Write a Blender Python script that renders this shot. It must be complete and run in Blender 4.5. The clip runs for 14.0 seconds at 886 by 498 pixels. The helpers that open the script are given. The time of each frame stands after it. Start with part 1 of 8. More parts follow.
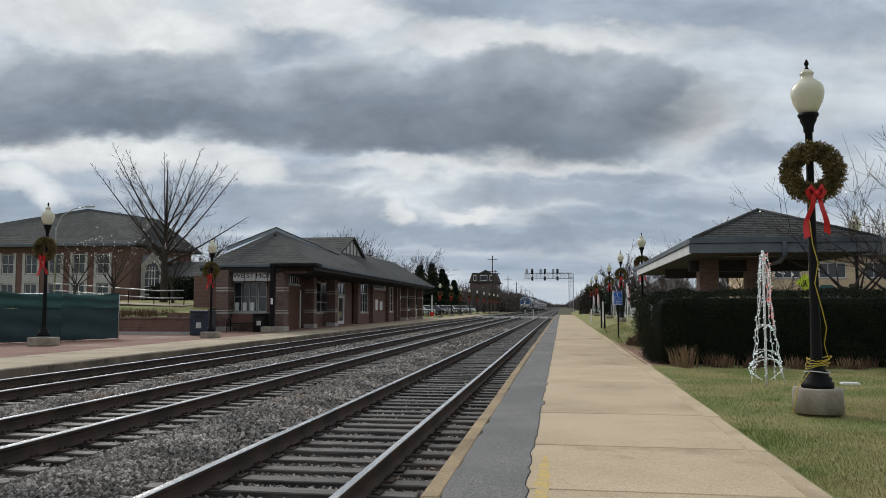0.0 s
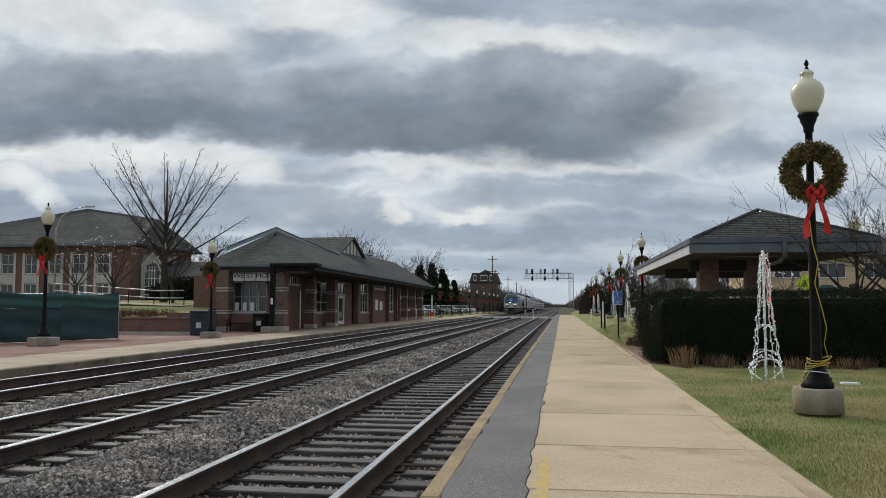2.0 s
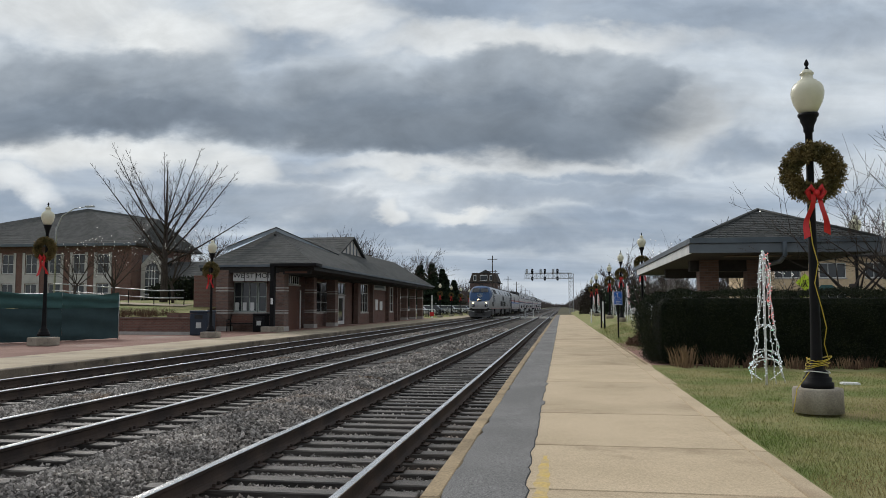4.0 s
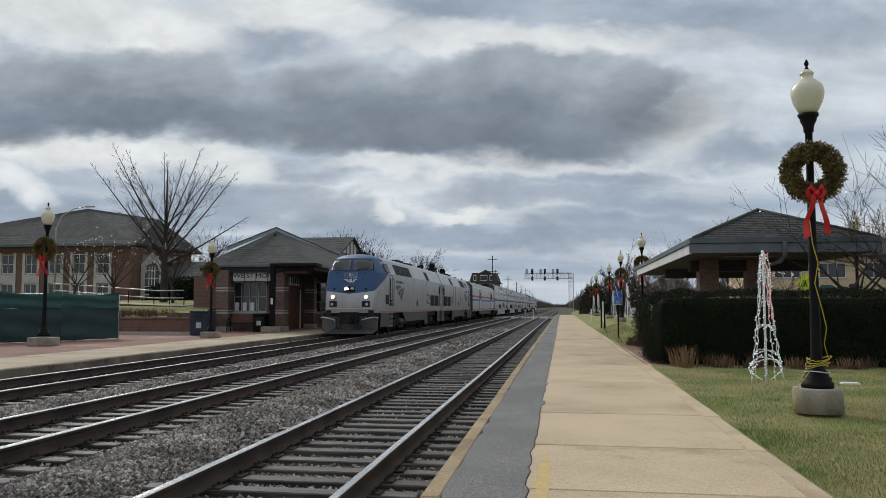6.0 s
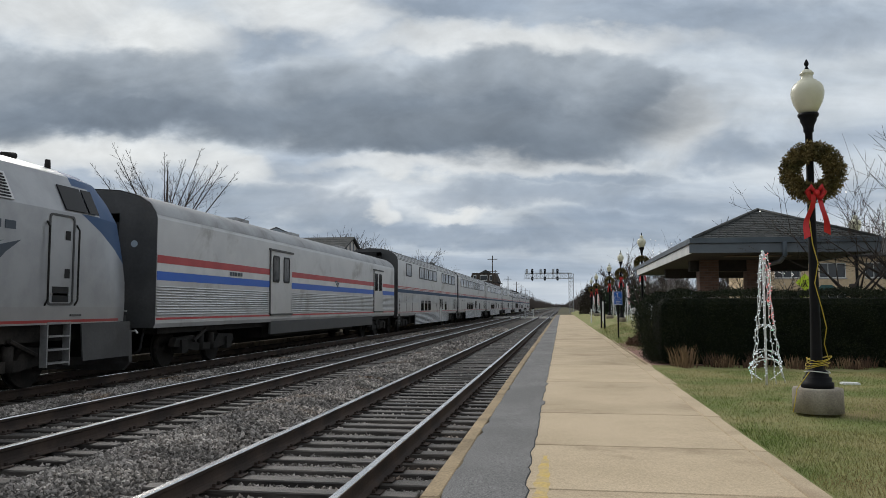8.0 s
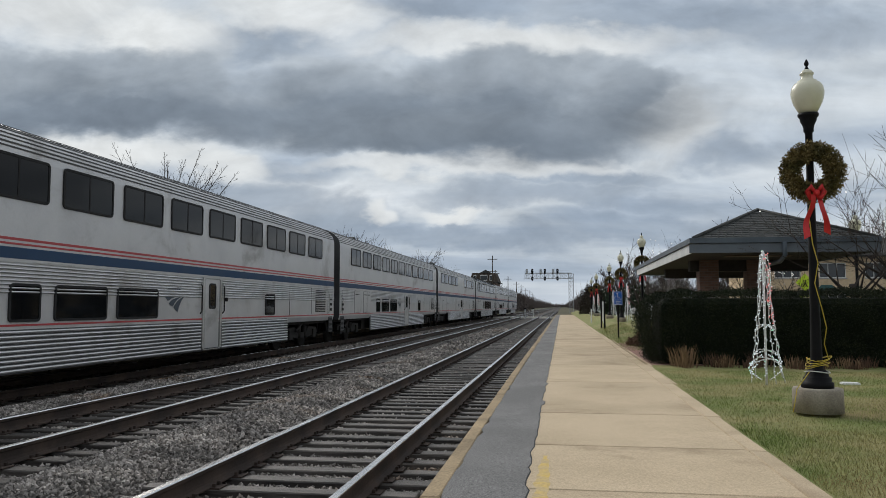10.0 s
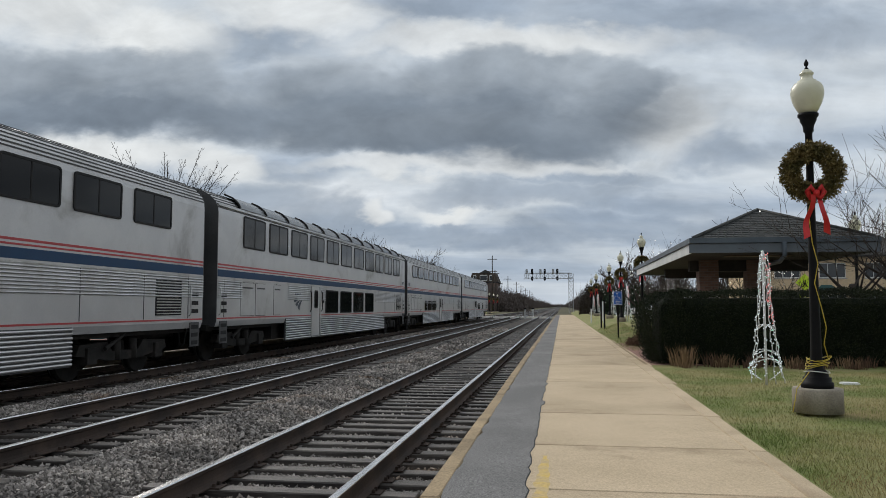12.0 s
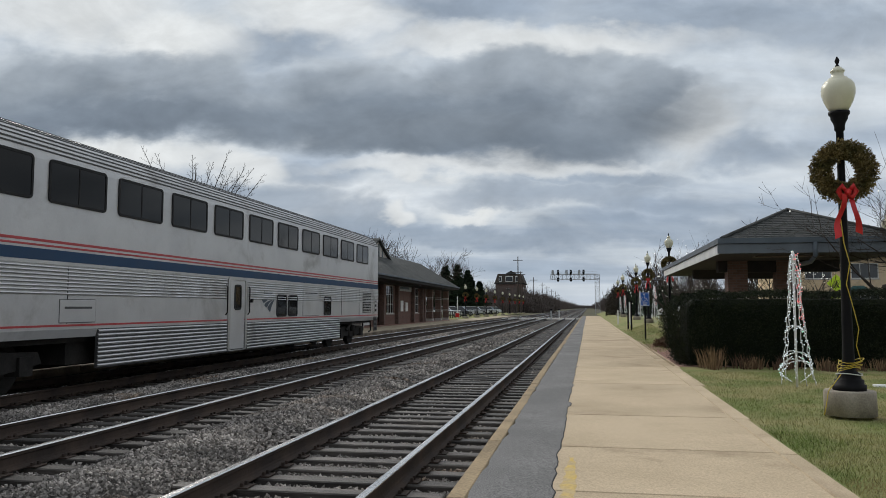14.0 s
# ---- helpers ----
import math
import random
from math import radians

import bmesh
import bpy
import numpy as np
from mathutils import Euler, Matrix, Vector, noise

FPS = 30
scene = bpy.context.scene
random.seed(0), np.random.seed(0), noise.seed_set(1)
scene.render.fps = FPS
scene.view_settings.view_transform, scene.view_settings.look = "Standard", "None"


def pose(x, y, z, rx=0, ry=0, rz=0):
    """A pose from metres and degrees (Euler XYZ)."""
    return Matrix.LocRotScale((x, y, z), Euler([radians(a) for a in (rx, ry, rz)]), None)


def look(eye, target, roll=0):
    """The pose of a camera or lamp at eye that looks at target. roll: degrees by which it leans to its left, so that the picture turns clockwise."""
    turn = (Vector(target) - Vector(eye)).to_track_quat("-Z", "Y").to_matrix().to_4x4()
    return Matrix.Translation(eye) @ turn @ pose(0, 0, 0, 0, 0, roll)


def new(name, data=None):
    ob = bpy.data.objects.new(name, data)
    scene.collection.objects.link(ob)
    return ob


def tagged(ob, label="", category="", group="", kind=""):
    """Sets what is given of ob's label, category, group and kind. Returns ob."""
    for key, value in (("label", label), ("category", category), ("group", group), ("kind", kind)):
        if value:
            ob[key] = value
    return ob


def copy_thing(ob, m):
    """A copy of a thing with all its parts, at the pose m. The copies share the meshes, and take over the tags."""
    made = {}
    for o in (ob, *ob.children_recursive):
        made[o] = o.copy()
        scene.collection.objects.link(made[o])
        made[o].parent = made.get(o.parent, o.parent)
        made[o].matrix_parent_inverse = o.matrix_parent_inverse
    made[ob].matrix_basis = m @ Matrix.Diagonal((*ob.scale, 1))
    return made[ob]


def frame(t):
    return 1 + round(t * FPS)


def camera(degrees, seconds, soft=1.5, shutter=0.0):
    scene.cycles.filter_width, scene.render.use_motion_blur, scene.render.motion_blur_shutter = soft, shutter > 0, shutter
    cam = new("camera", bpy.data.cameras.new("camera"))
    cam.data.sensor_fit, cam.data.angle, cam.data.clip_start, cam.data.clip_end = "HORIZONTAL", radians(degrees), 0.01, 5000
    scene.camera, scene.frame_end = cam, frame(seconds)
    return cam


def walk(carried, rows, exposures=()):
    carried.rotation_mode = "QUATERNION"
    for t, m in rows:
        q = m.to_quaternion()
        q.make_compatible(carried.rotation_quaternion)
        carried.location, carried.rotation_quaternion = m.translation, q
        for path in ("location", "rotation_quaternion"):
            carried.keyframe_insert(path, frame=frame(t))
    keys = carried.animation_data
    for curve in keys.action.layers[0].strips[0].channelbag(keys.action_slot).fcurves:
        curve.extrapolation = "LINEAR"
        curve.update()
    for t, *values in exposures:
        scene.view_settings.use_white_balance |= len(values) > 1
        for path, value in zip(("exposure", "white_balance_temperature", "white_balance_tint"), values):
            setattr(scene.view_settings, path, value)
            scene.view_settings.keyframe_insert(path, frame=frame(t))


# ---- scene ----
# ---- camera ----
cam = camera(59.03, 14.0, soft=0.5)
AIM = [(0.0, 8.60, 94.21), (11.8, 8.60, 94.21), (12.2, 8.57, 94.21), (12.5, 8.55, 94.21), (12.8, 8.57, 94.22), (13.0, 8.64, 94.22),
       (13.2, 8.97, 94.24), (13.5, 9.74, 94.27), (13.8, 10.28, 94.29), (14.0, 10.46, 94.29)]
walk(cam, [(t, pose(0, 0, 1.48, rx, 0, rz)) for t, rz, rx in AIM])

# ---- light ----
SUN_AZ, SUN_EL = -42.0, 34.0
sun_to = Vector((math.sin(radians(SUN_AZ)) * math.cos(radians(SUN_EL)), math.cos(radians(SUN_AZ)) * math.cos(radians(SUN_EL)), math.sin(radians(SUN_EL))))
sun_data = bpy.data.lights.new("sun", "SUN")
sun_data.energy, sun_data.angle, sun_data.color = 2.3, radians(28), (1.0, 0.95, 0.88)
sun = new("sun", sun_data)
sun.matrix_world = look(sun_to * 200, (0, 0, 0))
scene.view_settings.exposure = 0.0

world = bpy.data.worlds.new("sky")
scene.world = world
world.use_nodes = True


class Nodes:
    """Short notation for a node tree."""

    def __init__(self, tree):
        self.tree = tree
        tree.nodes.clear()

    def add(self, kind, **sets):
        node = self.tree.nodes.new(kind)
        for key, value in sets.items():
            if key in node.inputs:
                self.put(node.inputs[key], value)
            elif key == "operation":
                node.operation = value
            elif key == "blend_type":
                node.blend_type = value
            elif key == "data_type":
                node.data_type = value
        return node

    def put(self, socket, value):
        if isinstance(value, bpy.types.NodeSocket):
            self.tree.links.new(value, socket)
        else:
            socket.default_value = value

    def math(self, op, a, b=0.0, c=0.0):
        node = self.tree.nodes.new("ShaderNodeMath")
        node.operation = op
        for k, value in enumerate((a, b, c)):
            self.put(node.inputs[k], value)
        return node.outputs[0]

    def mix(self, fac, a, b, blend="MIX"):
        node = self.tree.nodes.new("ShaderNodeMix")
        node.data_type, node.blend_type = "RGBA", blend
        self.put(node.inputs[0], fac)
        self.put(node.inputs[6], a if isinstance(a, bpy.types.NodeSocket) else (*a, 1))
        self.put(node.inputs[7], b if isinstance(b, bpy.types.NodeSocket) else (*b, 1))
        return node.outputs[2]

    def noise(self, vector, scale, detail=5.0, rough=0.55, distortion=0.0):
        node = self.tree.nodes.new("ShaderNodeTexNoise")
        self.put(node.inputs["Vector"], vector)
        self.put(node.inputs["Scale"], scale)
        node.inputs["Detail"].default_value, node.inputs["Roughness"].default_value = detail, rough
        node.inputs["Distortion"].default_value = distortion
        return node.outputs[0]

    def ramp(self, fac, stops):
        node = self.tree.nodes.new("ShaderNodeValToRGB")
        self.put(node.inputs[0], fac)
        e = node.color_ramp.elements
        while len(e) < len(stops):
            e.new(0.5)
        for k, (at, c) in enumerate(stops):
            e[k].position, e[k].color = at, (*c, 1) if isinstance(c, tuple) else (c, c, c, 1)
        return node.outputs[0]

    def smooth(self, value, lo, hi):
        node = self.tree.nodes.new("ShaderNodeMapRange")
        node.interpolation_type = "SMOOTHSTEP"
        self.put(node.inputs[0], value)
        node.inputs[1].default_value, node.inputs[2].default_value = lo, hi
        return node.outputs[0]

    def scaled(self, vector, s):
        node = self.tree.nodes.new("ShaderNodeMapping")
        self.put(node.inputs[0], vector)
        node.inputs[3].default_value = s
        return node.outputs[0]


# the open sky all round: blue behind a broken grey cloud sheet
w = Nodes(world.node_tree)
sky = w.add("ShaderNodeTexSky")
sky.sky_type, sky.sun_disc = "NISHITA", False
sky.sun_elevation, sky.sun_rotation = radians(SUN_EL), radians(SUN_AZ)
ray_way = w.add("ShaderNodeTexCoord").outputs["Generated"]
parts_xyz = w.add("ShaderNodeSeparateXYZ", Vector=ray_way)
rise = w.math("ADD", w.math("MAXIMUM", parts_xyz.outputs[2], 0.0), 0.12)
flat = w.add("ShaderNodeCombineXYZ", X=w.math("DIVIDE", parts_xyz.outputs[0], rise), Y=w.math("DIVIDE", parts_xyz.outputs[1], rise)).outputs[0]
cover = w.noise(flat, 0.9, 7.0, 0.6, 0.4)
cloud = w.ramp(cover, [(0.3, (0.86, 0.88, 0.90)), (0.5, (0.58, 0.63, 0.69)), (0.7, (0.26, 0.30, 0.35))])
open_sky = w.add("ShaderNodeBackground", Color=sky.outputs[0], Strength=0.08)
cloud_sky = w.add("ShaderNodeBackground", Color=cloud, Strength=1.0)
both = w.add("ShaderNodeMixShader", Fac=w.smooth(cover, 0.22, 0.42))
w.tree.links.new(open_sky.outputs[0], both.inputs[1])
w.tree.links.new(cloud_sky.outputs[0], both.inputs[2])
w.tree.links.new(both.outputs[0], w.add("ShaderNodeOutputWorld").inputs[0])


# ---- materials ----
def surf(name, a, b, scale=3.0, rough=0.7, bump=0.15, metal=0.0, fine=60.0, vary=0.0, stretch=(1, 1, 1), grain=0.25, stain=None, stain_scale=0.6, island=0.0, bump_dist=0.01):
    """A surface of two mixed tones with large stains and fine grain."""
    m = bpy.data.materials.new(name)
    m.use_nodes = True
    n = Nodes(m.node_tree)
    where = n.scaled(n.add("ShaderNodeTexCoord").outputs["Object"], stretch)
    rnd = n.add("ShaderNodeObjectInfo").outputs["Random"] if vary else None
    if vary:
        shift = n.add("ShaderNodeVectorMath", operation="ADD")
        n.put(shift.inputs[0], where)
        n.put(shift.inputs[1], n.add("ShaderNodeCombineXYZ", X=n.math("MULTIPLY", rnd, 37.0), Y=n.math("MULTIPLY", rnd, 11.0)).outputs[0])
        where = shift.outputs[0]
    big, small = n.noise(where, scale, 5.0), n.noise(where, fine, 4.0, 0.65)
    col = n.mix(n.smooth(big, 0.32, 0.68), a, b)
    if stain:
        col = n.mix(n.smooth(n.noise(where, stain_scale, 6.0, 0.65, 0.6), 0.52, 0.72), col, stain)
    tone = n.math("ADD", n.math("MULTIPLY", n.math("SUBTRACT", small, 0.5), grain * 2.4), 1.0)
    if vary:
        tone = n.math("MULTIPLY", tone, n.math("ADD", n.math("MULTIPLY", rnd, 2 * vary), 1.0 - vary))
    if island:
        tone = n.math("MULTIPLY", tone, n.math("ADD", n.math("MULTIPLY", n.add("ShaderNodeNewGeometry").outputs["Random Per Island"], 2 * island), 1.0 - island))
    col = n.mix(1.0, col, n.add("ShaderNodeCombineColor", Red=tone, Green=tone, Blue=tone).outputs[0], "MULTIPLY")
    shade = n.add("ShaderNodeBsdfPrincipled", **{"Base Color": col, "Metallic": metal, "Specular IOR Level": 0.15 if rough > 0.6 else 0.4})
    n.put(shade.inputs["Roughness"], n.math("ADD", n.math("MULTIPLY", n.math("SUBTRACT", big, 0.5), 0.25), rough))
    if bump:
        bumped = n.add("ShaderNodeBump", Strength=bump, Distance=bump_dist, Height=small)
        n.put(shade.inputs["Normal"], bumped.outputs[0])
    n.tree.links.new(shade.outputs[0], n.add("ShaderNodeOutputMaterial").inputs[0])
    return m


def glow(name, colour, strength):
    m = bpy.data.materials.new(name)
    m.use_nodes = True
    n = Nodes(m.node_tree)
    shade = n.add("ShaderNodeBsdfPrincipled", **{"Base Color": (*colour, 1), "Emission Color": (*colour, 1), "Emission Strength": strength, "Roughness": 0.2})
    n.tree.links.new(shade.outputs[0], n.add("ShaderNodeOutputMaterial").inputs[0])
    return m


def glassy(name, tint, rough=0.06, clear=0.0, shine=0.5):
    m = bpy.data.materials.new(name)
    m.use_nodes = True
    n = Nodes(m.node_tree)
    shade = n.add("ShaderNodeBsdfPrincipled", **{"Base Color": (*tint, 1), "Roughness": rough, "IOR": 1.5, "Specular IOR Level": shine, "Transmission Weight": clear})
    n.tree.links.new(shade.outputs[0], n.add("ShaderNodeOutputMaterial").inputs[0])
    return m


M = {
    "ballast": surf("ballast_bed", (0.060, 0.056, 0.052), (0.115, 0.106, 0.098), 1.2, 0.95, 1.0, fine=38, grain=0.6, stain=(0.11, 0.075, 0.05), stain_scale=0.35, bump_dist=0.05),
    "stone": surf("ballast_stone", (0.185, 0.172, 0.160), (0.385, 0.352, 0.320), 0.9, 0.95, 0.4, fine=45, grain=0.5, stain=(0.23, 0.15, 0.09), stain_scale=0.5, island=0.62),
    "tie": surf("tie_wood", (0.022, 0.019, 0.017), (0.092, 0.081, 0.071), 2.5, 0.58, 0.6, fine=30, vary=0.45, stretch=(0.5, 5, 5), grain=0.6),
    "rail_side": surf("rail_rust", (0.045, 0.036, 0.032), (0.085, 0.062, 0.05), 1.5, 0.8, 0.3, fine=40, metal=0.2),
    "rail_top": surf("rail_polish", (0.68, 0.67, 0.66), (0.82, 0.81, 0.80), 4, 0.24, 0.03, metal=1.0, stretch=(4, 0.2, 1), grain=0.08),
    "plate": surf("tie_plate", (0.04, 0.032, 0.028), (0.075, 0.055, 0.045), 8, 0.8, 0.4, metal=0.3),
    "concrete": surf("platform_concrete", (0.53, 0.425, 0.295), (0.45, 0.36, 0.245), 0.8, 0.85, 0.4, fine=70, grain=0.5, stain=(0.33, 0.255, 0.17), stain_scale=0.45, vary=0.05),
    "edge": surf("platform_edge", (0.36, 0.275, 0.17), (0.25, 0.195, 0.125), 2, 0.85, 0.5, fine=40, grain=0.7, stain=(0.22, 0.18, 0.13), vary=0.08),
    "asphalt": surf("asphalt_strip", (0.165, 0.163, 0.160), (0.215, 0.212, 0.207), 0.7, 0.9, 0.9, fine=75, grain=1.3, stain=(0.12, 0.119, 0.117), stain_scale=0.4),
    "yellow_paint": surf("worn_yellow_paint", (0.58, 0.42, 0.13), (0.47, 0.365, 0.22), 6, 0.8, 0.2, fine=40, grain=0.3),
    "far_concrete": surf("far_platform_concrete", (0.44, 0.37, 0.27), (0.33, 0.275, 0.20), 0.5, 0.85, 0.3, fine=40, stain=(0.25, 0.22, 0.18), vary=0.08),
    "paver": surf("red_brick_paver", (0.24, 0.135, 0.105), (0.31, 0.19, 0.155), 0.6, 0.85, 0.35, fine=18, grain=0.4, vary=0.15, stain=(0.36, 0.30, 0.26), stain_scale=0.25),
    "grass": surf("winter_grass", (0.165, 0.20, 0.062), (0.30, 0.27, 0.13), 0.9, 0.9, 0.8, fine=50, grain=0.6, stain=(0.24, 0.19, 0.09), stain_scale=0.3, bump_dist=0.03),
    "blade": surf("grass_blade", (0.15, 0.205, 0.052), (0.33, 0.295, 0.13), 0.9, 0.8, 0.0, fine=20, grain=0.3, stain=(0.30, 0.23, 0.11), stain_scale=0.5, island=0.35),
    "field": surf("far_ground", (0.075, 0.075, 0.045), (0.13, 0.115, 0.075), 0.02, 0.95, 0.3, fine=2.0, grain=0.3),
    "asphalt_road": surf("road_asphalt", (0.06, 0.06, 0.062), (0.09, 0.088, 0.086), 0.5, 0.9, 0.4, fine=60, grain=0.3),
    "silver": surf("train_silver_paint", (0.49, 0.49, 0.495), (0.56, 0.56, 0.56), 1.1, 0.38, 0.03, metal=0.35, fine=30, grain=0.07, stain=(0.33, 0.32, 0.31), stain_scale=0.5),
    "steel": surf("stainless_fluting", (0.58, 0.58, 0.58), (0.48, 0.48, 0.475), 1.5, 0.35, 0.03, metal=0.75, fine=30, grain=0.12, stain=(0.30, 0.28, 0.26), stain_scale=0.8),
    "roof_metal": surf("car_roof_metal", (0.33, 0.335, 0.34), (0.27, 0.27, 0.27), 1.2, 0.45, 0.05, metal=0.5, fine=25, stain=(0.16, 0.155, 0.15)),
    "blue_band": surf("blue_stripe", (0.010, 0.040, 0.096), (0.012, 0.047, 0.110), 2, 0.6, 0.0, grain=0.1),
    "bright_blue": surf("bright_blue_stripe", (0.022, 0.10, 0.47), (0.035, 0.13, 0.48), 2, 0.45, 0.0, grain=0.08),
    "red_band": surf("red_stripe", (0.42, 0.05, 0.055), (0.36, 0.045, 0.05), 2, 0.45, 0.0, grain=0.1),
    "white_band": surf("white_stripe", (0.62, 0.62, 0.61), (0.55, 0.55, 0.55), 2, 0.45, 0.0, grain=0.1),
    "dark_metal": surf("underframe_black", (0.014, 0.0135, 0.013), (0.028, 0.026, 0.024), 3, 0.75, 0.3, fine=25, grain=0.4, stain=(0.045, 0.039, 0.034)),
    "grey_skirt": surf("dark_grey_skirt", (0.045, 0.046, 0.048), (0.066, 0.067, 0.068), 1.5, 0.55, 0.1, fine=20, stain=(0.07, 0.065, 0.06)),
    "plow": surf("worn_grey_pilot_paint", (0.05, 0.05, 0.051), (0.08, 0.08, 0.081), 1.2, 0.6, 0.1, fine=20, stain=(0.05, 0.046, 0.042), stain_scale=0.9),
    "board_blue": surf("pale_blue_number_board", (0.13, 0.22, 0.34), (0.15, 0.25, 0.38), 3, 0.4, 0.0, grain=0.05),
    "train_glass": glassy("tinted_train_glass", (0.006, 0.007, 0.008), 0.05, shine=0.14),
    "rubber": surf("black_rubber", (0.02, 0.02, 0.021), (0.03, 0.03, 0.03), 5, 0.7, 0.1),
    "logo_navy": surf("dark_slate_decal", (0.045, 0.06, 0.08), (0.05, 0.065, 0.085), 3, 0.5, 0.0, grain=0.05),
    "headlight": glow("headlight_lens", (1.0, 0.68, 0.34), 6.0),
    "lens_dim": glow("number_board_lens", (0.30, 0.36, 0.42), 0.05),
}


# ---- more materials ----
def bricky(name, a, b, mortar, size=0.2, vertical=True):
    """Brickwork on upright walls, laid by world height and run."""
    m = bpy.data.materials.new(name)
    m.use_nodes = True
    n = Nodes(m.node_tree)
    at = n.add("ShaderNodeSeparateXYZ", Vector=n.add("ShaderNodeTexCoord").outputs["Object"])
    run = n.math("ADD", at.outputs[0], at.outputs[1])
    where = n.add("ShaderNodeCombineXYZ", X=run, Y=at.outputs[2]).outputs[0]
    tex = n.add("ShaderNodeTexBrick", Color1=(*a, 1), Color2=(*b, 1), Mortar=(*mortar, 1), Scale=1.0)
    n.put(tex.inputs["Vector"], where)
    tex.inputs["Brick Width"].default_value, tex.inputs["Row Height"].default_value = size + 0.01, 0.078
    tex.inputs["Mortar Size"].default_value = 0.009
    dirt = n.noise(n.add("ShaderNodeTexCoord").outputs["Object"], 1.4, 6.0, 0.65)
    col = n.mix(n.smooth(dirt, 0.5, 0.8), tex.outputs[0], (a[0] * 0.5, a[1] * 0.5, a[2] * 0.5))
    shade = n.add("ShaderNodeBsdfPrincipled", **{"Base Color": col, "Roughness": 0.85})
    bumped = n.add("ShaderNodeBump", Strength=0.5, Distance=0.01, Height=n.math("SUBTRACT", 1.0, tex.outputs[1]))
    n.put(shade.inputs["Normal"], bumped.outputs[0])
    n.tree.links.new(shade.outputs[0], n.add("ShaderNodeOutputMaterial").inputs[0])
    return m


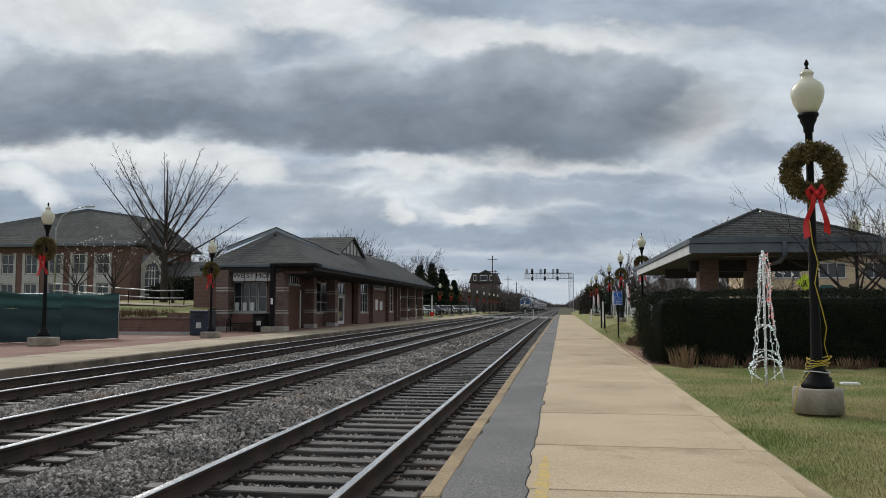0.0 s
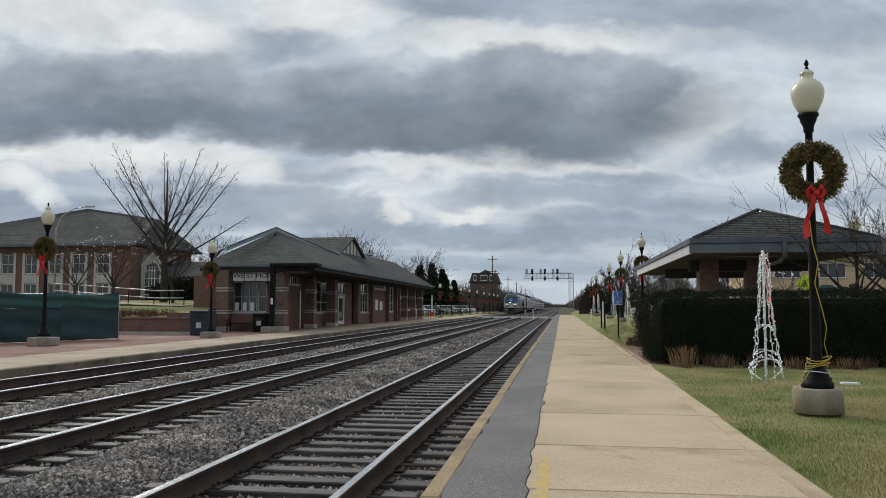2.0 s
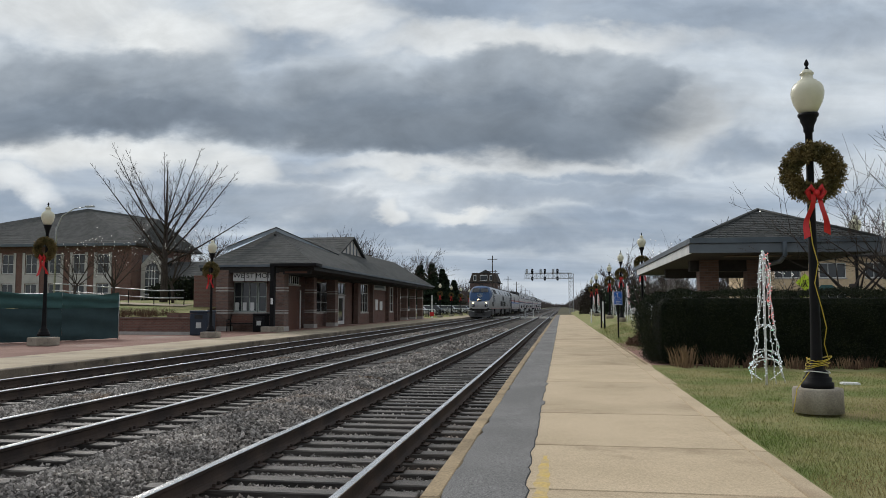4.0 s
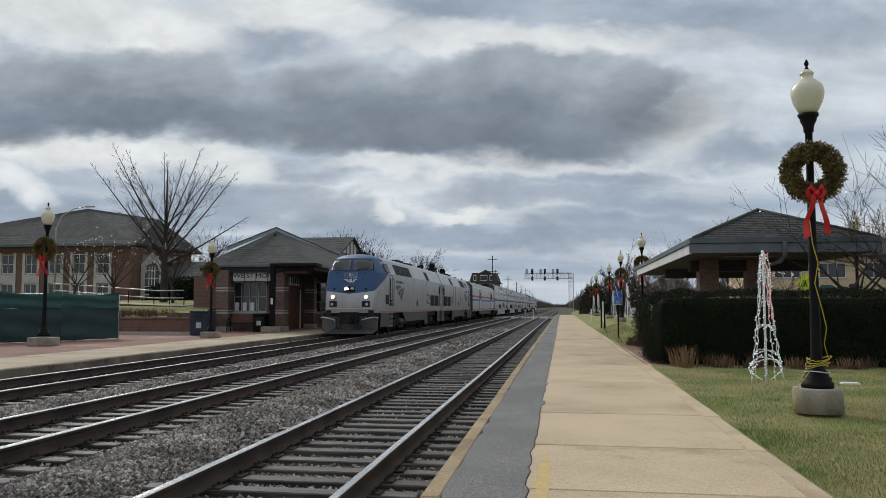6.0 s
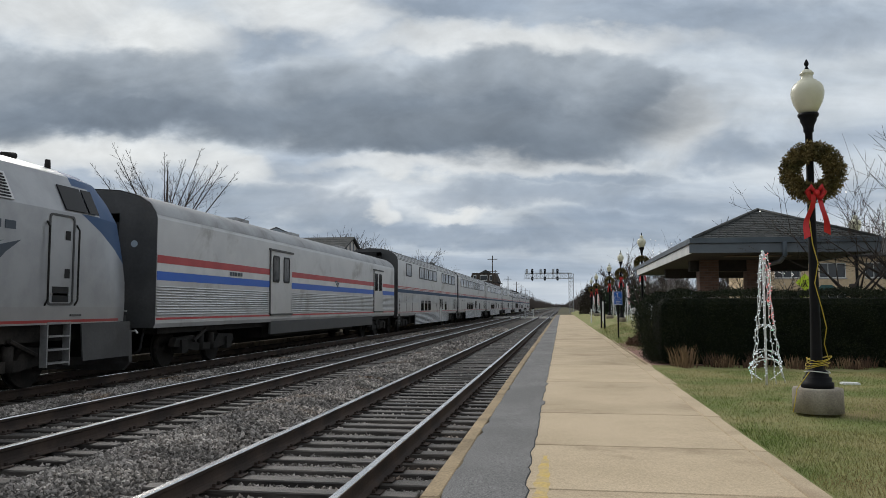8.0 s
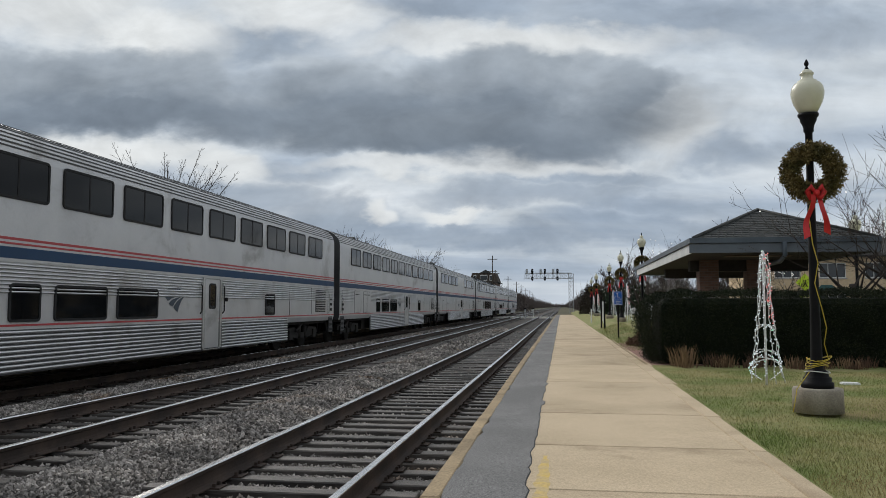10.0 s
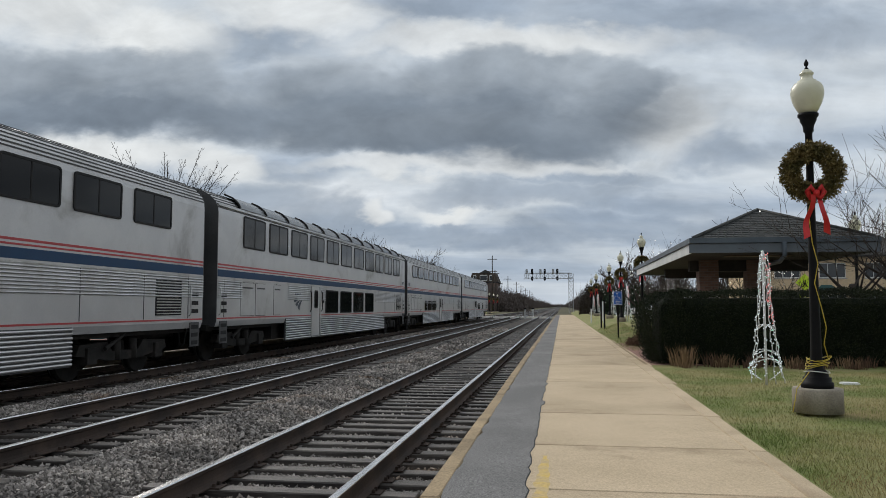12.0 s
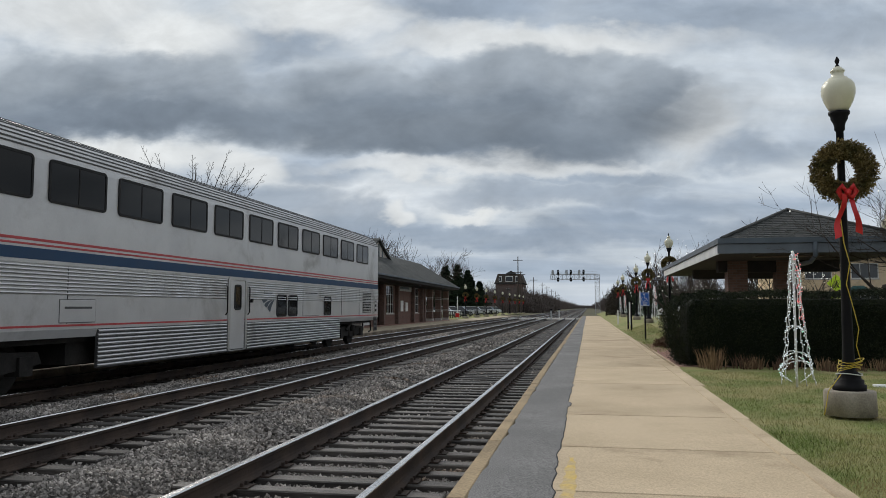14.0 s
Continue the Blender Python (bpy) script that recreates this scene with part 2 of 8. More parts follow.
M.update({
    # stained kerb, with the shadow on its track face put into the colour
    "kerb": surf("shaded_stained_kerb", (0.22, 0.18, 0.135), (0.13, 0.108, 0.085), 0.9, 0.85, 0.4, fine=30, grain=0.5, stain=(0.07, 0.06, 0.05), stain_scale=1.2, vary=0.2),
    # grey base colour paints the sky reflected in the glass
    "windscreen": glassy("sky_grey_windscreen", (0.15, 0.15, 0.15), 0.08, shine=0.6),
    "white_crossing": surf("pale_crossing_panel", (0.62, 0.60, 0.56), (0.5, 0.48, 0.44), 1.0, 0.8, 0.1),
    "brick": bricky("brown_brick", (0.11, 0.066, 0.052), (0.17, 0.10, 0.078), (0.13, 0.11, 0.1)),
    "brick_red": bricky("red_brown_brick", (0.13, 0.06, 0.046), (0.17, 0.08, 0.06), (0.15, 0.12, 0.1)),
    "brick_tan": bricky("tan_brick", (0.58, 0.43, 0.26), (0.66, 0.50, 0.31), (0.5, 0.42, 0.32)),
    "limestone": surf("limestone_band", (0.42, 0.40, 0.37), (0.34, 0.32, 0.3), 3, 0.8, 0.2, fine=40),
    "shingle": surf("grey_shingles", (0.05, 0.053, 0.052), (0.085, 0.087, 0.085), 2.0, 0.9, 0.5, fine=14, grain=0.45, stain=(0.042, 0.045, 0.042), stain_scale=0.4, vary=0.05),
    "fascia": surf("blue_grey_fascia", (0.095, 0.115, 0.135), (0.075, 0.092, 0.108), 1.5, 0.6, 0.05, grain=0.1),
    "fascia_light": surf("grey_metal_fascia", (0.13, 0.15, 0.17), (0.11, 0.125, 0.14), 1.5, 0.6, 0.05, grain=0.1),
    "fascia_white": surf("white_soffit_trim", (0.60, 0.61, 0.60), (0.52, 0.53, 0.53), 1.5, 0.6, 0.05, grain=0.1),
    # tone lowered so that shade under the eaves is part of the colour
    "soffit": surf("shade_dark_soffit", (0.028, 0.028, 0.028), (0.042, 0.040, 0.038), 2, 0.8, 0.1),
    "black_iron": surf("black_painted_iron", (0.006, 0.006, 0.007), (0.010, 0.010, 0.011), 6, 0.65, 0.1, metal=0.2),
    "globe": surf("milky_lamp_globe", (0.66, 0.64, 0.50), (0.58, 0.56, 0.42), 3, 0.3, 0.0, grain=0.04),
    "lamp_base": surf("lamp_concrete_base", (0.34, 0.305, 0.25), (0.25, 0.22, 0.18), 4, 0.9, 0.5, fine=50, grain=0.4, stain=(0.11, 0.1, 0.08), stain_scale=2),
    "wreath": surf("dry_evergreen", (0.075, 0.068, 0.026), (0.20, 0.15, 0.062), 6, 0.85, 0.0, fine=30, island=0.5),
    "ribbon": surf("red_ribbon", (0.55, 0.022, 0.022), (0.42, 0.015, 0.018), 5, 0.5, 0.05),
    "yellow_cord": surf("yellow_cord", (0.50, 0.38, 0.03), (0.44, 0.33, 0.025), 8, 0.5, 0.0),
    "white_cord": surf("white_cable", (0.6, 0.6, 0.58), (0.5, 0.5, 0.48), 8, 0.5, 0.0),
    "bulb": glow("string_light_bulb", (1.0, 0.97, 0.9), 0.8),
    "bulb_cool": glow("cool_led_bulb", (0.85, 0.93, 1.0), 0.45),
    "bulb_red": glow("red_led_bulb", (1.0, 0.25, 0.25), 0.8),
    "bulb_green": glow("green_led_bulb", (0.55, 0.95, 0.75), 0.4),
    # near-black tone paints the shade deep between the leaves
    "hedge_core": surf("hedge_inner_shade", (0.006, 0.009, 0.005), (0.012, 0.016, 0.008), 5, 0.95, 0.5),
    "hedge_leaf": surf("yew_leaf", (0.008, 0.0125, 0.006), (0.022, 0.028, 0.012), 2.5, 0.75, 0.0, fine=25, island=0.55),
    "dry_grass": surf("dry_ornamental_grass", (0.25, 0.17, 0.095), (0.16, 0.095, 0.06), 3, 0.85, 0.0, island=0.45),
    "shrub": surf("brown_winter_shrub", (0.09, 0.055, 0.038), (0.14, 0.085, 0.055), 3, 0.9, 0.0, island=0.4),
    "bark": surf("grey_bark", (0.035, 0.029, 0.025), (0.07, 0.058, 0.05), 5, 0.9, 0.5, fine=25, stretch=(3, 3, 0.6)),
    "twig": surf("dark_twigs", (0.035, 0.027, 0.023), (0.065, 0.048, 0.04), 5, 0.9, 0.0),
    "far_wood": surf("bare_far_woods", (0.085, 0.07, 0.062), (0.13, 0.11, 0.10), 0.4, 0.95, 0.0, island=0.3),
    "conifer": surf("dark_conifer", (0.012, 0.022, 0.014), (0.03, 0.045, 0.024), 1, 0.9, 0.0, island=0.5),
    "screen_green": surf("green_windscreen_cloth", (0.034, 0.078, 0.076), (0.044, 0.096, 0.092), 1.2, 0.75, 0.25, fine=12, grain=0.15),
    "screen_dark": surf("dark_green_windscreen", (0.028, 0.050, 0.054), (0.036, 0.062, 0.066), 1.2, 0.75, 0.25, fine=12, grain=0.15),
    "galv": surf("galvanised_pipe", (0.42, 0.43, 0.43), (0.34, 0.35, 0.35), 4, 0.45, 0.05, metal=0.7),
    "blue_bin": surf("blue_plastic_bin", (0.008, 0.016, 0.03), (0.010, 0.02, 0.038), 4, 0.5, 0.1),
    "sign_blue": surf("blue_sign", (0.012, 0.10, 0.42), (0.014, 0.11, 0.45), 3, 0.5, 0.0, grain=0.05),
    "sign_white": surf("white_sign", (0.72, 0.72, 0.71), (0.66, 0.66, 0.65), 3, 0.5, 0.0, grain=0.05),
    "sign_grey": surf("pale_grey_sign", (0.44, 0.45, 0.44), (0.38, 0.39, 0.38), 2, 0.6, 0.0, grain=0.08),
    "sign_yellow": surf("yellow_green_sign", (0.55, 0.72, 0.03), (0.5, 0.66, 0.03), 3, 0.5, 0.0, grain=0.05),
    "frame_paint": surf("pale_green_window_frame", (0.34, 0.38, 0.35), (0.29, 0.33, 0.3), 2, 0.6, 0.0),
    "frame_white": surf("white_window_frame", (0.62, 0.62, 0.6), (0.55, 0.55, 0.53), 2, 0.6, 0.0),
    "panel_white": surf("white_wall_panel", (0.48, 0.46, 0.43), (0.40, 0.385, 0.36), 1, 0.8, 0.1),
    "pane": glassy("window_glass", (0.03, 0.035, 0.038), 0.06),
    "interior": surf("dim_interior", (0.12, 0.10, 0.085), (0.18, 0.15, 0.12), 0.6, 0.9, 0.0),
    "wood_door": surf("dark_red_wood_door", (0.10, 0.045, 0.03), (0.14, 0.06, 0.04), 2, 0.6, 0.1, stretch=(6, 6, 0.6)),
    "pole_wood": surf("creosote_pole", (0.05, 0.042, 0.036), (0.08, 0.066, 0.055), 3, 0.9, 0.2),
    "car_white": surf("white_car_paint", (0.66, 0.67, 0.68), (0.62, 0.63, 0.64), 1, 0.25, 0.0, grain=0.03),
    "car_grey": surf("grey_car_paint", (0.16, 0.17, 0.19), (0.14, 0.15, 0.17), 1, 0.25, 0.0, metal=0.4, grain=0.03),
    "car_red": surf("dark_red_car_paint", (0.2, 0.03, 0.03), (0.17, 0.025, 0.025), 1, 0.25, 0.0, grain=0.03),
    "signal_alu": surf("signal_aluminium", (0.42, 0.43, 0.44), (0.34, 0.35, 0.36), 2, 0.5, 0.0, metal=0.5),
})



M["barge"] = surf("blue_grey_barge_paint", (0.27, 0.31, 0.35), (0.23, 0.27, 0.30), 1.5, 0.6, 0.05, grain=0.1)
M["dark_shrub"] = surf("dark_brown_shrub", (0.026, 0.022, 0.018), (0.05, 0.042, 0.032), 1.5, 0.9, 0.0, island=0.4)
M["roof_glass"] = surf("roof_glazing", (0.10, 0.105, 0.11), (0.15, 0.155, 0.16), 1.0, 0.2, 0.0, grain=0.1)


# ---- mesh tools ----
def box(bm, x0, x1, y0, y1, z0, z1):
    v = [bm.verts.new(p) for p in ((x0, y0, z0), (x1, y0, z0), (x1, y1, z0), (x0, y1, z0), (x0, y0, z1), (x1, y0, z1), (x1, y1, z1), (x0, y1, z1))]
    for f in ((3, 2, 1, 0), (4, 5, 6, 7), (0, 1, 5, 4), (1, 2, 6, 5), (2, 3, 7, 6), (3, 0, 4, 7)):
        bm.faces.new([v[k] for k in f])
    return bm


def soft_box(x0, x1, y0, y1, z0, z1, r=0.02, seg=1):
    bm = box(bmesh.new(), x0, x1, y0, y1, z0, z1)
    bmesh.ops.bevel(bm, geom=bm.edges[:], offset=r, segments=seg, affect="EDGES", profile=0.6)
    return bm


def tube(bm, p, q, r0, r1=None, n=8, cap=True):
    """A tapered round bar from p to q."""
    p, q = Vector(p), Vector(q)
    r1 = r0 if r1 is None else r1
    d = (q - p).normalized()
    side = d.orthogonal().normalized()
    up = d.cross(side)
    a, b = [], []
    for k in range(n):
        c, s = math.cos(2 * math.pi * k / n), math.sin(2 * math.pi * k / n)
        a.append(bm.verts.new(p + (side * c + up * s) * r0))
        b.append(bm.verts.new(q + (side * c + up * s) * r1))
    for k in range(n):
        f = bm.faces.new((a[k], a[(k + 1) % n], b[(k + 1) % n], b[k]))
        f.smooth = n > 6
    if cap:
        bm.faces.new(a[::-1])
        bm.faces.new(b)
    return bm


def bent(bm, points, r, n=6):
    """A round bar along a chain of points."""
    rings = []
    pts = [Vector(p) for p in points]
    ref = None
    for k, p in enumerate(pts):
        d = (pts[min(k + 1, len(pts) - 1)] - pts[max(k - 1, 0)]).normalized()
        if ref is None:
            ref = d.orthogonal().normalized()
        ref = (ref - d * ref.dot(d)).normalized()
        up = d.cross(ref)
        rr = r[k] if isinstance(r, (list, tuple)) else r
        rings.append([bm.verts.new(p + (ref * math.cos(2 * math.pi * j / n) + up * math.sin(2 * math.pi * j / n)) * rr) for j in range(n)])
    for a, b in zip(rings, rings[1:]):
        for j in range(n):
            bm.faces.new((a[j], a[(j + 1) % n], b[(j + 1) % n], b[j])).smooth = True
    bm.faces.new(rings[0][::-1])
    bm.faces.new(rings[-1])
    return bm


def lathe(profile, n=20, centre=(0, 0)):
    """A turned body; profile rows are (radius, z) from bottom to top."""
    bm = bmesh.new()
    rings = [[bm.verts.new((centre[0] + r * math.cos(2 * math.pi * k / n), centre[1] + r * math.sin(2 * math.pi * k / n), z)) for k in range(n)] for r, z in profile]
    for a, b in zip(rings, rings[1:]):
        for k in range(n):
            bm.faces.new((a[k], a[(k + 1) % n], b[(k + 1) % n], b[k])).smooth = True
    bm.faces.new(rings[0][::-1])
    bm.faces.new(rings[-1])
    return bm


def lathe_y(r_out, r_in, x, z, y0, y1, n=18):
    """A flat ring facing along y."""
    bm = bmesh.new()
    loops = [[bm.verts.new((x + r * math.cos(2 * math.pi * k / n), y, z + r * math.sin(2 * math.pi * k / n))) for k in range(n)] for r, y in ((r_out, y1), (r_out, y0), (r_in, y0), (r_in, y1))]
    for a, b in zip(loops, loops[1:]):
        for k in range(n):
            bm.faces.new((a[k], a[(k + 1) % n], b[(k + 1) % n], b[k])).smooth = True
    bmesh.ops.recalc_face_normals(bm, faces=bm.faces[:])
    return bm


def along_y(outline, y0, y1):
    """A closed outline of (x, z), drawn out along y, with end caps."""
    bm = bmesh.new()
    a = [bm.verts.new((x, y0, z)) for x, z in outline]
    b = [bm.verts.new((x, y1, z)) for x, z in outline]
    for k in range(len(a)):
        j = (k + 1) % len(a)
        bm.faces.new((a[k], b[k], b[j], a[j]))
    bm.faces.new(a)
    bm.faces.new(b[::-1])
    bmesh.ops.recalc_face_normals(bm, faces=bm.faces[:])
    return bm


def along_x(outline, x0, x1):
    """A closed outline of (y, z), drawn out along x, with end caps."""
    bm = bmesh.new()
    a = [bm.verts.new((x0, y, z)) for y, z in outline]
    b = [bm.verts.new((x1, y, z)) for y, z in outline]
    for k in range(len(a)):
        j = (k + 1) % len(a)
        bm.faces.new((a[k], b[k], b[j], a[j]))
    bm.faces.new(a)
    bm.faces.new(b[::-1])
    bmesh.ops.recalc_face_normals(bm, faces=bm.faces[:])
    return bm


def sheet(bm, points):
    bm.faces.new([bm.verts.new(p) for p in points])
    return bm


def slab(bm, points, thick):
    """A flat polygon given a thickness, towards its back."""
    p = [Vector(q) for q in points]
    away = (p[1] - p[0]).cross(p[2] - p[0]).normalized() * -thick
    a, b = [bm.verts.new(q) for q in p], [bm.verts.new(q + away) for q in p]
    bm.faces.new(a)
    bm.faces.new(b[::-1])
    for k in range(len(p)):
        j = (k + 1) % len(p)
        bm.faces.new((a[k], b[k], b[j], a[j]))
    return bm


def rounded(y0, y1, z0, z1, r, seg=4):
    """The corner points of a rounded rectangle in the y-z plane."""
    pts = []
    for cy, cz, a0 in ((y1 - r, z1 - r, 0), (y0 + r, z1 - r, 90), (y0 + r, z0 + r, 180), (y1 - r, z0 + r, 270)):
        for k in range(seg + 1):
            a = radians(a0 + 90 * k / seg)
            pts.append((cy + r * math.cos(a), cz + r * math.sin(a)))
    return pts


def ring_x(outer, inner, x0, x1):
    """A flat frame between two outlines of (y, z), from x0 to x1."""
    bm = bmesh.new()
    n = len(outer)
    loops = [[bm.verts.new((x, y, z)) for y, z in pts] for x, pts in ((x0, outer), (x1, outer), (x1, inner), (x0, inner))]
    for a, b in zip(loops, loops[1:] + loops[:1]):
        for k in range(n):
            bm.faces.new((a[k], a[(k + 1) % n], b[(k + 1) % n], b[k]))
    bmesh.ops.recalc_face_normals(bm, faces=bm.faces[:])
    return bm


def mesh_of(name, bm, material):
    me = bpy.data.meshes.new(name)
    bm.to_mesh(me)
    bm.free()
    if material:
        me.materials.append(material)
    return me


def part(name, bm, material, parent, label=""):
    ob = new(name, mesh_of(name, bm, material))
    ob.parent = parent
    if label:
        ob["label"] = label
    return ob


def piece(name, me, parent, at, turn=0.0, scale=(1, 1, 1)):
    ob = new(name, me)
    ob.parent = parent
    ob.location, ob.rotation_euler, ob.scale = at, (0, 0, turn), scale
    return ob


def thing(name, label, category, at=(0, 0, 0), group="", kind="", turn=0.0):
    ob = new(name)
    ob.location, ob.rotation_euler = at, (0, 0, turn)
    ob.empty_display_size = 0.2
    return tagged(ob, label, category, group, kind)


def solid(name, bm, material, label, category, group="", kind=""):
    return tagged(new(name, mesh_of(name, bm, material)), label, category, group, kind)


def raw(name, verts, faces, material):
    me = bpy.data.meshes.new(name)
    me.from_pydata(verts, [], faces)
    me.materials.append(material)
    return new(name, me)


def letters(name, text, size, material, parent, matrix, depth=0.004, label=""):
    """Raised writing as a mesh, from the built-in font."""
    curve = bpy.data.curves.new(name, "FONT")
    curve.body, curve.size, curve.extrude, curve.align_x, curve.align_y = text, size, depth, "CENTER", "CENTER"
    tmp = bpy.data.objects.new(name + "_curve", curve)
    scene.collection.objects.link(tmp)
    me = bpy.data.meshes.new_from_object(tmp.evaluated_get(bpy.context.evaluated_depsgraph_get()))
    bpy.data.objects.remove(tmp)
    bpy.data.curves.remove(curve)
    me.materials.clear()
    me.materials.append(material)
    ob = new(name, me)
    ob.parent = parent
    ob.matrix_basis = matrix
    if label:
        ob["label"] = label
    return ob


# ---- clouds: a wide backdrop of sky that drifts ----
def cloud_material():
    m = bpy.data.materials.new("cloud_sky")
    m.use_nodes = True
    n = Nodes(m.node_tree)
    at = n.add("ShaderNodeSeparateXYZ", Vector=n.add("ShaderNodeTexCoord").outputs["Object"])
    # tangents of the bearing and of the height above the horizon
    u = n.math("DIVIDE", at.outputs[0], at.outputs[1])
    v = n.math("DIVIDE", at.outputs[2], at.outputs[1])
    # the sheet seen in perspective: finer and flatter towards the horizon
    far = n.math("DIVIDE", 1.0, n.math("ADD", v, 0.16))
    over = n.add("ShaderNodeCombineXYZ", X=n.math("MULTIPLY", u, n.math("MULTIPLY", far, 0.55)), Y=n.math("MULTIPLY", far, 1.5)).outputs[0]
    plain = n.add("ShaderNodeCombineXYZ", X=u, Y=n.math("MULTIPLY", v, 1.8)).outputs[0]
    puff = n.noise(plain, 5.0, 7.0, 0.5, 0.2)
    puff_2 = n.noise(plain, 17.0, 6.0, 0.55, 0.2)
    streak = n.noise(over, 1.1, 7.0, 0.5, 0.3)
    wob_u = n.math("ADD", u, n.math("ADD", n.math("MULTIPLY", n.math("SUBTRACT", puff, 0.5), 0.16), n.math("MULTIPLY", n.math("SUBTRACT", puff_2, 0.5), 0.05)))
    wob_v = n.math("ADD", v, n.math("ADD", n.math("MULTIPLY", n.math("SUBTRACT", n.noise(plain, 6.5, 7.0, 0.5), 0.5), 0.085), n.math("MULTIPLY", n.math("SUBTRACT", puff_2, 0.5), 0.035)))

    def lump(cu, cv, ru, rv, soft=0.6):
        """1 inside a soft ragged oval, 0 outside."""
        du = n.math("DIVIDE", n.math("SUBTRACT", wob_u, cu), ru)
        dv = n.math("DIVIDE", n.math("SUBTRACT", wob_v, cv), rv)
        r = n.math("ADD", n.math("MULTIPLY", du, du), n.math("MULTIPLY", dv, dv))
        return n.math("SUBTRACT", 1.0, n.smooth(r, 1.0 - soft, 1.0 + soft))

    def joined(values):
        total = values[0]
        for value in values[1:]:
            total = n.math("MAXIMUM", total, value)
        return total

    heavy = joined([lump(0.12, 0.252, 0.235, 0.066, 0.6), lump(0.10, 0.290, 0.14, 0.045, 0.5), lump(0.235, 0.285, 0.10, 0.052, 0.5), lump(-0.10, 0.262, 0.15, 0.056, 0.6), lump(-0.03, 0.225, 0.16, 0.030, 0.7),
                    lump(-0.50, 0.275, 0.13, 0.052, 0.6), lump(-0.40, 0.300, 0.10, 0.034, 0.6), lump(-0.30, 0.285, 0.09, 0.048, 0.6), lump(-0.24, 0.252, 0.12, 0.038, 0.8), lump(-0.56, 0.235, 0.10, 0.034, 0.7), lump(-0.42, 0.248, 0.16, 0.028, 0.8)])
    middle = joined([lump(-0.17, 0.172, 0.055, 0.020, 0.9), lump(-0.12, 0.112, 0.085, 0.026, 0.8), lump(-0.20, 0.130, 0.09, 0.028, 0.9), lump(0.15, 0.142, 0.16, 0.018, 0.9), lump(-0.31, 0.130, 0.09, 0.03, 0.9), lump(0.42, 0.375, 0.24, 0.04, 0.9),
                     lump(0.06, 0.090, 0.16, 0.015, 0.9), lump(0.27, 0.10, 0.14, 0.020, 0.9), lump(-0.5, 0.12, 0.12, 0.026, 0.9), lump(0.40, 0.20, 0.08, 0.025, 0.9), lump(0.03, 0.395, 0.10, 0.02, 0.9), lump(-0.21, 0.345, 0.07, 0.020, 0.9),
                     lump(0.21, 0.165, 0.10, 0.012, 0.9)])
    bright = joined([lump(-0.50, 0.39, 0.16, 0.05, 1.0), lump(-0.36, 0.355, 0.10, 0.035, 1.0), lump(-0.062, 0.118, 0.018, 0.014, 0.9), lump(0.035, 0.117, 0.035, 0.010, 0.9), lump(-0.15, 0.385, 0.10, 0.035, 1.0),
                     lump(-0.42, 0.197, 0.16, 0.020, 1.0), lump(0.05, 0.182, 0.20, 0.014, 1.0), lump(-0.53, 0.16, 0.04, 0.02, 1.0), lump(0.13, 0.350, 0.22, 0.022, 1.0), lump(-0.27, 0.180, 0.05, 0.02, 1.0), lump(0.32, 0.235, 0.05, 0.04, 1.0)])
    base = n.ramp(streak, [(0.25, (0.76, 0.80, 0.83)), (0.46, (0.55, 0.61, 0.67)), (0.58, (0.41, 0.48, 0.57)), (0.72, (0.31, 0.385, 0.48))])
    col = n.mix(n.math("MULTIPLY", middle, 0.66), base, (0.25, 0.315, 0.405))
    col = n.mix(n.math("MULTIPLY", bright, 0.62), col, (0.86, 0.87, 0.85))
    # the heavy clouds are darkest low down, paler where their tops catch the light
    curl = n.math("ADD", n.math("MULTIPLY", n.noise(plain, 7.5, 6.0, 0.5, 0.3), 0.55), n.math("MULTIPLY", n.smooth(wob_v, 0.20, 0.33), 0.55))
    inner = n.ramp(curl, [(0.24, (0.145, 0.180, 0.225)), (0.52, (0.195, 0.236, 0.288)), (0.85, (0.36, 0.41, 0.465))])
    col = n.mix(n.math("MULTIPLY", heavy, 0.92), col, inner)
    # soft light and dark within all of it
    grain = n.math("ADD", 0.58, n.math("ADD", n.math("MULTIPLY", n.noise(plain, 8.0, 8.0, 0.6, 0.5), 0.66), n.math("MULTIPLY", n.noise(plain, 26.0, 6.0, 0.55, 0.3), 0.20)))
    col = n.mix(1.0, col, n.add("ShaderNodeCombineColor", Red=grain, Green=grain, Blue=grain).outputs[0], "MULTIPLY")
    # pale air low over the horizon
    haze = n.math("SUBTRACT", 1.0, n.smooth(v, 0.0, 0.06))
    col = n.mix(n.math("MULTIPLY", haze, 0.7), col, (0.56, 0.62, 0.69))
    shade = n.add("ShaderNodeEmission", Color=col, Strength=1.0)
    n.tree.links.new(shade.outputs[0], n.add("ShaderNodeOutputMaterial").inputs[0])
    return m


def make_clouds():
    """A curved screen of sky 2.6 km off, from below the horizon up past the view."""
    R, verts, faces = 2600.0, [], []
    cols, rows = 48, 12
    for j in range(rows + 1):
        for k in range(cols + 1):
            a, e = radians(-43 + 86 * k / cols), radians(-2 + 28 * j / rows)
            verts.append((R * math.cos(e) * math.sin(a), R * math.cos(e) * math.cos(a), R * math.sin(e)))
    for j in range(rows):
        for k in range(cols):
            p = j * (cols + 1) + k
            faces.append((p, p + 1, p + cols + 2, p + cols + 1))
    ob = raw("backdrop", verts, faces, cloud_material())
    return tagged(ob, "heavy grey broken clouds drifting over pale sky", "clouds", kind="structure")


clouds = make_clouds()

# ---- ground and tracks ----
TRACK_X = (-2.53, -6.62, -10.55)
GAUGE = 0.753            # half the distance between rail centres


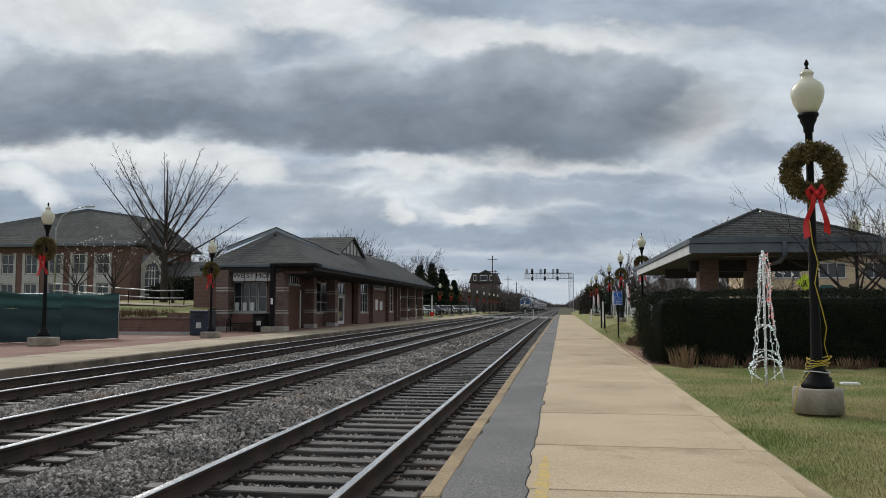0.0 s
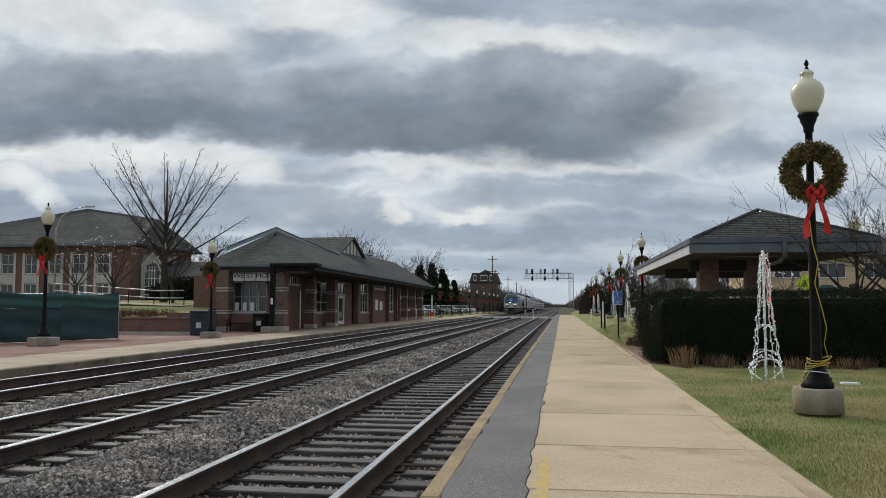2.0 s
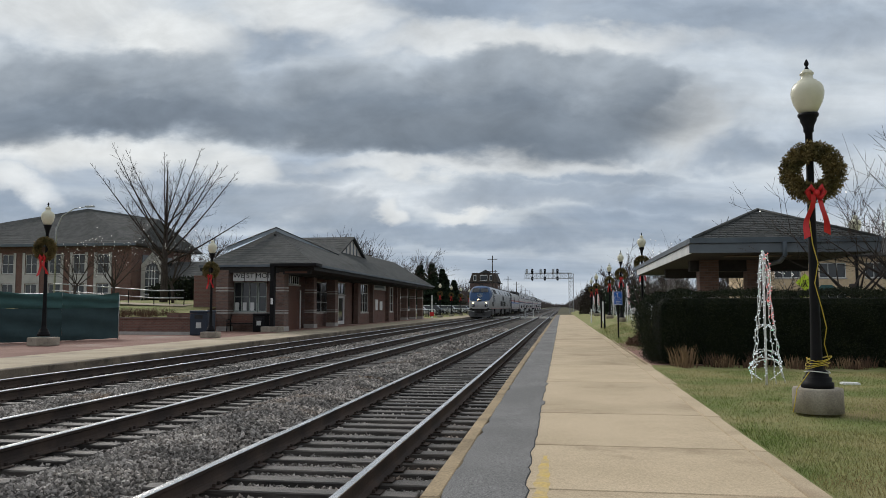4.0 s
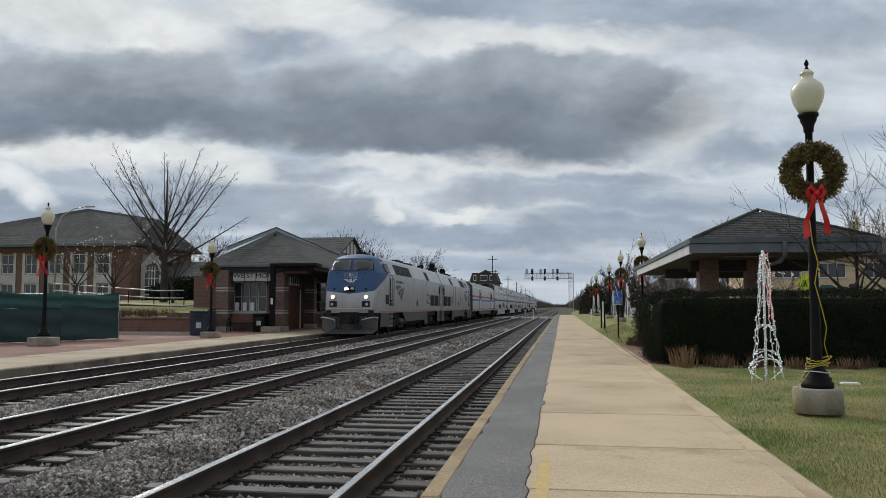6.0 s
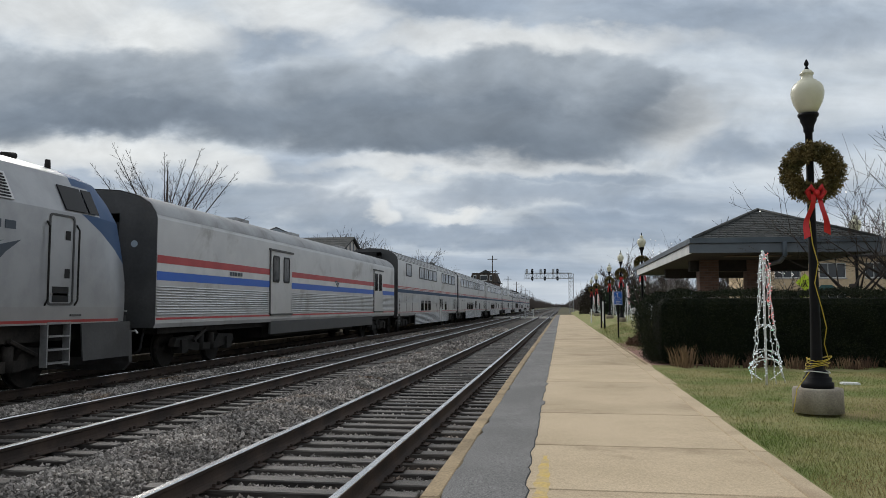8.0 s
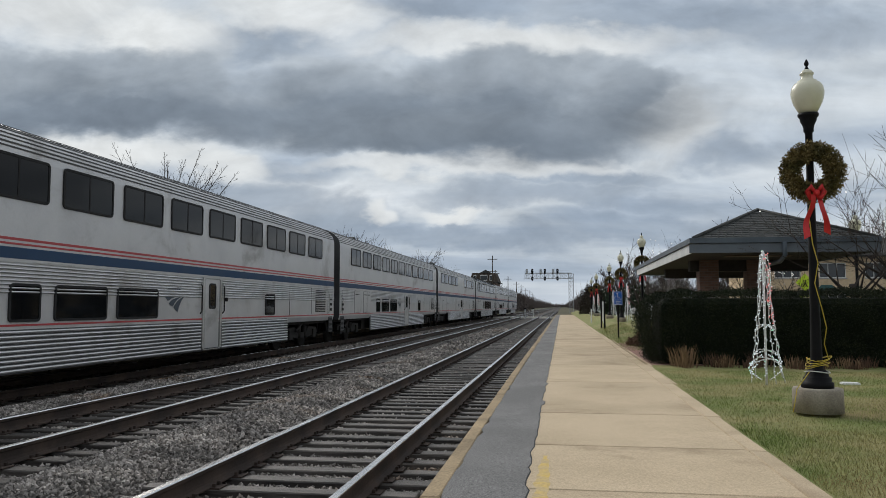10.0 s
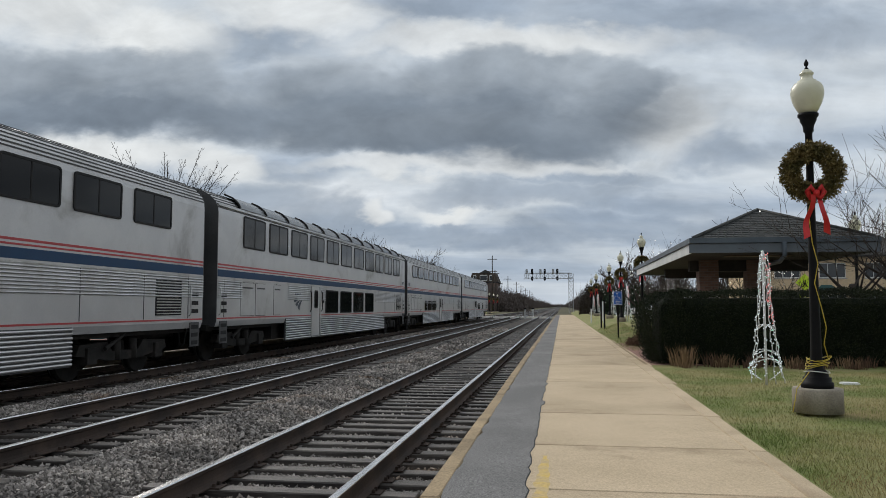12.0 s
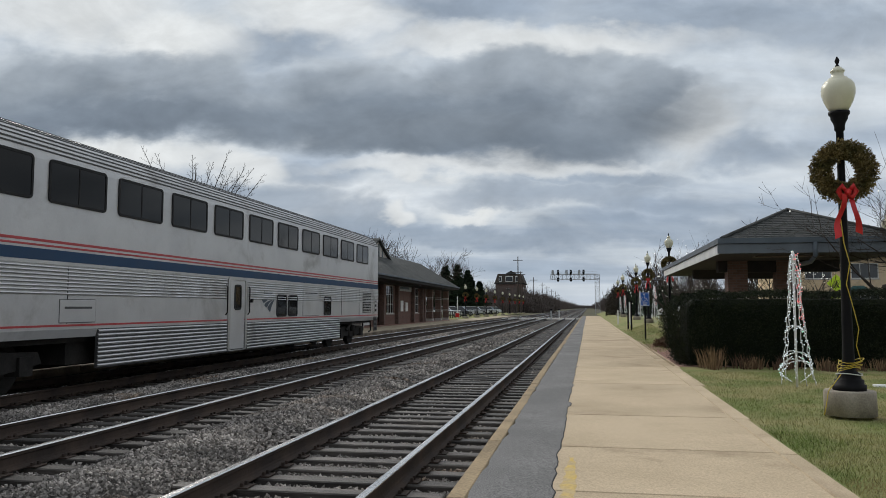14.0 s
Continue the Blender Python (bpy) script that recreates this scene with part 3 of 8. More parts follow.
def make_ground():
    """One sheet to the horizon, sunk under the tracks."""
    xs = [-1500, -400, -120, -60, -30, -12.2, -11.9, -1.25, -0.9, 2.0, 12, 60, 200, 700, 1500]
    ys = [-80, -20, 0, 30, 60, 110, 200, 400, 1000, 2500]
    verts = [(x, y, -0.32 if -12 < x < -1 else -0.06) for y in ys for x in xs]
    n = len(xs)
    faces = [(j * n + k, j * n + k + 1, (j + 1) * n + k + 1, (j + 1) * n + k) for j in range(len(ys) - 1) for k in range(n - 1)]
    return tagged(raw("ground", verts, faces, M["field"]), "flat winter ground reaching to the horizon", "ground", kind="structure")


def ballast_height(x):
    """Top of the ballast across the three tracks."""
    z = -0.30
    for cx in TRACK_X:
        d = abs(x - cx)
        z = max(z, -0.262 if d < 1.25 else -0.262 - 0.1 * (d - 1.25))
    for cx in (-4.6, -8.6):
        z = max(z, -0.16 - 0.16 * abs(x - cx) ** 2)
    return z


def make_ballast():
    xs = [-12.1 + 0.2 * k for k in range(56)]
    ys = [-6 + 0.5 * k for k in range(60)] + [24 + 4 * k for k in range(30)] + [150, 200, 300, 420, 700, 1500]
    verts, n = [], len(xs)
    for y in ys:
        for x in xs:
            wob = noise.noise((x * 2.1, y * 1.7, 0)) * 0.03 if y < 40 else 0
            verts.append((x, y, ballast_height(x) + wob))
    faces = [(j * n + k, j * n + k + 1, (j + 1) * n + k + 1, (j + 1) * n + k) for j in range(len(ys) - 1) for k in range(n - 1)]
    return tagged(raw("ballast_bed", verts, faces, M["ballast"]), "grey crushed stone ballast bed under the tracks", "ballast", kind="structure")


def make_stones():
    """Loose ballast stones, one mesh."""
    rng = np.random.default_rng(4)
    ico = np.array([(-1, -1, -0.8), (1, -1, -0.8), (1, 1, -0.8), (-1, 1, -0.8), (-0.8, -0.8, 0.8), (0.8, -0.8, 0.8), (0.8, 0.8, 0.8), (-0.8, 0.8, 0.8)]) * 0.72
    tri = np.array([(3, 2, 1, 0), (4, 5, 6, 7), (0, 1, 5, 4), (1, 2, 6, 5), (2, 3, 7, 6), (3, 0, 4, 7)])
    at = []
    # density falls off with distance along the line
    for y0, y1, count, size in ((3.5, 9, 56000, 0.0205), (9, 16, 46000, 0.024), (16, 30, 34000, 0.031), (30, 60, 11000, 0.05)):
        x = rng.uniform(-12.0, -1.1, count)
        y = rng.uniform(y0, y1, count)
        s = size * rng.uniform(0.55, 1.35, count)
        at.append(np.stack([x, y, s], 1))
    at = np.concatenate(at)
    z = np.array([ballast_height(x) for x in at[:, 0]]) + 0.3 * at[:, 2] + rng.uniform(-0.012, 0.018, len(at))
    # stones stay below the tie tops, and off the ties
    keep = np.ones(len(at), bool)
    for cx in TRACK_X:
        on = np.abs(at[:, 0] - cx) < 1.32
        keep &= ~(on & (np.abs(((at[:, 1] + 0.25) % 0.5) - 0.25) < 0.12))
    at, z = at[keep], z[keep]
    c = len(at)
    jig = (ico[None] * rng.uniform(0.6, 1.25, (c, 8, 1)) + rng.uniform(-0.22, 0.22, (c, 8, 3))) * (at[:, 2, None, None] * rng.uniform(0.7, 1.3, (c, 1, 3)))
    ang = rng.uniform(0, 6.283, c)
    ca, sa = np.cos(ang)[:, None], np.sin(ang)[:, None]
    px = jig[:, :, 0] * ca - jig[:, :, 1] * sa + at[:, 0, None]
    py = jig[:, :, 0] * sa + jig[:, :, 1] * ca + at[:, 1, None]
    # each stone lies tipped its own way
    tip = rng.uniform(-0.7, 0.7, (2, c, 1))
    pz = jig[:, :, 2] * 0.8 + jig[:, :, 0] * tip[0] + jig[:, :, 1] * tip[1] + z[:, None]
    verts = np.stack([px, py, pz], 2).reshape(-1, 3)
    faces = (tri[None] + 8 * np.arange(c)[:, None, None]).reshape(-1, 4)
    return tagged(raw("ballast_stones", verts.tolist(), faces.tolist(), M["stone"]), "loose grey and brown crushed ballast stones", "ballast", kind="stuff")


RAIL = [(0.076, -0.186), (0.076, -0.174), (0.02, -0.155), (0.011, -0.13), (0.011, -0.06), (0.034, -0.042), (0.037, -0.012), (0.03, -0.002)]


def make_track(k, cx):
    track = thing("railway_track", "standard gauge railway track with polished rails on dark wooden ties", "railway track", (cx, 0, 0), "parallel tracks")
    outline = RAIL + [(-x, z) for x, z in RAIL[::-1]]
    side_mesh = mesh_of("rail", along_y(outline, -30, 1500), M["rail_side"])
    top_mesh = mesh_of("running_surface", along_y([(0.0375, -0.012), (0.034, -0.005), (0.027, -0.0005), (-0.027, -0.0005), (-0.034, -0.005), (-0.0375, -0.012)], -30, 1500), M["rail_top"])
    for s in (-1, 1):
        rail = piece("rail", side_mesh, track, (s * GAUGE, 0, 0))
        piece("running_surface", top_mesh, rail, (0, 0, 0.0015))
    tie_me = mesh_of("tie", soft_box(-1.3, 1.3, -0.105, 0.105, -0.36, -0.192, 0.012), M["tie"])
    rng = random.Random(k)
    last = (64.0, 56.0, 48.0)[k]
    y = 3.0
    while y < last:
        piece("tie", tie_me, track, (rng.uniform(-0.05, 0.05), y + rng.uniform(-0.03, 0.03), rng.uniform(-0.012, 0.004)), rng.uniform(-0.012, 0.012), (1, rng.uniform(0.92, 1.05), 1))
        y += 0.5
    # farther ties in one mesh
    far = bmesh.new()
    while y < 260:
        j = rng.uniform(-0.05, 0.05)
        box(far, -1.3 + j, 1.3 + j, y - 0.105, y + 0.105, -0.36, -0.195)
        y += 0.5
    tagged(part("distant_tie", far, M["tie"], track), kind="stuff")
    plates = bmesh.new()
    for j in range(100):
        for s in (-1, 1):
            c, yy = s * GAUGE, 3.0 + 0.5 * j
            box(plates, c - 0.17, c + 0.17, yy - 0.09, yy + 0.09, -0.192, -0.178)
            for dx in (-0.1, 0.1):
                for dy in (-0.05, 0.05):
                    box(plates, c + dx - 0.014, c + dx + 0.014, yy + dy - 0.014, yy + dy + 0.014, -0.18, -0.145)
    tagged(part("tie_plate", plates, M["plate"], track, "rusty tie plates with spikes"), kind="stuff")
    return track


make_ground()
make_ballast()
make_stones()
for k_track, x_track in enumerate(TRACK_X):
    make_track(k_track, x_track)


# ---- the train ----
TRAIN_X, SPEED, NOSE_Y = -10.55, 31.68, 21.85      # NOSE_Y: where the front coupler is at 6.5 s
CAR, LOCO = 25.9, 21.03


def thicken(bm, thick):
    """Turn each loose polygon of bm into a slab, the thickness to both sides."""
    polys = [[v.co.copy() for v in f.verts] for f in bm.faces]
    bm.clear()
    for p in polys:
        away = (p[1] - p[0]).cross(p[2] - p[0]).normalized() * abs(thick) / 2
        slab(bm, [q + away for q in p], abs(thick))


def loco_paint():
    """Silver body with a blue cab hood that sweeps back over the sides."""
    m = bpy.data.materials.new("locomotive_paint")
    m.use_nodes = True
    n = Nodes(m.node_tree)
    where = n.add("ShaderNodeTexCoord").outputs["Object"]
    at = n.add("ShaderNodeSeparateXYZ", Vector=where)
    x, y, z = n.math("ABSOLUTE", at.outputs[0]), at.outputs[1], at.outputs[2]
    chevron = n.math("GREATER_THAN", z, n.math("ADD", 2.12, n.math("MULTIPLY", x, 0.12)))
    lower = n.math("LESS_THAN", y, n.math("ADD", 0.75, n.math("MULTIPLY", n.math("POWER", n.math("MAXIMUM", n.math("SUBTRACT", z, 2.25), 0.001), 1.15), 2.05)))
    upper = n.math("MAXIMUM", n.math("LESS_THAN", z, 3.24), n.math("LESS_THAN", y, 2.12))
    crown = n.math("MULTIPLY", n.math("GREATER_THAN", z, 3.8), n.math("LESS_THAN", y, 2.7))
    blue = n.math("MULTIPLY", chevron, n.math("MAXIMUM", crown, n.math("MULTIPLY", lower, upper)))
    grime = n.noise(where, 1.3, 6.0, 0.6)
    silver = n.mix(n.smooth(grime, 0.35, 0.7), (0.36, 0.367, 0.38), (0.29, 0.297, 0.31))
    low = n.math("LESS_THAN", z, 1.47)
    silver = n.mix(n.math("MULTIPLY", low, 0.3), silver, (0.27, 0.25, 0.225))
    line = n.math("MULTIPLY", n.math("GREATER_THAN", z, 1.19), n.math("LESS_THAN", z, 1.24))
    silver = n.mix(n.math("MULTIPLY", line, n.math("GREATER_THAN", y, 1.2)), silver, (0.36, 0.05, 0.05))
    col = n.mix(blue, silver, n.mix(grime, (0.012, 0.052, 0.14), (0.018, 0.07, 0.18)))
    shade = n.add("ShaderNodeBsdfPrincipled", **{"Base Color": col, "Metallic": n.math("MULTIPLY", n.math("SUBTRACT", 1.0, blue), 0.35)})
    n.put(shade.inputs["Roughness"], n.math("ADD", n.math("ADD", 0.24, n.math("MULTIPLY", grime, 0.14)), n.math("MULTIPLY", blue, 0.22)))
    n.tree.links.new(shade.outputs[0], n.add("ShaderNodeOutputMaterial").inputs[0])
    return m


M["loco"] = loco_paint()
# height, half width, front of the nose: horizontal slices of the hull
SLICES = [(1.16, 1.54, 0.58), (1.6, 1.54, 0.55), (2.0, 1.54, 0.57), (2.4, 1.54, 0.66), (2.8, 1.54, 0.79), (3.22, 1.54, 0.94), (3.62, 1.36, 1.12), (3.96, 1.17, 1.36), (4.1, 0.95, 1.62), (4.2, 0.62, 2.05), (4.25, 0.2, 2.6)]


def hull_slice(z, w, yf, back):
    """Half plan of the hull at one height, from the centre line round to the tail."""
    half = min(0.86 * w, w - 0.0)
    pts = [(0, yf), (0.35 * half, yf + 0.015), (0.7 * half, yf + 0.06), (0.93 * half, yf + 0.15), (half, yf + 0.32), (0.93 * w, yf + 0.75), (0.985 * w, yf + 1.25), (w, yf + 1.9)]
    return pts + [(w, 7.0), (w, 12.0), (w, back - 0.12), (w - 0.12, back), (0, back)]


def nose_y(px, pz):
    """Where the raked front of the hull stands at one place across and one height."""
    for (za, wa, ya), (zb, wb, yb) in zip(SLICES, SLICES[1:]):
        if za <= pz <= zb:
            k = (pz - za) / (zb - za)
            half = hull_slice(pz, wa + (wb - wa) * k, ya + (yb - ya) * k, LOCO)
            for (xa, pa), (xb, pb) in zip(half, half[1:]):
                if xa <= abs(px) <= xb:
                    return pa + (pb - pa) * (abs(px) - xa) / (xb - xa)
    return 1.0


def nose_patch(corners, lift, cols=8, rows=5):
    """A curved pane lying on the front: corners (x, z) low in, low out, high out, high in."""
    bm, grid = bmesh.new(), []
    p = [Vector(c) for c in corners]
    for j in range(rows + 1):
        lo, hi = p[0].lerp(p[3], j / rows), p[1].lerp(p[2], j / rows)
        line = [lo.lerp(hi, i / cols) for i in range(cols + 1)]
        grid.append([bm.verts.new((q.x, nose_y(q.x, q.y) - lift, q.y)) for q in line])
    for a, b in zip(grid, grid[1:]):
        for i in range(cols):
            bm.faces.new((a[i], a[i + 1], b[i + 1], b[i])).smooth = True
    bmesh.ops.solidify(bm, geom=bm.faces[:], thickness=0.02)
    bmesh.ops.recalc_face_normals(bm, faces=bm.faces[:])
    return bm


def bogie(parent, y, wheel_r=0.46, base=2.6, wide=1.12):
    """A four-wheel truck with frames, springs and axle boxes."""
    truck = part("truck", bmesh.new(), M["dark_metal"], parent, "black cast steel truck")
    bm = bmesh.new()
    for s in (-1, 1):
        pts = [(y - base / 2 - 0.45, 0.52), (y - base / 2 - 0.35, 0.72), (y - 0.7, 0.76), (y - 0.5, 0.55), (y + 0.5, 0.55), (y + 0.7, 0.76), (y + base / 2 + 0.35, 0.72), (y + base / 2 + 0.45, 0.52), (y + 0.55, 0.36), (y - 0.55, 0.36)]
        a = [bm.verts.new((s * wide, py, pz)) for py, pz in pts]
        b = [bm.verts.new((s * (wide + 0.16), py, pz)) for py, pz in pts]
        for k in range(len(a)):
            j = (k + 1) % len(a)
            bm.faces.new((a[k], b[k], b[j], a[j]))
        bm.faces.new(a), bm.faces.new(b[::-1])
        for dy in (-base / 2, base / 2):
            box(bm, s * (wide + 0.08) - 0.14, s * (wide + 0.08) + 0.14, y + dy - 0.16, y + dy + 0.16, 0.34, 0.66)
        for dy in (-0.32, 0.32):
            tube(bm, (s * (wide + 0.12), y + dy, 0.36), (s * (wide + 0.12), y + dy, 0.80), 0.1, n=8)
        tube(bm, (s * (wide + 0.24), y - 0.9, 0.62), (s * (wide + 0.24), y - 0.2, 0.9), 0.045, n=6)
    box(bm, -wide, wide, y - 0.2, y + 0.2, 0.4, 0.75)
    bmesh.ops.recalc_face_normals(bm, faces=bm.faces[:])
    bm.to_mesh(truck.data)
    bm.free()
    for dy in (-base / 2, base / 2):
        for s in (-1, 1):
            c = Vector((s * 0.76, y + dy, wheel_r))
            wb = bmesh.new()
            tube(wb, c - Vector((0.065, 0, 0)), c + Vector((0.065, 0, 0)), wheel_r, n=24)
            tube(wb, c - Vector((0.085 * s, 0, 0)), c - Vector((0.06 * s, 0, 0)), wheel_r + 0.028, n=24)
            tube(wb, c - Vector((0.12, 0, 0)), c + Vector((0.12, 0, 0)), 0.12, n=12)
            part("wheel", wb, M["dark_metal"], truck)
    return truck


def window(parent, y0, y1, z0, z1, x, name="window", r=0.1, mullion=True, frame_mat="rubber"):
    """A rounded train window: rubber frame, dark pane, one divider."""
    out, inn = rounded(y0, y1, z0, z1, r), rounded(y0 + 0.045, y1 - 0.045, z0 + 0.045, z1 - 0.045, max(r - 0.045, 0.01))
    w_frame = part(name, ring_x(out, inn, x - 0.02, x + 0.014), M[frame_mat], parent)
    pane = bmesh.new()
    sheet(pane, [(x + 0.004, y, z) for y, z in inn])
    part("pane", pane, M["train_glass"], w_frame, "dark tinted glass")
    if mullion and y1 - y0 > 1.0:
        c = (y0 + y1) / 2
        part("divider", box(bmesh.new(), x - 0.01, x + 0.010, c - 0.018, c + 0.018, z0 + 0.05, z1 - 0.05), M[frame_mat], w_frame)
    return w_frame


def emblem(parent, x, yc, zc, size, material, flip=1, wide=2.3):
    """Three plain curved sails."""
    sails = [[(0, 0.92), (0.14, 0.98), (0.3, 1.0), (0.5, 0.96), (0.68, 0.9), (0.5, 0.86), (0.34, 0.78), (0.17, 0.63), (0.08, 0.77)],
             [(0.22, 0.5), (0.29, 0.62), (0.4, 0.73), (0.6, 0.82), (0.84, 0.89), (0.68, 0.76), (0.54, 0.6), (0.41, 0.34), (0.31, 0.4)],
             [(0.45, 0.3), (0.52, 0.46), (0.64, 0.64), (0.8, 0.8), (1.0, 0.93), (0.86, 0.68), (0.76, 0.42), (0.66, 0.0), (0.55, 0.14)]]
    bm = bmesh.new()
    for sail in sails:
        mid = (sum(p[0] for p in sail) / len(sail), sum(p[1] for p in sail) / len(sail))
        for p, q in zip(sail, sail[1:] + sail[:1]):
            sheet(bm, [(x, yc + (a - 0.5) * flip * size * wide, zc + (b - 0.5) * size) for a, b in (mid, p, q)])
    bmesh.ops.remove_doubles(bm, verts=bm.verts[:], dist=0.0005)
    return part("emblem", bm, material, parent, "plain dark sail-shaped emblem")


def bars(parent, x, yc, zc, width, height, material, count=6, name="lettering_bars"):
    bm = bmesh.new()
    step = width / count
    for k in range(count):
        y = yc - width / 2 + step * (k + 0.12)
        box(bm, x - 0.004, x + 0.004, y, y + step * 0.72, zc - height / 2, zc + height / 2)
    return part(name, bm, material, parent)


def make_loco(number, reverse):
    """A streamlined diesel passenger locomotive, its nose at y = 0."""
    loco = thing("locomotive", "silver and blue streamlined diesel locomotive with lit headlights" if not reverse else "silver and blue streamlined diesel locomotive coupled nose to the rear", "locomotive", group="train")
    back = LOCO - 0.35
    bm = bmesh.new()
    rows = []
    for z, wd, yf in SLICES:
        half = hull_slice(z, wd, yf, back)
        rows.append([bm.verts.new((px, py, z)) for px, py in half] + [bm.verts.new((-px, py, z)) for px, py in half[-2:0:-1]])
    for a, b in zip(rows, rows[1:]):
        for k in range(len(a)):
            j = (k + 1) % len(a)
            bm.faces.new((a[k], a[j], b[j], b[k])).smooth = True
    bm.faces.new(rows[0][::-1])
    bm.faces.new(rows[-1])
    bmesh.ops.recalc_face_normals(bm, faces=bm.faces[:])
    hull = part("body", bm, M["loco"], loco)
    hull.data.set_sharp_from_angle(angle=radians(16))
    dark, silver = M["dark_metal"], M["silver"]
    # lower nose: pilot plow, steps, coupler
    plow = along_y([(1.44, 0.98), (1.42, 0.3), (1.2, 0.12), (-1.2, 0.12), (-1.42, 0.3), (-1.44, 0.98), (-0.55, 0.98), (-0.45, 0.62), (0.45, 0.62), (0.55, 0.98)], 0.5, 0.62)
    for v in plow.verts:
        v.co.y += 0.22 * (abs(v.co.x) / 1.5) ** 2 - 0.26 * (0.6 - min(v.co.z, 0.6)) + 0.04
    part("pilot_plow", plow, M["plow"], loco, "dark grey curved pilot plow")
    fill = bmesh.new()
    box(fill, -1.42, 1.42, 0.75, 2.2, 0.5, 1.17)
    box(fill, -1.3, 1.3, 2.2, 19.6, 0.85, 1.17)
    part("underframe", fill, dark, loco)
    for s in (-1, 1):
        skirt = bmesh.new()
        sheet(skirt, [(s * 1.53, 1.0, 1.17), (s * 1.5, 0.95, 0.45), (s * 1.53, 2.6, 0.45), (s * 1.54, 2.7, 1.17)])
        thicken(skirt, 0.03)
        part("nose_skirt", skirt, M["plow"], loco)
    coup = bmesh.new()
    box(coup, -0.13, 0.13, 0.0, 0.9, 0.68, 0.94)
    box(coup, -0.2, 0.16, -0.05, 0.3, 0.62, 1.0)
    box(coup, -0.5, 0.5, 0.56, 0.64, 0.66, 1.2)
    part("coupler", coup, dark, loco)
    for px in (-0.62, -0.42, 0.4, 0.58, 0.72):
        part("air_hose", bent(bmesh.new(), [(px, 0.6, 0.95), (px, 0.42, 0.8), (px * 0.95, 0.34, 0.5), (px * 0.8, 0.4, 0.35)], 0.03), M["rubber"], loco)
    for s in (-1, 1):
        grab = bmesh.new()
        bent(grab, [(s * 1.5, 0.62, 0.92), (s * 1.35, 0.42, 0.96), (s * 1.0, 0.38, 0.9), (s * 0.72, 0.4, 0.82), (s * 0.7, 0.42, 0.7)], 0.022)
        part("uncoupling_lever", grab, M["white_band"], loco, "white bent handrail")
        lamp = part("headlight", tube(bmesh.new(), (s * 0.86, 0.66, 1.97), (s * 0.86, 0.59, 1.97), 0.09, n=18), M["headlight" if not reverse else "lens_dim"], loco, "round lit headlight")
        part("bezel", lathe_y(0.125, 0.09, s * 0.86, 1.97, 0.56, 0.68), silver, lamp)
        # black block paints the shaded inside of the marker pocket
        pocket = part("marker_recess", soft_box(s * 0.84 - 0.2, s * 0.84 + 0.2, 0.565, 0.78, 1.47, 1.76, 0.02), M["rubber"], loco)
        part("marker_light", tube(bmesh.new(), (s * 0.9, 0.62, 1.6), (s * 0.9, 0.56, 1.6), 0.075, n=12), M["lens_dim"], pocket)
        part("horn_cup", tube(bmesh.new(), (s * 0.82, 0.8, 2.36), (s * 0.81, 0.69, 2.34), 0.07, 0.085, n=12), M["rubber"], loco)
        part("step_box", box(bmesh.new(), s * 1.1 - 0.13, s * 1.1 + 0.13, 0.62, 0.9, 1.0, 1.3), M["rubber"], loco)
        part("nose_step", tube(bmesh.new(), (s * 0.7, nose_y(0.7, 3.2) - 0.03, 3.2), (s * 0.76, nose_y(0.76, 3.2) - 0.05, 3.2), 0.03, n=6), dark, loco)
    rim = part("headlight_housing", nose_patch([(-0.30, 2.22), (0.26, 2.22), (0.26, 2.5), (-0.30, 2.5)], 0.035), M["rubber"], loco)
    for px, lit in ((-0.17, True), (0.13, False)):
        part("lens", tube(bmesh.new(), (px, 0.8, 2.36), (px, 0.615, 2.36), 0.11, n=16), M["headlight" if lit and not reverse else "lens_dim"], rim)
    part("nose_lip", box(bmesh.new(), -1.2, 1.2, 0.535, 0.58, 1.37, 1.40), silver, loco)
    # windscreen halves follow the raked front
    for s in (-1, 1):
        q = [(s * 0.08, 3.36), (s * 1.1, 3.36), (s * 1.0, 3.82), (s * 0.08, 3.86)]
        rim_q = [(s * 0.05, 3.325), (s * 1.14, 3.325), (s * 1.03, 3.85), (s * 0.05, 3.895)]
        seal = part("windscreen_seal", nose_patch(rim_q, 0.015), M["rubber"], loco)
        part("windscreen", nose_patch(q, 0.028), M["windscreen"], seal, "raked windscreen pane, sky reflection in its grey")
        wiper = bmesh.new()
        bent(wiper, [(s * px, nose_y(px, pz) - 0.05, pz) for px, pz in ((0.3, 3.3), (0.55, 3.42), (0.9, 3.46))], 0.01)
        part("wiper", wiper, dark, seal)
    board = part("number_board", nose_patch([(-0.36, 2.98), (0.36, 2.98), (0.36, 3.22), (-0.36, 3.22)], 0.02), M["board_blue"], loco, "pale blue number board")
    for k in range(2):
        part("writing_bar", nose_patch([(-0.09 + 0.11 * k, 3.02), (-0.02 + 0.11 * k, 3.02), (-0.02 + 0.11 * k, 3.17), (-0.09 + 0.11 * k, 3.17)], 0.03, 2, 2), M["sign_white"], board)
    for k in range(6):
        part("writing_bar", nose_patch([(-0.33 + 0.11 * k, 2.915), (-0.25 + 0.11 * k, 2.915), (-0.25 + 0.11 * k, 2.965), (-0.33 + 0.11 * k, 2.965)], 0.02, 2, 1), M["sign_white"], loco)
    for k in range(3):
        part("nose_badge", nose_patch([(-0.05 + 0.07 * k, 2.7), (0.0 + 0.07 * k, 2.7), (-0.2 + 0.28 * k, 2.89), (-0.4 + 0.28 * k, 2.87)], 0.02, 4, 3), M["sign_white"], loco, "white sail badge")
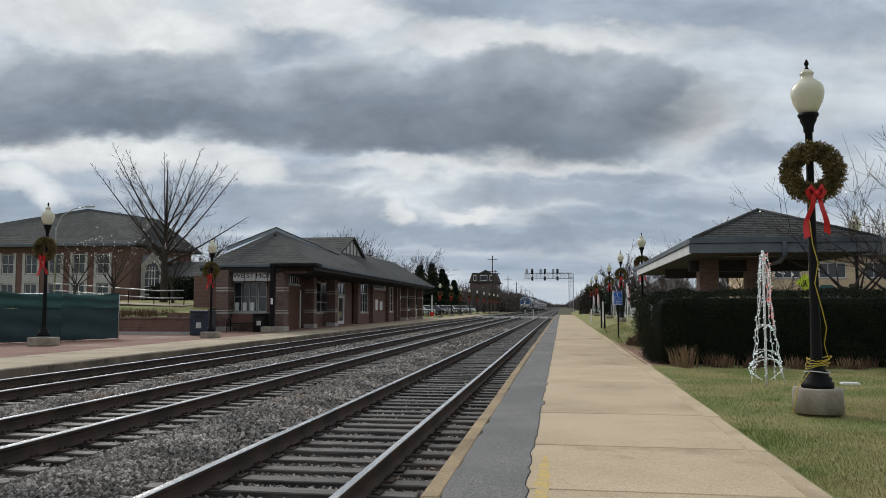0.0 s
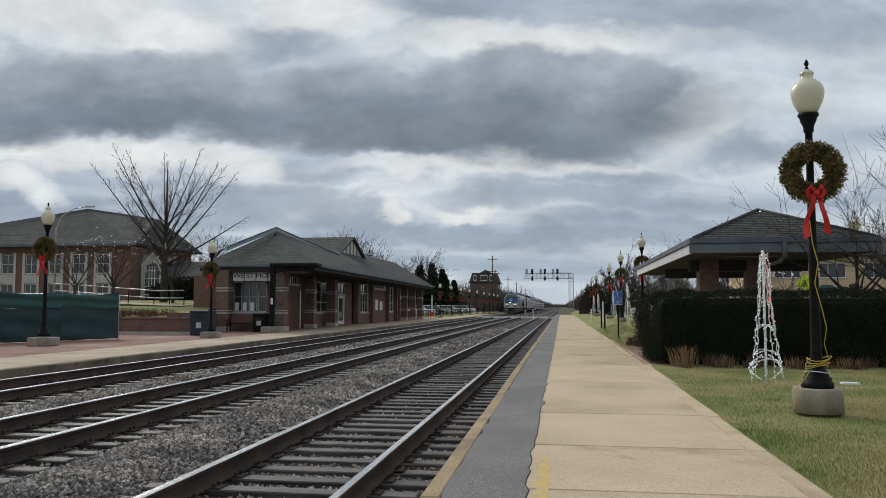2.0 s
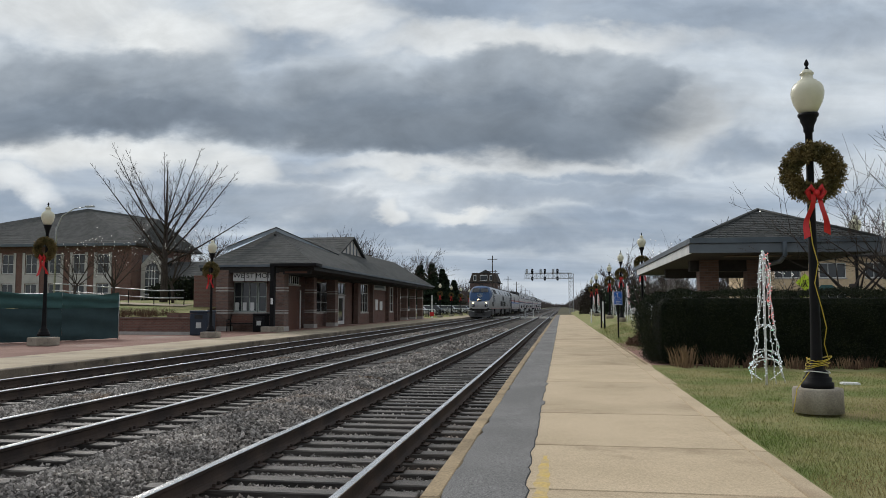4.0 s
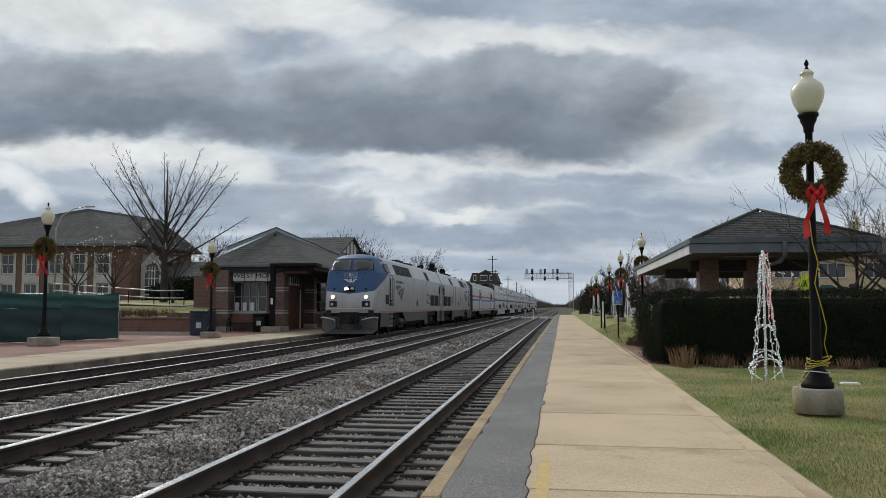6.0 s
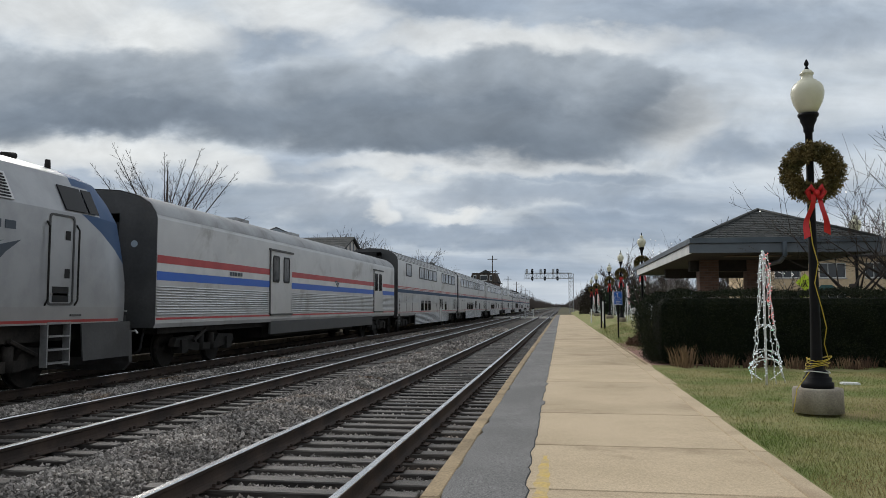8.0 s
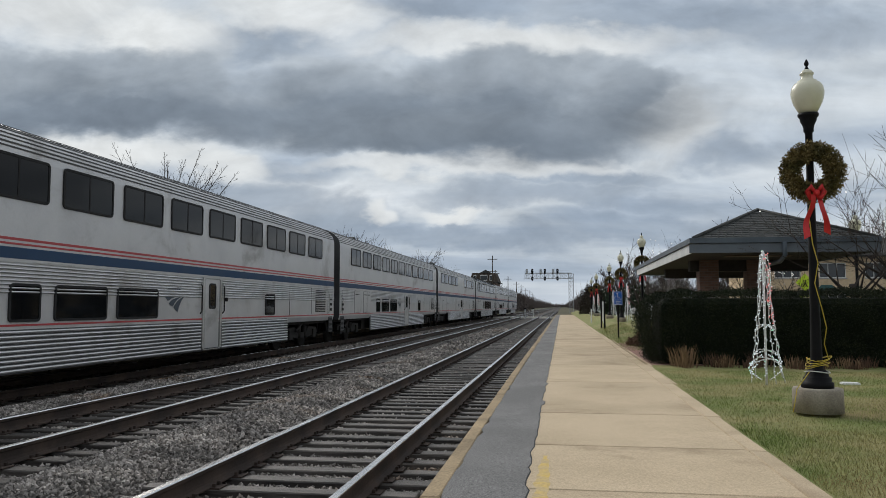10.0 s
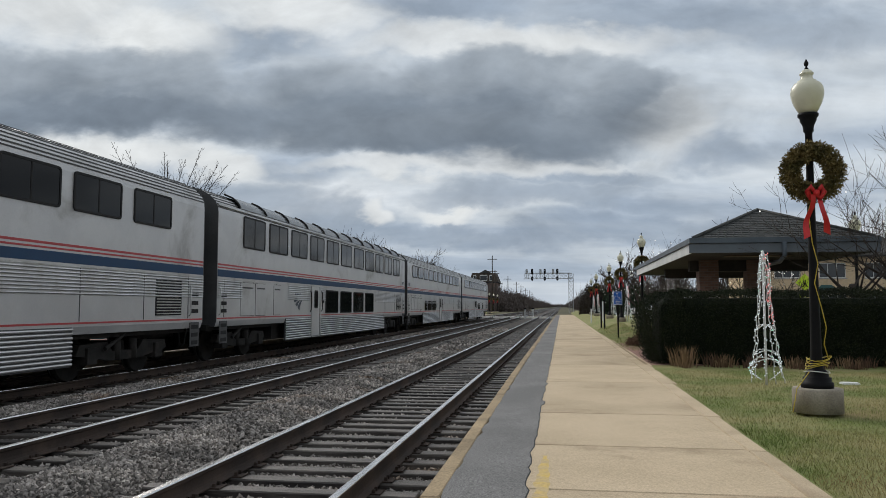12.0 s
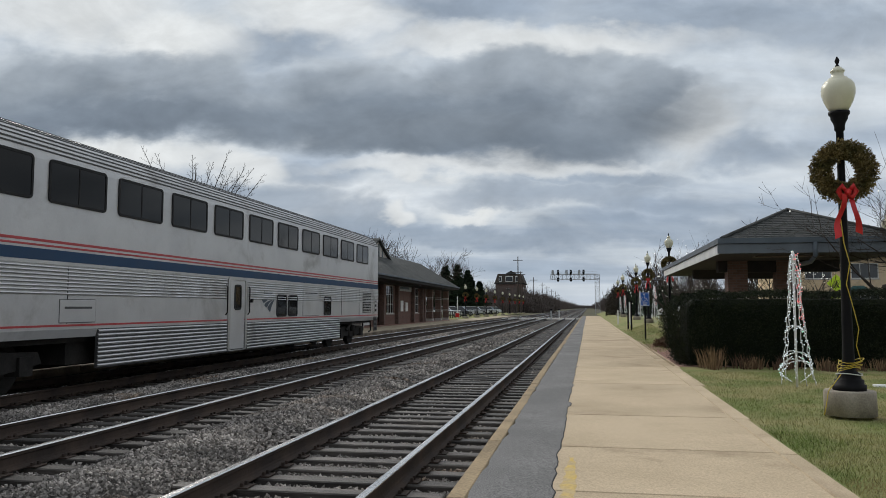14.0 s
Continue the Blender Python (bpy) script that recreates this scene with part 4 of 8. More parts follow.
    # both sides
    for s in (-1, 1):
        side = 1.542
        flip = s
        def sloped(name, y0, y1, z0, z1, key, label=""):
            """A panel on the inclined upper side."""
            inset = lambda z: 1.54 - (z - 3.22) * 0.45 if z < 3.62 else 1.36 - (z - 3.62) * 0.56
            pane = bmesh.new()
            sheet(pane, [(s * (inset(z) + 0.022), y, z) for y, z in ((y0, z0), (y1, z0), (y1, z1), (y0, z1))])
            thicken(pane, 0.02)
            return part(name, pane, M[key], loco, label)
        sloped("cab_window", 2.22, 2.52, 3.27, 3.74, "train_glass")
        sloped("cab_window", 2.58, 3.25, 3.27, 3.74, "train_glass")
        for k, (y0, y1) in enumerate(((4.65, 5.45), (5.6, 6.4), (6.6, 8.0), (8.12, 9.25), (14.6, 15.6))):
            if reverse and k == 1:
                continue
            if reverse and k == 0:
                sloped("louvre_panel", 4.65, 6.4, 3.26, 3.74, "silver", "silver slanted louvre panel")
                # black strips paint the shade between the louvre blades
                for j in range(8):
                    z = 3.29 + 0.055 * j
                    sloped("louvre_gap", 4.72, 6.33, z, z + 0.024, "rubber").location.x = s * 0.012
                continue
            sloped("roof_grille", y0, y1, 3.25, 3.8, "rubber", "dark slanted side grille")
        if s > 0:
            part("cab_louvre", soft_box(s * side - 0.02, s * side + 0.01, 2.1, 2.75, 1.6, 2.1, 0.006), M["rubber"], loco, "black louvred panel")
        for y in (9.6, 13.0, 14.4):
            part("panel_seam", box(bmesh.new(), s * side - 0.01, s * side + 0.0025, y - 0.008, y + 0.008, 1.5, 3.2), M["grey_skirt"], loco)
        for y0, y1 in ((2.72, 3.05), (7.0, 7.35)):
            part("handhold", soft_box(s * side - 0.02, s * side + 0.02, y0, y1, 1.3, 1.34, 0.006), M["grey_skirt"], loco)
        for y0, y1 in ((16.05, 17.75), (17.9, 19.6)):
            vent = part("intake_grille", soft_box(side - 0.02, side + 0.006, y0, y1, 1.53, 2.28, 0.008) if s > 0 else soft_box(-side - 0.006, -side + 0.02, y0, y1, 1.53, 2.28, 0.008), M["rubber"], loco, "black louvred intake")
            slat = bmesh.new()
            for j in range(12):
                z = 1.57 + 0.057 * j
                box(slat, s * side - 0.022, s * side + 0.022, y0 + 0.05, y1 - 0.05, z, z + 0.02)
            part("louvre_blade", slat, dark, vent)
        for y0, y1 in ((2.98, 3.72), (19.8, 20.45)):
            door = part("side_door", ring_x(rounded(y0, y1, 1.5, 3.16, 0.08), rounded(y0 + 0.04, y1 - 0.04, 1.54, 3.12, 0.06), s * side - 0.012, s * side + 0.012), M["grey_skirt"], loco)
            if y0 < 10:
                for zz in (2.0, 2.7):
                    part("door_vent", box(bmesh.new(), s * side - 0.008, s * side + 0.012, y0 + 0.12, y0 + 0.26, zz, zz + 0.17), M["rubber"], door)
                # dark plate stands for the shade inside the step recess
                part("foothold", box(bmesh.new(), s * side - 0.008, s * side + 0.014, y0 + 0.14, y1 - 0.14, 1.56, 1.84), M["rubber"], door, "step recess with its shade as a dark plate")
                part("foothold_rim", box(bmesh.new(), s * side - 0.008, s * side + 0.03, y0 + 0.1, y1 - 0.1, 1.68, 1.72), silver, door)
            else:
                part("door_window", box(bmesh.new(), s * side - 0.008, s * side + 0.008, y0 + 0.15, y1 - 0.12, 2.45, 2.95), M["train_glass"], door)
            for yy in (y0 - 0.06, y1 + 0.06):
                part("handrail", bent(bmesh.new(), [(s * side, yy, 1.5), (s * (side + 0.06), yy, 1.6), (s * (side + 0.06), yy, 2.9), (s * side, yy, 3.0)], 0.018), dark, door)
            stiles = bmesh.new()
            for yy in (y0 + 0.05, y1 - 0.05):
                box(stiles, s * (side - 0.06) - 0.07, s * (side - 0.06) + 0.07, yy - 0.015, yy + 0.015, 0.4, 1.2)
            ladder = part("ladder", stiles, M["roof_metal"], loco, "steel access ladder")
            for j in range(4):
                z = 0.45 + 0.24 * j
                part("rung", box(bmesh.new(), s * (side - 0.06) - 0.08, s * (side - 0.06) + 0.08, y0 + 0.066, y1 - 0.066, z, z + 0.03), M["roof_metal"], ladder)
        # flat black plate in place of a shaded filler recess
        part("filler_recess", soft_box(s * side - 0.012, s * side + 0.008, 10.8, 11.15, 1.5, 1.86, 0.004), M["rubber"], loco)
        emblem(loco, s * (side + 0.006), 5.75, 2.22, 0.9, M["logo_navy"], s, 2.9)
        bars(loco, s * (side + 0.005), 5.6, 2.84, 2.1, 0.14, M["logo_navy"], 6)
        rot = Matrix.Translation((s * (side + 0.004), 15.15, 1.96)) @ Euler((radians(90), 0, radians(90 * s))).to_matrix().to_4x4()
        letters("running_number", number, 0.98, M["logo_navy"], loco, rot, 0.003, "dark running number")
        # added panel on the unseen side, keeps daylight from showing under the locomotive
        if s != (-1 if reverse else 1):
            part("far_skirt", box(bmesh.new(), s * 1.46 - 0.02, s * 1.46 + 0.02, 2.8, 20.2, 0.12, 1.17), M["dark_metal"], loco)
        tank = along_y([(s * 1.4, 1.17), (s * 1.4, 0.75), (s * 1.2, 0.42), (0, 0.42), (0, 1.17)], 7.5, 14.2)
        part("fuel_tank", tank, M["dark_metal"], loco)
        valance = along_x([(6.5, 1.165), (14.9, 1.165), (14.9, 0.34), (13.9, 0.34), (13.9, 0.62), (7.5, 0.62)], s * 1.5 - 0.025, s * 1.5 + 0.025)
        part("side_valance", valance, M["grey_skirt"], loco, "dark grey slanted side valance")
        part("air_tank", tube(bmesh.new(), (s * 1.3, 6.0, 0.66), (s * 1.3, 8.2, 0.66), 0.17, n=14), M["grey_skirt"], loco)
        part("tail_valance", box(bmesh.new(), s * 1.5 - 0.02, s * 1.5 + 0.02, 20.3, 20.66, 0.62, 1.165), M["grey_skirt"], loco)
    for y0, y1, w, top in ((9.4, 11.2, 0.6, 4.36), (12.6, 14.6, 0.55, 4.34), (17.6, 19.2, 0.5, 4.32)):
        part("roof_fan", soft_box(-w, w, y0, y1, 4.18, top, 0.04), M["dark_metal"], loco)
    horn = bmesh.new()
    for k in range(3):
        tube(horn, (-0.2 + 0.18 * k, 3.3, 4.36), (-0.2 + 0.18 * k, 2.95, 4.36), 0.02, 0.07, n=10)
    box(horn, -0.3, 0.3, 3.25, 3.4, 4.22, 4.34)
    for px in (-0.8, 0.7):
        tube(horn, (px, 2.8, 4.1), (px, 2.8, 4.3), 0.06, 0.05, n=8)
    part("air_horn", horn, dark, loco)
    bogie(loco, 4.6, 0.5, 2.75)
    bogie(loco, LOCO - 4.0, 0.5, 2.75)
    return loco


def ribs(parent, y0, y1, z0, z1, x, count, name="fluting"):
    """Horizontal stainless fluting: a stack of half-round ribs."""
    bm = bmesh.new()
    step = (z1 - z0) / count
    outline = []
    for k in range(count):
        z = z0 + step * k
        outline += [(x - 0.012, z), (x + 0.016, z + 0.12 * step), (x + 0.026, z + 0.38 * step), (x + 0.016, z + 0.62 * step), (x - 0.012, z + 0.76 * step)]
    a = [bm.verts.new((px, y0, z)) for px, z in outline]
    b = [bm.verts.new((px, y1, z)) for px, z in outline]
    for k in range(len(a) - 1):
        bm.faces.new((a[k], b[k], b[k + 1], a[k + 1]))
    bm.faces.new((a[0], a[-1], b[-1], b[0]))
    bmesh.ops.recalc_face_normals(bm, faces=bm.faces[:])
    return part(name, bm, M["steel"], parent, "bright stainless steel fluting")


def stripe(parent, y0, y1, z0, z1, x, key):
    return part(key, box(bmesh.new(), x - 0.01, x + 0.004, y0, y1, z0, z1), M[key], parent)


def end_fittings(car, length, height, wide=0.62, first=0.0):
    for y, d in ((first, 1), (first + length, -1)):
        frame = bmesh.new()
        a, b = sorted((y + d * 0.02, y + d * 0.4))
        box(frame, -wide, -wide + 0.2, a, b, 1.1, height)
        box(frame, wide - 0.2, wide, a, b, 1.1, height)
        box(frame, -wide, wide, a, b, height - 0.2, height)
        part("diaphragm", frame, M["rubber"], car, "black rubber gangway diaphragm")
        coup = bmesh.new()
        a, b = sorted((y, y + d * 0.8))
        box(coup, -0.14, 0.14, a, b, 0.68, 0.95)
        part("coupler", coup, M["dark_metal"], car)
        hoses = bmesh.new()
        for px in (-0.8, 0.8, 1.15):
            bent(hoses, [(px, y + d * 0.38, 1.15), (px, y + d * 0.2, 0.8), (px, y + d * 0.12, 0.5), (px * 0.9, y + d * 0.1, 0.42)], 0.03)
        part("jumper_cable", hoses, M["rubber"], car)


BILEVEL = [(1.5, 0.95), (1.55, 1.1), (1.55, 3.98), (1.535, 4.12), (1.47, 4.28), (1.3, 4.46), (1.05, 4.6), (0.65, 4.71), (0.0, 4.76)]


def make_bilevel(label, upper, lower, doors, plain, panels=(), lounge=False, ahead=0.0, mark=2.0, number=None):
    """A two-level stainless passenger car. Distances are from its tail, in metres."""
    car = thing("passenger_car", label, "passenger car", group="train")
    half = BILEVEL
    outline = half + [(-x, z) for x, z in half[-2::-1]]
    back = 0.35              # the shell stands this much behind the fittings' datum
    L0, L1 = 0.42 + back, CAR - 0.42 + back
    shell = along_y(outline, L0, L1)
    part("body", shell, M["silver"], car)
    # roof fluting runs lengthwise; dark strips paint the shade in its grooves
    roof = bmesh.new()
    for s in (-1, 1):
        for (xa, za), (xb, zb) in zip(half[3:], half[4:]):
            for k in range(2):
                t = (k + 0.2) / 2
                x, z = xa + (xb - xa) * t, za + (zb - za) * t
                box(roof, s * x - 0.016, s * x + 0.016, L0, L1, z - 0.012, z + 0.014)
    part("roof_rib", roof, M["grey_skirt"], car)
    for s in (-1, 1):
        x = s * 1.55
        if s > 0:
            ztop, zbot = (4.08, 3.16) if lounge else (4.02, 3.27)
            for a in upper:
                w = 1.65 if lounge else 1.62
                window(car, CAR - a - ahead - w / 2, CAR - a - ahead + w / 2, zbot, ztop, x + 0.012, r=0.09)
            for a, w in lower:
                window(car, CAR - a - ahead - w / 2, CAR - a - ahead + w / 2, 1.22, 2.12 if lounge else 1.87, x + 0.012, r=0.08, mullion=False)
        # stripes
        for z0, z1, key in ((2.585, 2.63, "red_band"), (2.51, 2.545, "red_band"), (2.28, 2.47, "blue_band"), (1.15, 1.185, "red_band")):
            bm = bmesh.new()
            box(bm, x - 0.006, x + 0.006, L0 + 0.01, L1 - 0.01, z0, z1)
            part(key, bm, M[key], car)
        if s < 0:
            continue
        # a waist moulding
        part("moulding", box(bmesh.new(), x - 0.01, x + 0.016, L0, L1, 2.215, 2.25), M["steel"], car)
        p0 = L0 + 0.02
        blocks = sorted([(CAR - a - 0.6, CAR - a + 0.6) for a in doors] + [(CAR - b, CAR - a) for a, b in plain])
        for b0, b1 in blocks + [(L1, L1)]:
            if b0 - p0 > 0.3:
                ribs(car, p0, b0, 1.70, 2.21, x, 8)
            p0 = max(p0, b1)
        # low skirt between the trucks, fluted
        y0, y1 = CAR - 19.9, CAR - 5.4
        part("skirt", box(bmesh.new(), x - 0.05, x - 0.002, y0, y1, 0.36, 1.12), M["grey_skirt"], car)
        p0 = y0
        for b0, b1 in sorted((CAR - a - 0.6, CAR - a + 0.6) for a in doors) + [(y1, y1)]:
            if b0 - p0 > 0.3:
                ribs(car, p0, b0, 0.38, 1.1, x, 9)
            p0 = max(p0, b1)
        for a in doors:
            y = CAR - a
            door = part("door", soft_box(x - 0.04, x + 0.012, y - 0.42, y + 0.42, 0.42, 2.2, 0.01), M["silver"], car, "plain silver entrance door")
            part("door_frame", ring_x(rounded(y - 0.56, y + 0.56, 0.38, 2.26, 0.1), rounded(y - 0.46, y + 0.46, 0.40, 2.2, 0.06), x - 0.02, x + 0.026), M["steel"], door)
            window(door, y - 0.2, y + 0.2, 1.42, 2.08, x + 0.016, "door_window", 0.09, False)
            for yy in (y - 0.66, y + 0.66):
                part("handrail", bent(bmesh.new(), [(x, yy, 1.3), (x + 0.05, yy, 1.36), (x + 0.05, yy, 2.0), (x, yy, 2.06)], 0.018), M["dark_metal"], door)
            part("latch", box(bmesh.new(), x, x + 0.05, y + 0.8, y + 0.9, 1.62, 1.72), M["dark_metal"], door)
        for a, b, z0, z1 in panels:
            y0, y1 = CAR - b, CAR - a
            part("equipment_door", soft_box(x - 0.01, x + 0.014, y0, y1, z0, z1, 0.006), M["silver"], car, "flat equipment locker door")
            part("door_seam", ring_x(rounded(y0 - 0.012, y1 + 0.012, z0 - 0.012, z1 + 0.012, 0.02), rounded(y0, y1, z0, z1, 0.015), x - 0.01, x + 0.005), M["grey_skirt"], car)
            part("vent_bar", box(bmesh.new(), x, x + 0.022, y0 + 0.12 * (y1 - y0), y1 - 0.12 * (y1 - y0), z1 - 0.16, z1 - 0.12), M["grey_skirt"], car)
        # louvre and end cabinets near the tail
        lv = part("louvre", box(bmesh.new(), x - 0.01, x + 0.012, CAR - 2.4, CAR - 1.2, 1.28, 2.1), M["rubber"], car)
        slat = bmesh.new()
        for k in range(12):
            box(slat, x, x + 0.024, CAR - 2.36, CAR - 1.24, 1.31 + 0.066 * k, 1.335 + 0.066 * k)
        part("slat", slat, M["steel"], lv)
        for yy in (1.2, 3.2, 5.1, CAR - 5.2, CAR - 2.9, CAR - 0.85):
            part("panel_seam", box(bmesh.new(), x - 0.002, x + 0.009, yy - 0.008, yy + 0.008, 1.2, 2.2), M["grey_skirt"], car)
        # ladders of small steps at both ends of the side
        for yy in (L0 + 0.42, L1 - 0.42):
            ladder = part("end_ladder", soft_box(x - 0.01, x + 0.008, yy - 0.24, yy + 0.24, 0.5, 1.1, 0.004), M["plow"], car, "dark steel end steps")
            for zz in (0.55, 0.74, 0.93, 1.32, 1.52, 1.72):
                part("step", soft_box(x - 0.01, x + 0.014, yy - 0.17, yy + 0.17, zz, zz + 0.1, 0.004), M["rubber"], ladder)
            grab = bmesh.new()
            bent(grab, [(x, yy - 0.3, 1.25), (x + 0.05, yy - 0.3, 1.3), (x + 0.05, yy - 0.3, 1.95), (x, yy - 0.3, 2.0)], 0.016)
            part("grab_rail", grab, M["steel"], ladder)
        if number:
            spot = Matrix.Translation((x + 0.006, L0 + 0.55 + (L1 - L0 - 1.1) * number[1], 2.8)) @ Euler((radians(90), 0, radians(90))).to_matrix().to_4x4()
            letters("car_number", number[0], 0.24, M["logo_navy"], car, spot, 0.002, "small dark car number")
        emblem(car, x + 0.008, CAR - (doors[0] + mark if doors else 12), 1.55, 0.42, M["logo_navy"])
        bars(car, x + 0.008, CAR - (doors[0] + mark if doors else 12), 1.98 - 0.07, 0.62, 0.06, M["logo_navy"])
    if lounge:
        for s in (-1, 1):
            glaze = bmesh.new()
            ring = [(1.50, 4.24), (1.42, 4.38), (1.26, 4.52), (1.0, 4.64)]
            y0, y1 = 2.2, CAR - 1.6
            rows = [[glaze.verts.new((s * (px + 0.03), y, pz + 0.03)) for px, pz in ring] for y in (y0, y1)]
            for k in range(3):
                glaze.faces.new((rows[0][k], rows[0][k + 1], rows[1][k + 1], rows[1][k])).smooth = True
            roof_w = part("roof_window", glaze, M["roof_glass"], car, "curved grey roof glazing")
            for k in range(12):
                y = y0 + (y1 - y0) * k / 11
                bent_bm = bmesh.new()
                bent(bent_bm, [(s * (px + 0.045), y, pz + 0.045) for px, pz in ring], 0.03)
                part("glazing_bar", bent_bm, M["rubber"], roof_w)
            part("eave_rail", box(bmesh.new(), s * 1.53 - 0.03, s * 1.53 + 0.03, L0, L1, 4.18, 4.24), M["steel"], car)
    # added dark panel behind the trucks, blocks light from the far side
    part("far_skirt", box(bmesh.new(), -1.52, -1.46, 0.7, CAR - 0.7, 0.12, 1.0), M["dark_metal"], car)
    bulk = bmesh.new()
    box(bulk, -1.25, 1.25, 5.5, CAR - 5.5, 0.45, 1.0)
    box(bulk, -1.35, 1.35, 0.6, CAR - 0.6, 0.85, 1.0)
    part("underframe", bulk, M["dark_metal"], car)
    bogie(car, 3.1)
    bogie(car, CAR - 3.1)
    end_fittings(car, CAR, 4.5, first=back)
    for y in (L0 - 0.02, L1 + 0.02):
        part("end_wall", along_y(outline, y - 0.012, y + 0.012), M["grey_skirt"], car, "dark grey end wall")
    return car


def make_baggage():
    car = thing("baggage_car", "stainless baggage car with red and blue stripes", "baggage car", group="train")
    half = [(1.5, 1.0), (1.54, 1.1), (1.54, 3.48), (1.5, 3.62), (1.36, 3.8), (1.1, 3.98), (0.6, 4.12), (0, 4.16)]
    outline = half + [(-x, z) for x, z in half[-2::-1]]
    L0, L1 = 0.06, CAR - 0.5
    part("body", along_y(outline, L0, L1), M["silver"], car)
    roof = [(1.525, 3.56), (1.5, 3.64), (1.37, 3.82), (1.1, 4.0), (0.6, 4.14), (0, 4.18)]
    bm = bmesh.new()
    full = roof + [(-x, z) for x, z in roof[-2::-1]]
    rows = [[bm.verts.new((x, y, z)) for x, z in full] for y in (L0 - 0.02, L1 + 0.02)]
    for k in range(len(full) - 1):
        bm.faces.new((rows[0][k], rows[0][k + 1], rows[1][k + 1], rows[1][k])).smooth = True
    part("roof", bm, M["roof_metal"], car, "dull weathered metal roof")
    vents = bmesh.new()
    for y in (7.5, 12.5, 19.0):
        box(vents, -0.4, 0.4, y - 0.5, y + 0.5, 4.14, 4.3)
    part("roof_vent", vents, M["roof_metal"], car)
    x = 1.54
    gaps = [(CAR - 18.9, CAR - 16.9), (CAR - 5.2, CAR - 3.3)]
    p0 = L0 + 0.02
    for g0, g1 in gaps + [(L1 - 0.02, L1)]:
        stripe(car, p0, g0, 2.47, 2.65, x + 0.003, "red_band")
        stripe(car, p0, g0, 2.08, 2.28, x + 0.003, "bright_blue")
        stripe(car, p0, g0, 2.29, 2.46, x + 0.001, "white_band")
        ribs(car, p0, g0, 1.28, 1.97, x, 11)
        stripe(car, p0, g0, 1.18, 1.23, x + 0.001, "red_band")
        p0 = g1
    for g0, g1 in gaps:
        door = part("sliding_door", soft_box(x - 0.06, x - 0.005, g0 + 0.08, g1 - 0.08, 1.28, 3.22, 0.012), M["steel"], car, "recessed steel sliding door")
        for c in (g0 + 0.52, g1 - 0.52):
            window(door, c - 0.28, c + 0.28, 2.25, 3.1, x + 0.006, "door_window", 0.1, False)
        part("door_track", box(bmesh.new(), x - 0.02, x + 0.04, g0 - 0.1, g1 + 0.1, 3.24, 3.3), M["grey_skirt"], door)
        part("door_sill", box(bmesh.new(), x - 0.02, x + 0.06, g0, g1, 1.2, 1.26), M["grey_skirt"], door)
        part("door_jamb", box(bmesh.new(), x - 0.02, x + 0.03, g0 - 0.05, g0 + 0.04, 1.25, 3.25), M["grey_skirt"], door)
    part("skirt", box(bmesh.new(), x - 0.1, x - 0.03, 7.2, CAR - 5.3, 0.62, 1.05), M["grey_skirt"], car)
    emblem(car, x + 0.012, CAR - 11.5, 2.37, 0.3, M["logo_navy"])
    bars(car, x + 0.014, 4.4, 2.38, 0.9, 0.1, M["logo_navy"], 5)
    # added dark panel, blocks the light seen beneath the baggage car
    part("far_skirt", box(bmesh.new(), -1.5, -1.44, 0.7, CAR - 0.7, 0.12, 1.05), M["dark_metal"], car)
    bulk = bmesh.new()
    box(bulk, -1.3, 1.3, 0.6, CAR - 0.6, 0.85, 1.02)
    box(bulk, -1.1, 1.1, 7.5, CAR - 7.5, 0.5, 0.9)
    part("underframe", bulk, M["dark_metal"], car)
    for y in (L0 - 0.02, L1 + 0.02):
        part("end_wall", along_y(outline, y - 0.012, y + 0.012), M["grey_skirt"], car, "dark grey end wall")
    part("end_lamp", tube(bmesh.new(), (1.0, L0, 2.9), (1.0, L0 - 0.04, 2.9), 0.08, n=12), M["lens_dim"], car)
    bogie(car, 3.2)
    bogie(car, CAR - 3.2)
    end_fittings(car, CAR, 3.6)
    return car


EVERY = [2.5 + 2.01 * k for k in range(11)]
loco_front = make_loco("22", False)
loco_rear = make_loco("152", True)
baggage = make_baggage()
sleeper_dorm = make_bilevel("silver two-level sleeping car with grouped windows and blue band", [2.6, 4.5, 6.3, 8.2, 12.3, 14.1, 15.9, 17.7, 22.0], [(14.6, 0.9), (16.0, 0.9), (17.4, 0.9), (7.0, 0.8)], [9.5], [])
coach_a = make_bilevel("silver two-level coach with tinted windows and blue band", EVERY, [(14.7, 1.65), (16.7, 1.65), (18.3, 0.8), (7.0, 0.8)], [11.1], [(19.8, 22.9)], [(20.0, 20.55, 1.22, 2.16), (20.6, 21.2, 1.22, 2.16), (21.9, 22.8, 1.22, 2.16)])
coach_b = make_bilevel("silver two-level coach with tinted windows and red pinstripes", EVERY, [(14.7, 1.65), (16.7, 1.65), (18.3, 0.8), (7.0, 0.8)], [11.1], [(19.8, 22.9)], [(20.0, 20.55, 1.22, 2.16), (20.6, 21.2, 1.22, 2.16), (21.9, 22.8, 1.22, 2.16)])
diner = make_bilevel("silver two-level dining car with a wide blank wall between windows", [2.6, 4.7, 6.7, 8.75, 14.8, 16.8, 18.8, 20.8, 22.8], [], [11.4], [], [(19.5, 21.0, 1.22, 1.9), (22.0, 22.9, 1.22, 2.1)])
